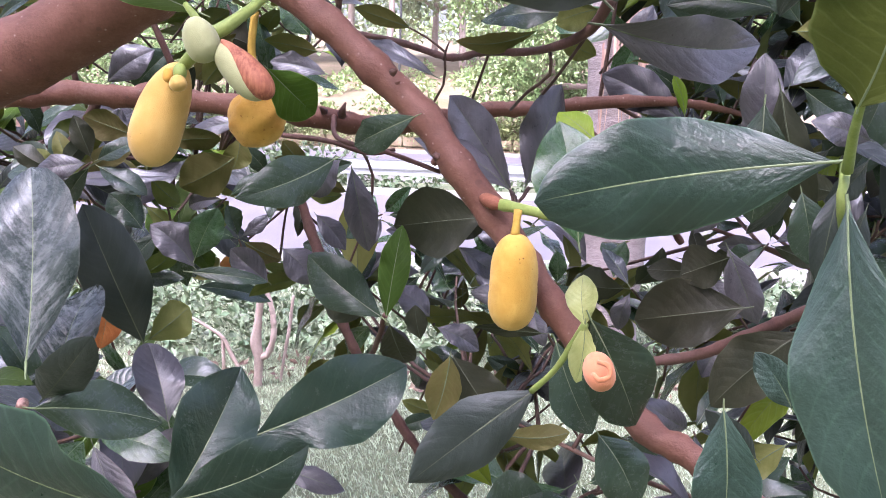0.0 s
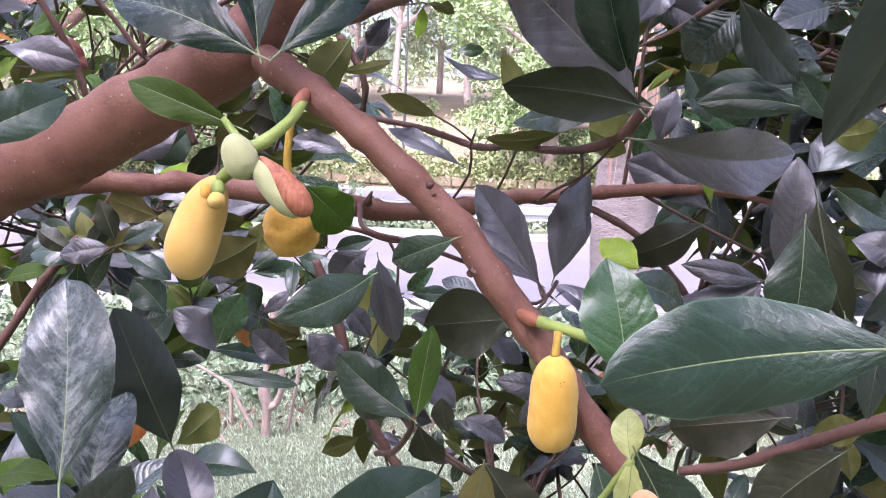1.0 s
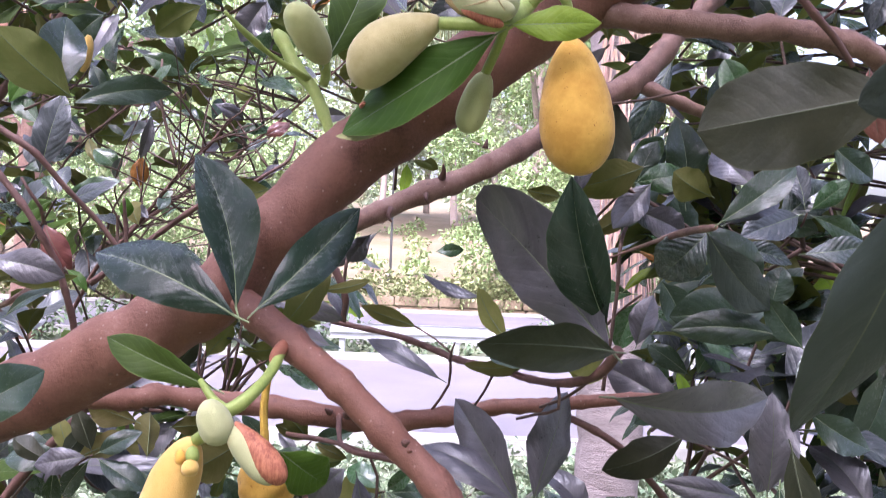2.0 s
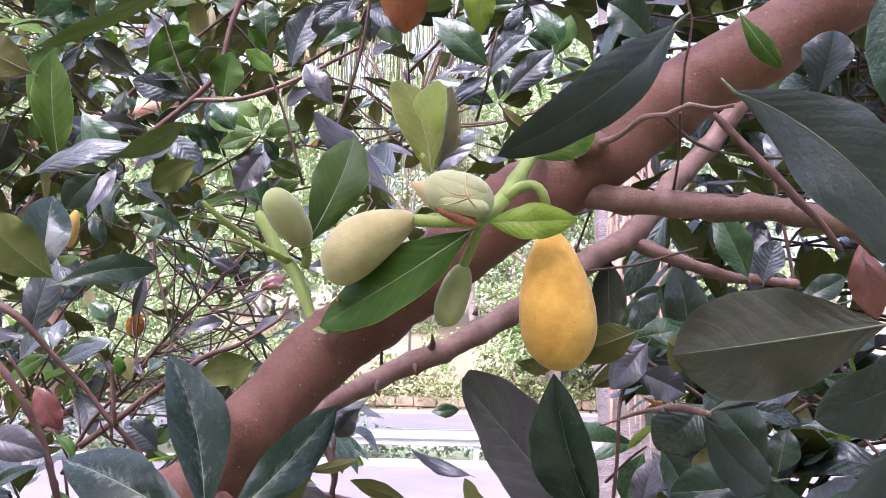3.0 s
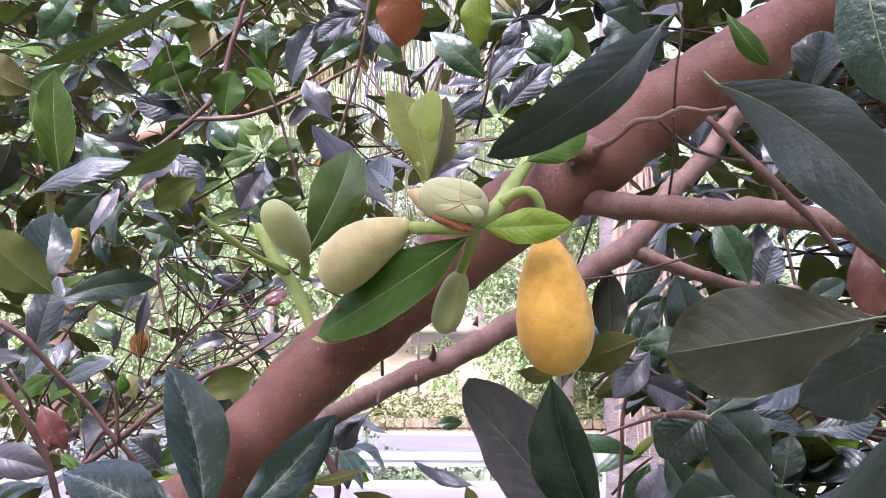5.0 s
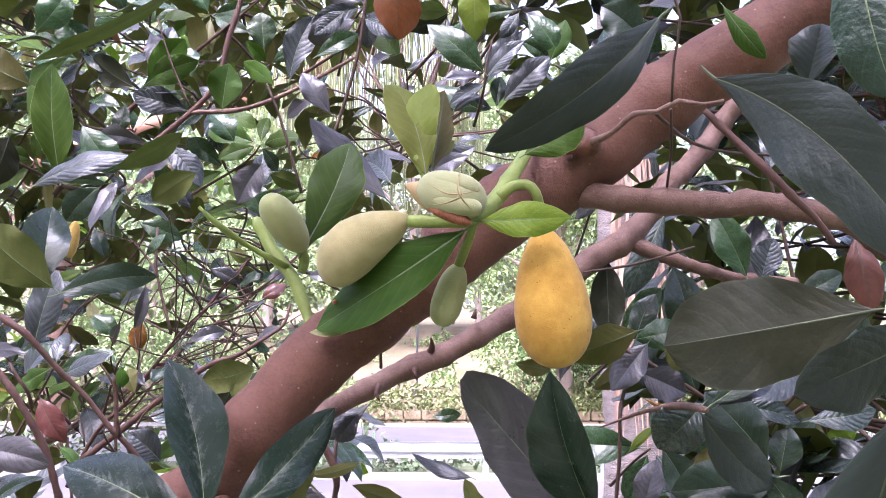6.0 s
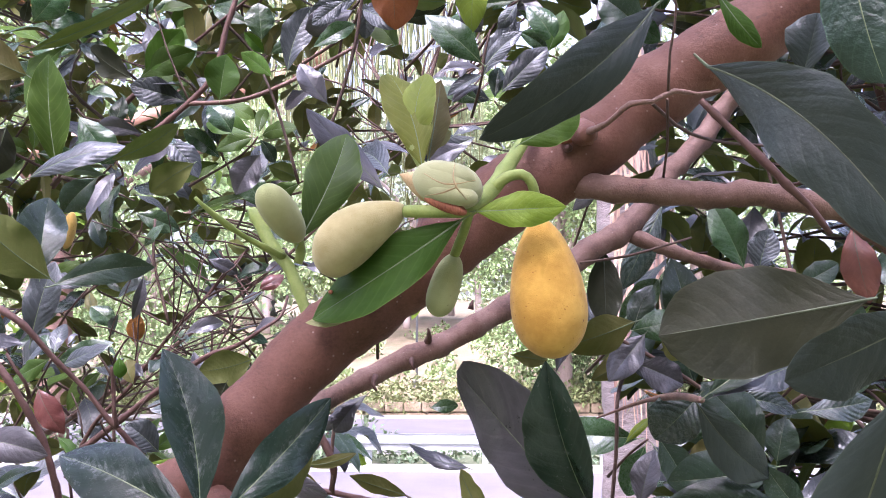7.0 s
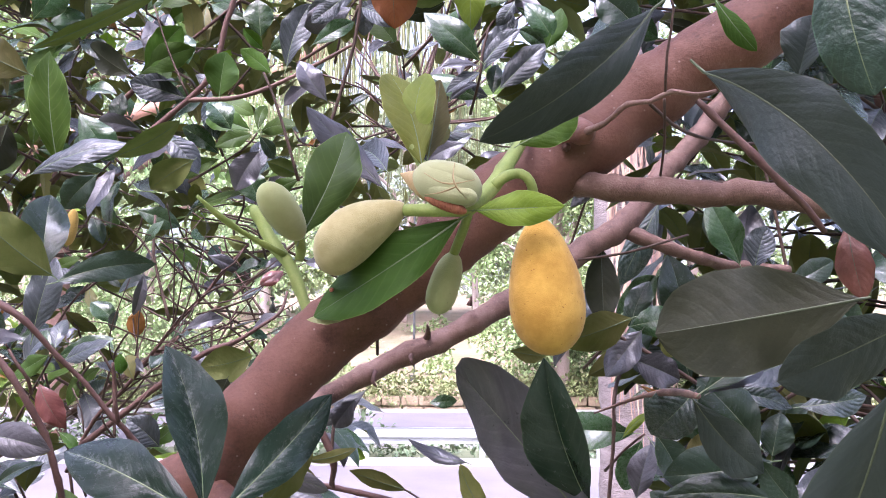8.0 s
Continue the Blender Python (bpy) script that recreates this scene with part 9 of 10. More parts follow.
leaf(tree, (0.573, 1.52, 1.092), (0.568, 1.55, 1.018), 0.033, (0.06, 0.93, 0.37), "dark", -0.08, 18)
leaf(tree, (0.287, 1.76, 0.961), (0.344, 1.72, 0.922), 0.047, (-0.04, -0.73, 0.68), "dusk", 0.03, 12)
leaf(tree, (0.264, 1.76, 0.972), (0.169, 1.77, 1), 0.064, (0.09, -0.79, 0.6), "silver", 0.1, 8)
leaf(tree, (0.287, 1.76, 0.973), (0.365, 1.8, 0.996), 0.044, (0.17, -0.71, 0.68), "dusk", 0.06, 10)
leaf(tree, (0.43, 1.41, 1.008), (0.47, 1.45, 1.059), 0.029, (-0.09, -0.75, 0.66), "dark", 0.09, 14)
leaf(tree, (0.428, 1.41, 0.993), (0.439, 1.4, 0.946), 0.024, (0.05, -0.97, 0.22), "silver", 0.07, 13)
leaf(tree, (0.416, 1.41, 1.004), (0.334, 1.35, 1.062), 0.044, (0.6, -0.8, 0.01), "dusk", 0.11, 17)
leaf(tree, (0.436, 1.41, 1), (0.494, 1.37, 1.016), 0.030, (-0.57, -0.59, 0.58), "silver", 0.08, 21)
leaf(tree, (0.42, 1.41, 0.994), (0.371, 1.39, 0.961), 0.029, (-0.32, -0.52, 0.79), "silver", 0.08, 11)
leaf(tree, (0.72, 1.64, 0.981), (0.801, 1.62, 0.978), 0.057, (0.24, 0.96, 0.12), "dark", -0.05, 8)
leaf(tree, (0.702, 1.64, 0.973), (0.674, 1.67, 0.9), 0.029, (0.39, 0.89, 0.22), "shade", -0.04, 23)
leaf(tree, (0.705, 1.64, 0.991), (0.7, 1.67, 1.056), 0.040, (0.51, 0.8, -0.33), "dark", -0.06, 15)
leaf(tree, (0.716, 1.64, 0.978), (0.785, 1.65, 0.944), 0.043, (0.34, -0.83, 0.45), "silver", 0.08, 14)
leaf(tree, (-0.518, 1.44, 1.351), (-0.49, 1.48, 1.402), 0.034, (-0.72, 0.68, -0.14), "shade", -0.11, 10)
leaf(tree, (-0.525, 1.44, 1.336), (-0.54, 1.48, 1.267), 0.027, (0.42, -0.74, -0.52), "dark", 0.03, 13)
leaf(tree, (-0.532, 1.44, 1.349), (-0.588, 1.44, 1.379), 0.031, (0.01, 1, 0.01), "shade", -0.03, 23)
leaf(tree, (-0.41, 1.5, 1.347), (-0.417, 1.54, 1.409), 0.046, (-0.82, 0.44, -0.38), "dark", -0.04, 21)
leaf(tree, (-0.404, 1.5, 1.334), (-0.37, 1.54, 1.292), 0.036, (-0.51, 0.79, 0.34), "dark", -0.05, 15)
leaf(tree, (-0.423, 1.5, 1.339), (-0.524, 1.53, 1.34), 0.049, (-0.23, -0.81, 0.54), "silver", 0.05, 22)
leaf(tree, (-0.507, 1.47, 1.179), (-0.557, 1.52, 1.233), 0.037, (0.23, 0.81, -0.53), "dark", -0.07, 18)
leaf(tree, (-0.496, 1.47, 1.165), (-0.451, 1.5, 1.122), 0.041, (0.74, -0.56, 0.38), "dark", 0.05, 15)
leaf(tree, (-0.512, 1.47, 1.169), (-0.56, 1.43, 1.164), 0.029, (-0.63, 0.77, -0.09), "dark", -0.07, 13)
leaf(tree, (-0.498, 1.47, 1.176), (-0.472, 1.49, 1.217), 0.026, (-0.58, 0.81, -0.03), "shade", -0.05, 18)
leaf(tree, (-0.506, 1.47, 1.162), (-0.523, 1.46, 1.107), 0.028, (-0.12, -0.97, 0.21), "dark", 0.1, 10)
leaf(tree, (-0.424, 1.51, 1.185), (-0.347, 1.45, 1.244), 0.037, (0.01, 0.71, 0.7), "dark", -0.06, 14)
leaf(tree, (-0.433, 1.51, 1.169), (-0.42, 1.48, 1.116), 0.031, (-0.2, 0.83, -0.52), "shade", -0.08, 13)
leaf(tree, (-0.438, 1.51, 1.183), (-0.452, 1.45, 1.238), 0.026, (0.87, -0.42, -0.24), "dark", 0.11, 20)
leaf(tree, (-0.424, 1.51, 1.178), (-0.353, 1.49, 1.184), 0.029, (-0.28, -0.9, 0.34), "dark", 0.03, 17)
leaf(tree, (-0.691, 1.72, 1.02), (-0.627, 1.75, 1.012), 0.043, (-0.43, 0.89, -0.13), "dark", -0.07, 11)
leaf(tree, (-0.713, 1.72, 1.016), (-0.789, 1.7, 0.995), 0.046, (-0.31, 0.93, 0.22), "dark", -0.12, 19)
leaf(tree, (-0.697, 1.72, 1.031), (-0.682, 1.75, 1.1), 0.053, (-0.87, 0.49, -0.02), "dark", -0.1, 11)
leaf(tree, (-0.698, 1.72, 1.013), (-0.658, 1.7, 0.96), 0.034, (0.57, -0.53, 0.63), "silver", 0.08, 14)
leaf(tree, (-0.712, 1.72, 1.024), (-0.792, 1.73, 1.042), 0.043, (0.11, -0.56, 0.82), "silver", 0.11, 19)
leaf(tree, (-0.358, 1.75, 1.281), (-0.433, 1.8, 1.26), 0.029, (-0.55, -0.83, -0.02), "dusk", 0.1, 22)
leaf(tree, (-0.343, 1.75, 1.289), (-0.289, 1.76, 1.33), 0.027, (0.02, -0.98, 0.21), "dark", 0.07, 9)
leaf(tree, (-0.352, 1.75, 1.276), (-0.377, 1.78, 1.217), 0.027, (-0.53, 0.64, 0.55), "dark", -0.03, 10)
leaf(tree, (-0.356, 1.75, 1.29), (-0.391, 1.71, 1.335), 0.029, (-0.1, 0.78, 0.62), "dark", -0.05, 20)
leaf(tree, (-0.338, 1.75, 1.285), (-0.254, 1.8, 1.293), 0.040, (0.41, -0.77, 0.49), "green", 0.08, 14)
leaf(tree, (-0.258, 1.71, 1.315), (-0.251, 1.65, 1.26), 0.026, (-0.21, -0.67, 0.71), "dark", 0.08, 17)
leaf(tree, (-0.266, 1.71, 1.331), (-0.306, 1.67, 1.387), 0.031, (0.62, -0.78, -0.11), "dark", 0.11, 13)
leaf(tree, (-0.25, 1.71, 1.321), (-0.179, 1.67, 1.306), 0.036, (-0.41, -0.85, 0.34), "dark", 0.07, 10)
leaf(tree, (-0.219, 1.76, 1.289), (-0.215, 1.72, 1.224), 0.032, (-0.66, 0.62, -0.42), "shade", -0.1, 15)
leaf(tree, (-0.223, 1.76, 1.304), (-0.264, 1.78, 1.341), 0.021, (-0.01, -0.88, 0.47), "dusk", 0.07, 21)
leaf(tree, (-0.209, 1.76, 1.299), (-0.145, 1.79, 1.292), 0.032, (-0.41, 0.9, 0.11), "dark", -0.12, 16)
leaf(tree, (-0.225, 1.76, 1.295), (-0.288, 1.8, 1.263), 0.027, (0.39, 0.87, 0.31), "dark", -0.06, 20)
leaf(tree, (-0.304, 1.69, 1.215), (-0.243, 1.72, 1.18), 0.036, (-0.37, 0.92, 0.13), "dark", -0.07, 23)
leaf(tree, (-0.321, 1.69, 1.221), (-0.376, 1.67, 1.239), 0.028, (0.43, -0.76, 0.49), "dark", 0.1, 9)
leaf(tree, (-0.306, 1.69, 1.225), (-0.26, 1.69, 1.265), 0.028, (-0.18, -0.96, 0.21), "dusk", 0.05, 10)
leaf(tree, (-0.313, 1.69, 1.211), (-0.319, 1.71, 1.153), 0.029, (-0.14, -0.94, -0.31), "green", 0.1, 8)
leaf(tree, (-0.315, 1.69, 1.226), (-0.33, 1.67, 1.28), 0.032, (0.8, -0.6, -0), "dark", 0.05, 23)
leaf(tree, (0.411, 1.34, 1.244), (0.438, 1.31, 1.208), 0.026, (-0.27, -0.83, 0.49), "dusk", 0.09, 20)
leaf(tree, (0.397, 1.34, 1.25), (0.336, 1.38, 1.243), 0.032, (0.54, 0.84, 0.08), "shade", -0.12, 9)
leaf(tree, (0.411, 1.34, 1.254), (0.446, 1.33, 1.286), 0.031, (0.03, 0.96, 0.27), "shade", -0.09, 15)
leaf(tree, (0.403, 1.34, 1.242), (0.373, 1.3, 1.196), 0.024, (-0.26, -0.64, 0.72), "dark", 0.05, 19)
leaf(tree, (0.403, 1.34, 1.257), (0.389, 1.36, 1.306), 0.025, (0.49, 0.85, -0.21), "shade", -0.05, 22)
leaf(tree, (0.474, 1.31, 1.291), (0.421, 1.3, 1.258), 0.030, (-0.13, -0.87, 0.48), "dark", 0.06, 16)
leaf(tree, (0.482, 1.31, 1.303), (0.478, 1.28, 1.36), 0.025, (-0.56, -0.71, -0.42), "dark", 0.04, 16)
leaf(tree, (0.487, 1.31, 1.292), (0.546, 1.33, 1.265), 0.026, (-0.23, 0.95, 0.21), "shade", -0.12, 19)
leaf(tree, (0.472, 1.31, 1.294), (0.413, 1.31, 1.29), 0.025, (-0.01, -0.98, 0.2), "dusk", 0.03, 16)
leaf(tree, (0.49, 1.31, 1.298), (0.557, 1.31, 1.321), 0.034, (-0.21, -0.77, 0.6), "dusk", 0.09, 10)
leaf(tree, (0.4, 1.41, 1.205), (0.337, 1.39, 1.246), 0.029, (0.42, -0.88, 0.22), "dusk", 0.07, 15)
leaf(tree, (0.419, 1.41, 1.198), (0.486, 1.37, 1.193), 0.044, (-0.47, -0.82, 0.32), "dusk", 0.06, 8)
leaf(tree, (0.401, 1.41, 1.195), (0.346, 1.41, 1.16), 0.026, (0.09, 0.99, -0.14), "shade", -0.07, 16)
leaf(tree, (0.058, 1.84, 0.953), (0.105, 1.83, 0.985), 0.029, (0.15, 0.98, 0.09), "dark", -0.05, 13)
leaf(tree, (0.05, 1.84, 0.94), (0.033, 1.85, 0.877), 0.025, (-0.15, -0.98, -0.11), "dark", 0.1, 13)
leaf(tree, (0.048, 1.84, 0.955), (0.019, 1.81, 1.004), 0.027, (-0.18, 0.88, 0.43), "dark", -0.03, 11)
leaf(tree, (0.061, 1.84, 0.946), (0.124, 1.85, 0.928), 0.035, (-0.12, 0.99, 0.11), "shade", -0.04, 21)
leaf(tree, (0.045, 1.84, 0.945), (-0.006, 1.84, 0.922), 0.030, (-0.26, -0.77, 0.58), "dusk", 0.03, 13)
leaf(tree, (0.211, 1.68, 0.994), (0.264, 1.66, 0.995), 0.038, (-0.23, -0.56, 0.8), "dusk", 0.1, 8)
leaf(tree, (0.197, 1.68, 0.99), (0.145, 1.7, 0.945), 0.032, (-0.44, -0.89, 0.12), "dark", 0.11, 16)
leaf(tree, (0.206, 1.68, 1.001), (0.231, 1.7, 1.038), 0.029, (-0.46, -0.61, 0.64), "dusk", 0.06, 9)
leaf(tree, (0.208, 1.68, 0.99), (0.243, 1.68, 0.954), 0.033, (0.5, -0.72, 0.48), "dusk", 0.12, 20)
leaf(tree, (0.195, 1.68, 1), (0.129, 1.64, 1.039), 0.034, (0.59, -0.78, 0.2), "dark", 0.12, 12)
leaf(tree, (0.039, 1.75, 0.896), (-0.024, 1.74, 0.876), 0.031, (0.04, -0.94, 0.34), "dark", 0.1, 17)
leaf(tree, (0.055, 1.75, 0.906), (0.111, 1.79, 0.939), 0.033, (-0.44, 0.85, -0.28), "dark", -0.03, 18)
leaf(tree, (0.05, 1.75, 0.891), (0.058, 1.71, 0.85), 0.026, (0.53, 0.66, -0.54), "dark", -0.1, 15)
leaf(tree, (0.04, 1.75, 0.902), (-0.022, 1.74, 0.924), 0.031, (-0.16, 0.99, 0), "dark", -0.09, 17)
leaf(tree, (0.156, 1.95, 2.452), (0.141, 1.92, 2.378), 0.029, (-0.2, -0.89, 0.4), "silver", 0.03, 17)
leaf(tree, (0.154, 1.95, 2.469), (0.12, 1.99, 2.544), 0.036, (0.74, 0.68, -0.03), "dark", -0.04, 8)
leaf(tree, (0.168, 1.95, 2.457), (0.238, 1.99, 2.439), 0.030, (0.43, -0.86, -0.27), "green", 0.09, 20)
leaf(tree, (0.149, 1.95, 2.457), (0.079, 1.94, 2.425), 0.034, (-0.33, 0.82, 0.46), "dark", -0.05, 9)
leaf(tree, (0.16, 1.95, 2.471), (0.168, 1.98, 2.558), 0.029, (-0.03, -0.94, 0.33), "dusk", 0.1, 8)
leaf(tree, (0.227, 1.96, 2.495), (0.194, 1.94, 2.535), 0.030, (0.05, -0.91, -0.41), "veined", 0.11, 8)
leaf(tree, (0.242, 1.96, 2.484), (0.324, 2, 2.473), 0.053, (-0.11, 0.47, 0.87), "dark", -0.11, 19)
leaf(tree, (0.22, 1.96, 2.484), (0.136, 2, 2.473), 0.039, (-0.39, -0.89, -0.24), "dusk", 0.12, 14)
leaf(tree, (0.237, 1.96, 2.496), (0.273, 1.94, 2.55), 0.038, (-0.22, -0.95, -0.21), "veined", 0.12, 10)
leaf(tree, (0.352, 1.8, 2.381), (0.441, 1.81, 2.388), 0.040, (0.1, -0.98, 0.16), "dusk", 0.11, 8)
leaf(tree, (0.334, 1.8, 2.373), (0.284, 1.74, 2.295), 0.033, (-0.12, -0.75, 0.65), "dusk", 0.05, 17)
leaf(tree, (0.334, 1.8, 2.389), (0.298, 1.8, 2.446), 0.042, (0.13, -0.99, 0.09), "silver", 0.03, 23)
leaf(tree, (0.35, 1.8, 2.376), (0.423, 1.79, 2.334), 0.047, (-0.09, -0.99, 0.08), "green", 0.05, 16)
leaf(tree, (0.393, 1.73, 2.401), (0.459, 1.73, 2.427), 0.031, (-0.14, 0.93, 0.34), "dark", -0.06, 13)
leaf(tree, (0.382, 1.73, 2.389), (0.376, 1.76, 2.343), 0.031, (-0.69, -0.64, -0.33), "green", 0.05, 10)
leaf(tree, (0.379, 1.73, 2.403), (0.344, 1.73, 2.445), 0.028, (0.05, -1, 0.04), "veined", 0.05, 8)

# twigs beside the limb and boughs low on the other side
tube("twig", [(0.316, 1.03, 2.006, 0.0031), (0.338, 1.03, 1.983, 0.0037), (0.367, 1.02, 1.948, 0.0044), (0.395, 1.02, 1.918, 0.0042), (0.417, 1.03, 1.9, 0.0037), (0.442, 1.04, 1.871, 0.0029)], TWIG_RED, tree, 8, 0.015, 0.2)
tube("twig", [(0.334, 1.25, 1.964, 0.0021), (0.397, 1.25, 1.961, 0.0024), (0.446, 1.24, 1.956, 0.0021), (0.47, 1.2, 1.953, 0.0016)], TWIG, tree, 6, 0.03, 0.07)
tube("twig", [(0.225, 1.35, 1.876, 0.0015), (0.289, 1.35, 1.885, 0.0019), (0.379, 1.38, 1.913, 0.0015)], TWIG, tree, 6, 0.03, 0.07)
tube("twig", [(0.457, 1.1, 1.954, 0.0015), (0.428, 1.09, 1.931, 0.0018)], TWIG_RED, tree, 6, 0.03, 0.07)
tube("branch", [(-0.67, 1.5, 1.844, 0.0057), (-0.642, 1.5, 1.827, 0.0054), (-0.599, 1.5, 1.799, 0.0052), (-0.56, 1.52, 1.751, 0.0041), (-0.519, 1.54, 1.705, 0.0038), (-0.484, 1.55, 1.659, 0.0041), (-0.459, 1.56, 1.631, 0.0045), (-0.432, 1.58, 1.587, 0.0048), (-0.402, 1.6, 1.511, 0.0055)], TWIG_RED, tree, 8, 0.015, 0.2)
tube("stub", [(-0.464, 1.54, 1.645, 0.0039), (-0.466, 1.53, 1.673, 0.003), (-0.468, 1.53, 1.698, 0.0034), (-0.469, 1.52, 1.737, 0.0026)], TWIG_RED, tree, 8, 0.006, 0.12)
tube("branch", [(-0.639, 1.45, 1.774, 0.0044), (-0.611, 1.45, 1.741, 0.005), (-0.582, 1.45, 1.703, 0.0052), (-0.555, 1.46, 1.655, 0.0055), (-0.537, 1.47, 1.608, 0.0053), (-0.523, 1.48, 1.547, 0.0051), (-0.516, 1.5, 1.476, 0.0052)], TWIG_RED, tree, 8, 0.015, 0.2)
tube("twig", [(-0.582, 1.42, 1.756, 0.002), (-0.569, 1.42, 1.735, 0.0024), (-0.557, 1.43, 1.714, 0.0028), (-0.56, 1.45, 1.692, 0.0032)], TWIG_RED, tree, 6, 0.015, 0.2)
bough_path = [(-0.699, 1.9, 1.527, 0.0041), (-0.652, 1.88, 1.607, 0.0036), (-0.623, 1.86, 1.641, 0.0036), (-0.576, 1.85, 1.685, 0.0039), (-0.529, 1.84, 1.741, 0.0035), (-0.478, 1.83, 1.802, 0.0031), (-0.435, 1.83, 1.846, 0.0029), (-0.391, 1.83, 1.899, 0.0029), (-0.343, 1.84, 1.958, 0.0022)]
tube("branch", bough_path, TWIG_RED, tree, 8, 0.015, 0.2)
tube("branch", [(-0.585, 1.7, 1.598, 0.0058), (-0.517, 1.7, 1.65, 0.0055), (-0.473, 1.7, 1.686, 0.0052), (-0.376, 1.68, 1.751, 0.0045), (-0.321, 1.68, 1.772, 0.0039), (-0.281, 1.68, 1.797, 0.0032), (-0.25, 1.7, 1.823, 0.0027), (-0.243, 1.72, 1.859, 0.002)], TWIG_RED, tree, 8, 0.015, 0.2)
tube("twig", [(-0.492, 1.75, 2, 0.0024), (-0.489, 1.74, 1.928, 0.0029), (-0.468, 1.73, 1.86, 0.0029), (-0.45, 1.72, 1.81, 0.0034)], TWIG, tree, 6, 0.03, 0.07)
tube("twig", [(-0.623, 1.9, 2.022, 0.0016), (-0.574, 1.9, 1.977, 0.0022), (-0.546, 1.88, 1.947, 0.0022), (-0.489, 1.75, 1.912, 0.002)], TWIG, tree, 6, 0.03, 0.07)
tube("twig", [(-0.482, 1.75, 1.953, 0.0015), (-0.46, 1.76, 1.933, 0.002), (-0.436, 1.78, 1.894, 0.002), (-0.42, 1.8, 1.854, 0.0021)], TWIG, tree, 6, 0.03, 0.07)
tube("twig", [(-0.552, 1.78, 1.858, 0.0015), (-0.506, 1.76, 1.832, 0.002), (-0.45, 1.72, 1.808, 0.0019)], TWIG, tree, 6, 0.03, 0.07)
tube("twig", [(-0.483, 1.9, 1.927, 0.0016), (-0.508, 1.88, 1.881, 0.0016), (-0.481, 1.86, 1.839, 0.0016)], TWIG, tree, 6, 0.03, 0.07)
tube("twig", [(-0.375, 1.9, 1.844, 0.0022), (-0.407, 1.9, 1.784, 0.0022), (-0.422, 1.88, 1.741, 0.0022)], TWIG, tree, 6, 0.03, 0.07)
tube("twig", [(-0.473, 1.95, 1.83, 0.0016), (-0.416, 1.95, 1.844, 0.0022), (-0.355, 1.93, 1.863, 0.0016)], TWIG, tree, 6, 0.03, 0.07)
tube("twig", [(-0.431, 1.95, 1.966, 0.0022), (-0.384, 1.95, 1.898, 0.0022), (-0.325, 1.9, 1.828, 0.0027)], TWIG, tree, 6, 0.03, 0.07)
tube("twig", [(-0.536, 1.95, 2.018, 0.0016), (-0.484, 1.95, 1.989, 0.0016), (-0.436, 1.93, 1.93, 0.0016)], TWIG, tree, 6, 0.03, 0.07)
tube("twig", [(-0.625, 1.8, 1.782, 0.0015), (-0.592, 1.8, 1.741, 0.0021), (-0.571, 1.82, 1.689, 0.0026)], TWIG, tree, 6, 0.03, 0.07)
tube("twig", [(-0.63, 1.75, 1.691, 0.0015), (-0.612, 1.75, 1.652, 0.0015), (-0.606, 1.75, 1.613, 0.0015)], TWIG, tree, 6, 0.03, 0.07)
tube("spot", [(-0.053, 1.015, 1.812, 0.0022), (-0.061, 1.06, 1.815, 0.0026)], BUD_RED, tree, 8, 0.01, 0.2, "brown spot on the fresh leaf")
tube("knot", [(-0.183, 1.1, 1.695, 0.0056), (-0.174, 1.065, 1.697, 0.0044), (-0.172, 1.061, 1.697, 0.0018)], TWIG_RED, tree, 9, 0.006, 0.25)
tube("knot", [(-0.124, 1.105, 1.692, 0.0056), (-0.118, 1.078, 1.693, 0.0044), (-0.117, 1.074, 1.693, 0.0018)], TWIG_RED, tree, 9, 0.006, 0.25)
tube("knot", [(0.097, 1.13, 1.937, 0.0056), (0.097, 1.098, 1.931, 0.0044), (0.097, 1.094, 1.931, 0.0018)], TWIG_RED, tree, 9, 0.006, 0.25)
tube("knot", [(0.191, 1.12, 1.978, 0.0056), (0.187, 1.079, 1.969, 0.0044), (0.187, 1.075, 1.968, 0.0018)], TWIG_RED, tree, 9, 0.006, 0.25)
# leaves of the open patch and round the gap higher up
leaf(tree, (-0.545, 1.8, 2.017), (-0.469, 1.82, 1.991), 0.041, (0.05, -0.97, 0.2), "green", 0.05, 14)
leaf(tree, (-0.491, 1.7, 1.892), (-0.506, 1.7, 1.817), 0.021, (0.5, -0.85, 0.1), "dusk", 0.06, 26)
leaf(tree, (-0.429, 1.78, 1.899), (-0.47, 1.8, 1.919), 0.024, (-0.1, -0.7, 0.7), "dark", 0.1, 20)
leaf(tree, (-0.408, 1.8, 1.932), (-0.357, 1.82, 1.908), 0.027, (0.2, -0.9, 0.3), "dusk", 0.08, 18)
leaf(tree, (-0.405, 1.86, 1.842), (-0.381, 1.88, 1.87), 0.025, (0.1, 0.85, 0.5), "dark", -0.06, 14)
leaf(tree, (-0.355, 1.84, 1.852), (-0.317, 1.86, 1.877), 0.027, (-0.1, -0.7, 0.7), "silver", 0.06, 18)
leaf(tree, (-0.312, 1.8, 1.877), (-0.272, 1.82, 1.906), 0.031, (0.1, -0.95, 0.25), "red", 0.05, 16)
leaf(tree, (-0.437, 1.76, 1.793), (-0.372, 1.78, 1.82), 0.028, (-0.1, -0.85, 0.5), "dusk", 0.06, 16)
leaf(tree, (-0.341, 1.84, 1.953), (-0.39, 1.86, 1.971), 0.027, (0.1, 0.85, 0.5), "dark", -0.06, 14)
leaf(tree, (-0.626, 1.7, 1.739), (-0.539, 1.68, 1.772), 0.038, (-0.1, -0.9, 0.4), "silver", 0.07, 14)
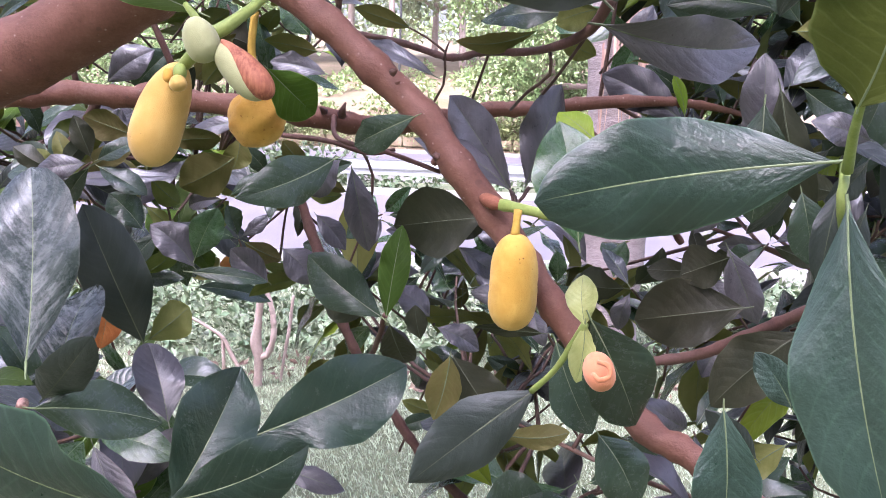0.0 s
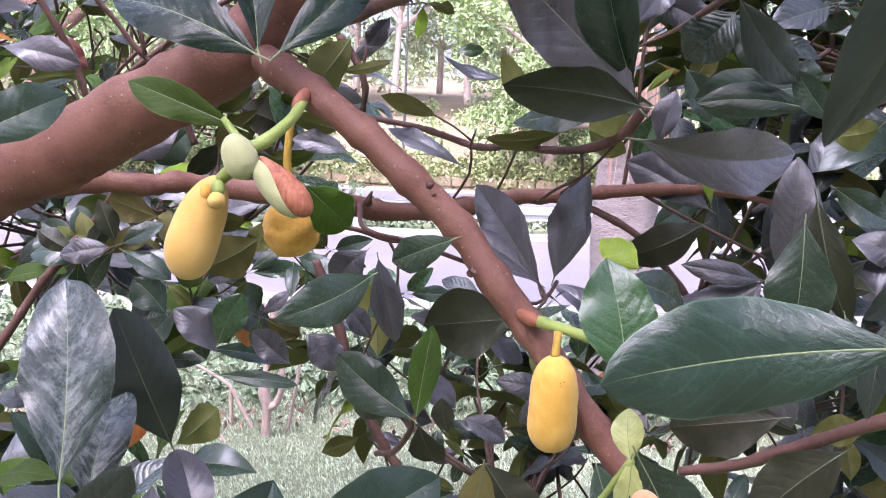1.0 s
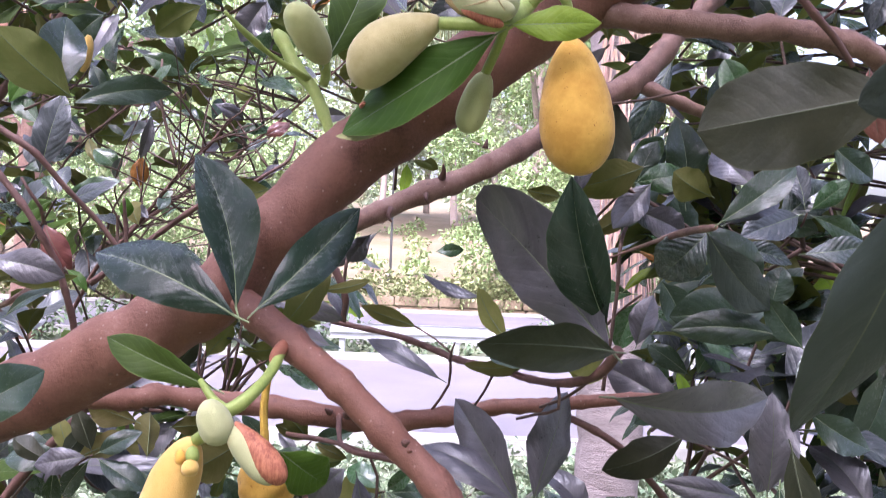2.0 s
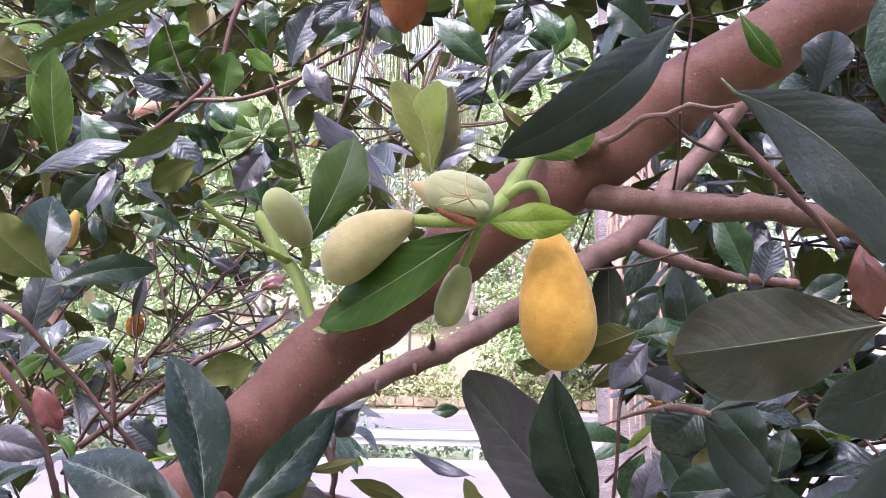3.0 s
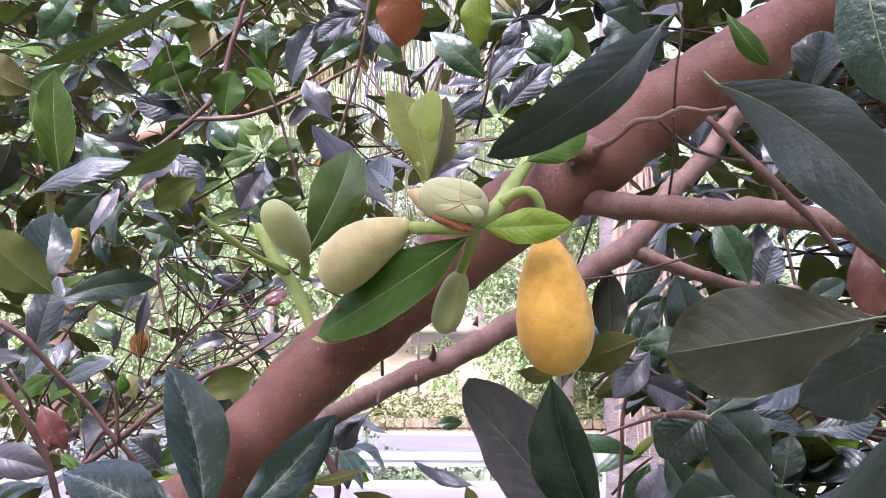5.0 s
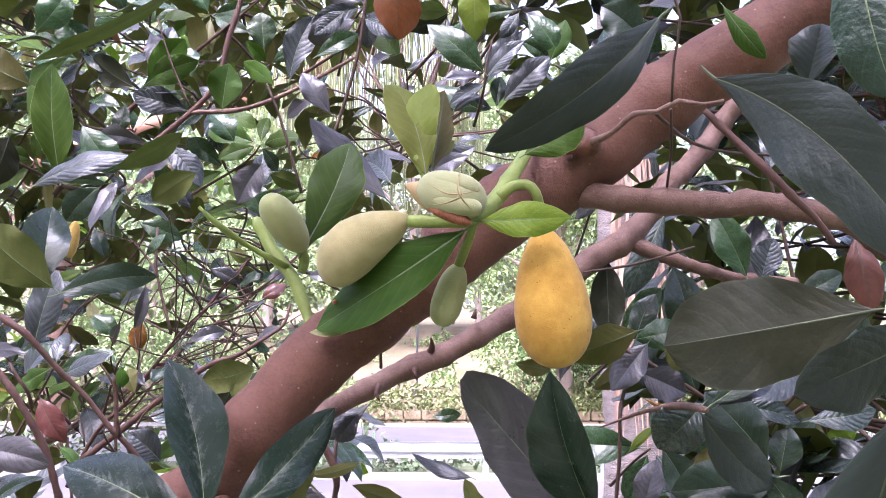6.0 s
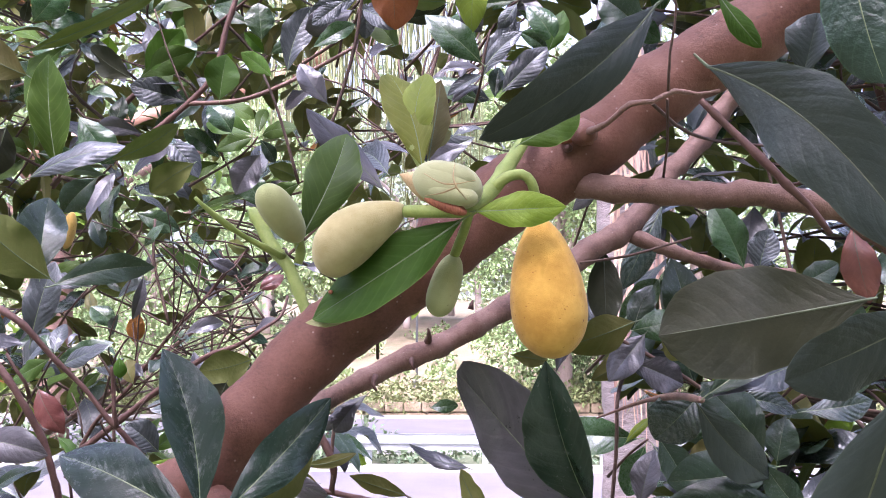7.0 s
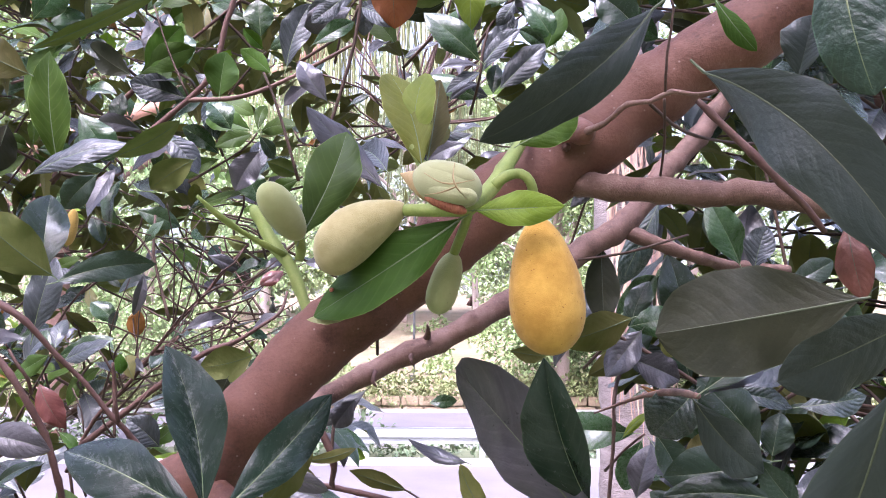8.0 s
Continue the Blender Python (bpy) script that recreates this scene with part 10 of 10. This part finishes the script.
leaf(tree, (-0.547, 1.75, 1.753), (-0.544, 1.75, 1.716), 0.024, (0.1, -0.95, 0.25), "bright", 0.05, 12)
leaf(tree, (-0.538, 1.8, 1.705), (-0.563, 1.82, 1.749), 0.035, (0.1, 0.85, 0.5), "dark", -0.06, 12)
leaf(tree, (-0.527, 1.82, 1.718), (-0.558, 1.84, 1.741), 0.021, (0.1, -0.95, 0.25), "dusk", 0.06, 14)
leaf(tree, (-0.426, 1.62, 1.601), (-0.473, 1.6, 1.647), 0.052, (0.1, -0.95, 0.2), "silver", 0.06, 16)
leaf(tree, (-0.214, 1.36, 1.748), (-0.28, 1.34, 1.731), 0.050, (0.15, 0.95, 0.2), "dark", -0.03, 6)
leaf(tree, (-0.655, 1.55, 1.602), (-0.527, 1.5, 1.615), 0.029, (0.1, 0.8, 0.6), "dark", -0.08, 14)
leaf(tree, (-0.609, 1.45, 1.556), (-0.526, 1.42, 1.597), 0.021, (0.1, -0.9, 0.35), "dark", 0.06, 18)
leaf(tree, (-0.193, 1.32, 1.592), (-0.099, 1.3, 1.578), 0.026, (0, -0.9, 0.4), "dusk", 0.05, 12)
leaf(tree, (-0.054, 1.85, 2.318), (0.02, 1.85, 2.354), 0.023, (0.2, -0.8, 0.55), "silver", 0.06, 18)
leaf(tree, (0.098, 1.7, 2.256), (0.166, 1.7, 2.323), 0.033, (-0.3, -0.92, 0.2), "silver", 0.05, 18)
leaf(tree, (0.094, 1.7, 2.254), (0.024, 1.68, 2.244), 0.029, (0.1, -0.7, 0.7), "dusk", 0.08, 24)
leaf(tree, (0.096, 1.7, 2.244), (0.035, 1.68, 2.206), 0.027, (0.2, -0.75, 0.6), "silver", 0.08, 20)
leaf(tree, (0.095, 1.72, 2.229), (0.042, 1.7, 2.194), 0.019, (0.1, -0.6, 0.8), "dusk", 0.1, 20)
leaf(tree, (0.046, 1.6, 2.109), (0.097, 1.6, 2.125), 0.022, (0.1, -0.7, 0.7), "silver", 0.08, 16)
leaf(tree, (-0.1, 1.6, 2.099), (-0.02, 1.55, 2.07), 0.023, (0, -0.75, 0.65), "dusk", 0.06, 14)
leaf(tree, (-0.123, 1.6, 2.158), (-0.088, 1.6, 2.177), 0.014, (0.1, -0.75, 0.6), "dark", 0.06, 14)
leaf(tree, (0.022, 1.14, 1.986), (0.06, 1.18, 2.014), 0.025, (-0.1, 0.95, 0.1), "dark", -0.05, 10)
leaf(tree, (0.514, 1.17, 1.898), (0.522, 1.15, 1.81), 0.040, (-0.2, -0.97, 0.05), "red", 0.04, 12)
leaf(tree, (0.314, 1.34, 1.703), (0.371, 1.32, 1.67), 0.011, (0.3, -0.85, 0.4), "rust", 0.04, 14)
tube("twig", [(0.11, 1.7, 2.326, 0.0019), (0.098, 1.7, 2.274, 0.0024), (0.094, 1.7, 2.234, 0.0024), (0.076, 1.75, 2.181, 0.0029)], TWIG, tree, 6, 0.03, 0.07)

# dark leaves, mostly in the shaded colour, that fill the lower right
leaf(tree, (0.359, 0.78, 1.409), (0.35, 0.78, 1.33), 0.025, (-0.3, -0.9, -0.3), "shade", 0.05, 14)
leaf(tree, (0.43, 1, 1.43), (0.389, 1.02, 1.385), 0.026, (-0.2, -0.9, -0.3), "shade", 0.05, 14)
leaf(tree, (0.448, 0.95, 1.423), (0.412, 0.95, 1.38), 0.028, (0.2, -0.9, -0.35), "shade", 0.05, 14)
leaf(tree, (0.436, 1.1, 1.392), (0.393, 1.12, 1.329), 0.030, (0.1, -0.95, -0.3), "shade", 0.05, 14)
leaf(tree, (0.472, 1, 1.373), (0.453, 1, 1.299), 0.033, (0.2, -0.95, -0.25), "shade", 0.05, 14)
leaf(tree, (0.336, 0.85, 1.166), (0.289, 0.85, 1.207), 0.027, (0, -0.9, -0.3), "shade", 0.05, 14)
leaf(tree, (-0.215, 1.05, 1.274), (-0.132, 1.05, 1.267), 0.018, (0.1, -0.9, 0.3), "dark", 0.05, 14)

# ---- thickets of the same kind of tree behind ----
VARIANTS = {}


def variant(look_of, k):
    """Shared unit leaves for the thickets, one set for each look."""
    if (look_of, k) not in VARIANTS:
        rng = random.Random(k * 13 + 5)
        v, f, s, uv = leaf_data(1.0, rng.uniform(0.38, 0.48), rng.uniform(0.02, 0.13), rng.uniform(10, 34), 0.07, k + 400, 0.16, 8, 2)
        # the shared leaf is one metre long: thin its blade to the right measure
        VARIANTS[look_of, k] = mesh_of("leaf", v, f, LEAF_LOOK[look_of], s, uv)
    return VARIANTS[look_of, k]


def thicket(t, boughs, boxes, seed, looks, size, limit=290, bare=()):
    """Leaf clusters on twigs in the given boxes (low corner, high corner, clusters), grown from the nearest bough; few leaves in the bare boxes."""
    rng, thin = random.Random(seed), random.Random(seed + 1)
    stems = []
    for pts in boughs:
        pts = [(*q[:3], q[3] * 0.55) for q in pts[:-1]] + [(*pts[-1][:3], 0.0015)]
        tube("bough", pts, TWIG_RED if rng.random() < 0.5 else BARK_GREY, t, 8, 0.03, 0.2, seed=seed, lump_size=0.04)
        stems += [Vector(p[:3]) for p in spline(pts, 0.06)]
    tv, tf = [], []
    made = 0
    rest_v, rest_f, rest_s, rest_uv = [], [], [], []
    for lo, hi, count in boxes:
        for _ in range(count):
            node = Vector([rng.uniform(a, b) for a, b in zip(lo, hi)])
            root = min(stems, key=lambda q: (q - node).length + 0.5 * abs(q.z - node.z + 0.1))
            way = (node - root)
            far = way.length
            axis = (way.normalized() + Vector((rng.uniform(-0.5, 0.5), rng.uniform(-0.5, 0.3), rng.uniform(0.0, 0.7)))).normalized()
            mid = root + way * 0.55 + Vector((rng.uniform(-1, 1), rng.uniform(-1, 1), rng.uniform(-1, 0.3))) * far * 0.10
            v, f = tube_data([(*root, 0.0042), (*mid, 0.0032), (*(node - axis * 0.03), 0.0026), (*(node + axis * 0.02), 0.0025)], 5, 0.06, 0.05)
            o = len(tv)
            tv += v
            tf += [tuple(i + o for i in q) for q in f]
            n = rng.randint(4, 7)
            for k in range(n):
                a = k * 2.4 + rng.uniform(-0.4, 0.4)
                side = axis.orthogonal().normalized()
                side = Matrix.Rotation(a, 3, axis) @ side
                out = (side * rng.uniform(0.6, 1.2) + axis * rng.uniform(0.1, 0.9) + Vector((0, 0, rng.uniform(-0.5, 0.1)))).normalized()
                length = rng.uniform(*size)
                base = node - axis * (0.012 * k) + out * length * 0.12
                up = Vector((rng.uniform(-0.5, 0.5), rng.uniform(-0.7, 0.3), 1.0)) + axis * 0.6
                m = turned(base, base + out * length, up) @ Matrix.Scale(length, 4)
                look_of = rng.choices([q for q, _ in looks], [w for _, w in looks])[0]
                kind = rng.randint(0, 6)
                mid_leaf = base + out * length * 0.5
                if thin.random() > 0.27 and any(all(a < q < b for a, q, b in zip(lo_b, mid_leaf, hi_b)) for lo_b, hi_b in bare):
                    continue
                if made < limit:
                    ob = part("leaf", variant(look_of, kind), t, LEAF_LABEL.get(look_of, ""))
                    ob.matrix_basis = m
                else:
                    me = variant(look_of, kind)
                    rest_v.append((me, m, look_of))
                made += 1
    part("twig_rest", mesh_of("twig_rest", tv, tf, [TWIG]), t, "thin dark twigs", "stuff")
    # leaves past the countable ones are joined by look
    for look_of in sorted({q for _, _, q in rest_v}):
        vs, fs, ss, uvs = [], [], [], []
        for me, m, q in rest_v:
            if q != look_of:
                continue
            o = len(vs)
            vs += [m @ v.co for v in me.vertices]
            pol = [tuple(p.vertices) for p in me.polygons]
            fs += [tuple(i + o for i in p) for p in pol]
            ss += [p.material_index for p in me.polygons]
            lay = [None] * len(me.vertices)
            for lp, uvd in zip(me.loops, me.uv_layers[0].data):
                lay[lp.vertex_index] = tuple(uvd.uv)
            uvs += lay
        part("foliage", mesh_of("foliage", vs, fs, LEAF_LOOK[look_of], ss, uvs), t, "", "stuff")




def twig_net(t, stem, low, high, seed, count):
    """Fine crooked side twigs along a bough, some with a small leaf at the end."""
    rng = random.Random(seed)
    along = [Vector(p[:3]) for p in spline(stem, 0.02)]
    tv, tf = [], []
    for _ in range(count):
        p = rng.choice(along)
        end = Vector([rng.uniform(a, b) for a, b in zip(low, high)])
        if (end - p).length > 0.34:
            continue
        knee = (p + end) / 2 + Vector((rng.uniform(-1, 1), rng.uniform(-1, 1), rng.uniform(-1, 1))) * 0.035
        v, f = tube_data([(*p, 0.0019), (*(p * 0.6 + knee * 0.4 + Vector((0, 0, rng.uniform(-0.012, 0.012)))), 0.0016), (*knee, 0.0014), (*end, 0.0008)], 5, 0.02, 0.05)
        o = len(tv)
        tv += v
        tf += [tuple(k + o for k in q) for q in f]
        if rng.random() < 0.75:
            length = rng.uniform(0.035, 0.08)
            out = ((end - knee).normalized() + Vector((rng.uniform(-0.5, 0.5), rng.uniform(-0.4, 0.4), rng.uniform(-0.6, 0.1)))).normalized()
            ob = part("leaf", variant(rng.choice(("dark", "dusk", "shade", "green")), rng.randint(0, 6)), t)
            ob.matrix_basis = turned(end, end + out * length, Vector((rng.uniform(-0.5, 0.5), -0.7, rng.uniform(0.1, 1.0)))) @ Matrix.Scale(length, 4)
    part("twig_rest", mesh_of("twig_rest", tv, tf, [TWIG]), t, "fine dark side twigs", "stuff")


LOOKS_LEFT = (("dark", 1.5), ("dusk", 2.6), ("silver", 2.6), ("green", 2.6), ("fresh", 1.8), ("bright", 1.4), ("young", 0.4), ("veined", 0.7), ("rust", 0.12))
LOOKS_RIGHT = (("dark", 4.5), ("dusk", 2.5), ("silver", 3), ("green", 2), ("young", 0.35), ("veined", 1.2), ("shade", 1.0), ("rust", 0.15))
left_tree = thing("fruit_tree", (-1.9, 2.6, 0), "bushy broadleaf tree with small glossy leaves and thin red twigs", "tree")
thicket(left_tree, [
    [(-1.9, 2.6, -0.1, 0.06), (-1.7, 2.6, 0.9, 0.045), (-1.35, 2.5, 1.7, 0.03), (-0.9, 2.4, 2.3, 0.016), (-0.4, 2.3, 2.7, 0.006)],
    [(-1.75, 2.6, 0.8, 0.03), (-1.3, 2.3, 1.1, 0.02), (-0.8, 2.1, 1.3, 0.012), (-0.4, 1.9, 1.35, 0.005)],
    [(-1.4, 2.5, 1.65, 0.02), (-1.4, 2.4, 2.3, 0.014), (-1.2, 2.3, 3.0, 0.006)],
    [(-1.5, 2.5, 1.3, 0.02), (-1.0, 2.6, 1.6, 0.014), (-0.5, 2.7, 2.0, 0.008), (-0.1, 2.7, 2.4, 0.004)],
    [(-1.7, 2.5, 0.5, 0.02), (-1.2, 2.0, 0.7, 0.012), (-0.7, 1.6, 0.85, 0.006)],
], [
    ((-1.6, 1.8, 1.95), (-0.55, 3.0, 3.0), 100), ((-0.55, 2.0, 2.05), (-0.3, 3.0, 2.9), 10), ((-1.5, 1.7, 1.45), (-0.75, 2.8, 2.0), 26), ((-0.9, 1.9, 1.55), (-0.36, 2.8, 2.02), 14), ((-1.1, 1.5, 1.15), (-0.45, 2.5, 1.48), 34), ((-0.5, 1.75, 1.48), (-0.2, 2.2, 1.66), 8),
    ((-1.2, 1.4, 0.5), (-0.5, 2.2, 1.05), 26), ((-0.62, 1.15, 0.78), (-0.34, 1.6, 1.08), 13), ((-0.3, 2.1, 2.3), (0.35, 3.0, 2.85), 26), ((-1.2, 2.7, 2.0), (0.1, 3.5, 3.0), 44), ((-2.4, 3.0, 1.5), (-0.75, 4.2, 3.6), 95), ((-0.75, 3.2, 2.9), (0.2, 4.0, 3.7), 30),
], 31, LOOKS_LEFT, (0.095, 0.15), bare=[
    ((-0.66, 1.3, 1.60), (-0.18, 2.0, 2.0)), ((-0.95, 2.0, 1.6), (-0.33, 3.0, 2.12)), ((-1.4, 3.0, 1.6), (-0.55, 4.3, 2.35)),
    ((-0.2, 1.9, 2.18), (0.12, 2.6, 2.55)), ((-0.27, 2.6, 2.32), (0.13, 3.3, 2.78)), ((-0.42, 3.3, 2.5), (0.14, 4.2, 3.1)), ((-0.5, 2.0, 1.8), (0.02, 4.2, 2.2)),
])
twig_net(tree, bough_path, (-0.62, 1.62, 1.72), (-0.2, 2.0, 2.04), 91, 46)
right_tree = thing("fruit_tree", (1.7, 2.3, 0), "dense broadleaf tree with dark glossy leaves", "tree")
thicket(right_tree, [
    [(1.7, 2.3, -0.1, 0.07), (1.5, 2.2, 0.8, 0.05), (1.2, 2.1, 1.5, 0.034), (0.9, 1.9, 2.1, 0.02), (0.7, 1.8, 2.8, 0.006)],
    [(1.55, 2.2, 0.7, 0.035), (1.1, 1.9, 1.0, 0.022), (0.7, 1.7, 1.2, 0.012), (0.42, 1.6, 1.3, 0.005)],
    [(1.25, 2.1, 1.4, 0.025), (0.9, 1.8, 1.6, 0.016), (0.6, 1.6, 1.7, 0.006)],
    [(1.6, 2.25, 0.5, 0.025), (1.1, 1.7, 0.7, 0.016), (0.5, 1.5, 0.85, 0.01), (0.1, 1.5, 1.0, 0.004)],
], [
    ((0.5, 1.45, 1.3), (1.3, 2.5, 2.0), 75), ((0.55, 1.35, 0.6), (1.3, 2.3, 1.3), 50), ((0.3, 1.6, 2.05), (1.4, 2.6, 2.9), 85),
    ((-0.25, 1.55, 0.98), (0.35, 2.0, 1.2), 12), ((0.46, 1.7, 1.5), (0.66, 2.3, 2.0), 12), ((0.0, 1.3, 0.65), (0.5, 1.8, 0.95), 10),
], 32, LOOKS_RIGHT, (0.12, 0.19))
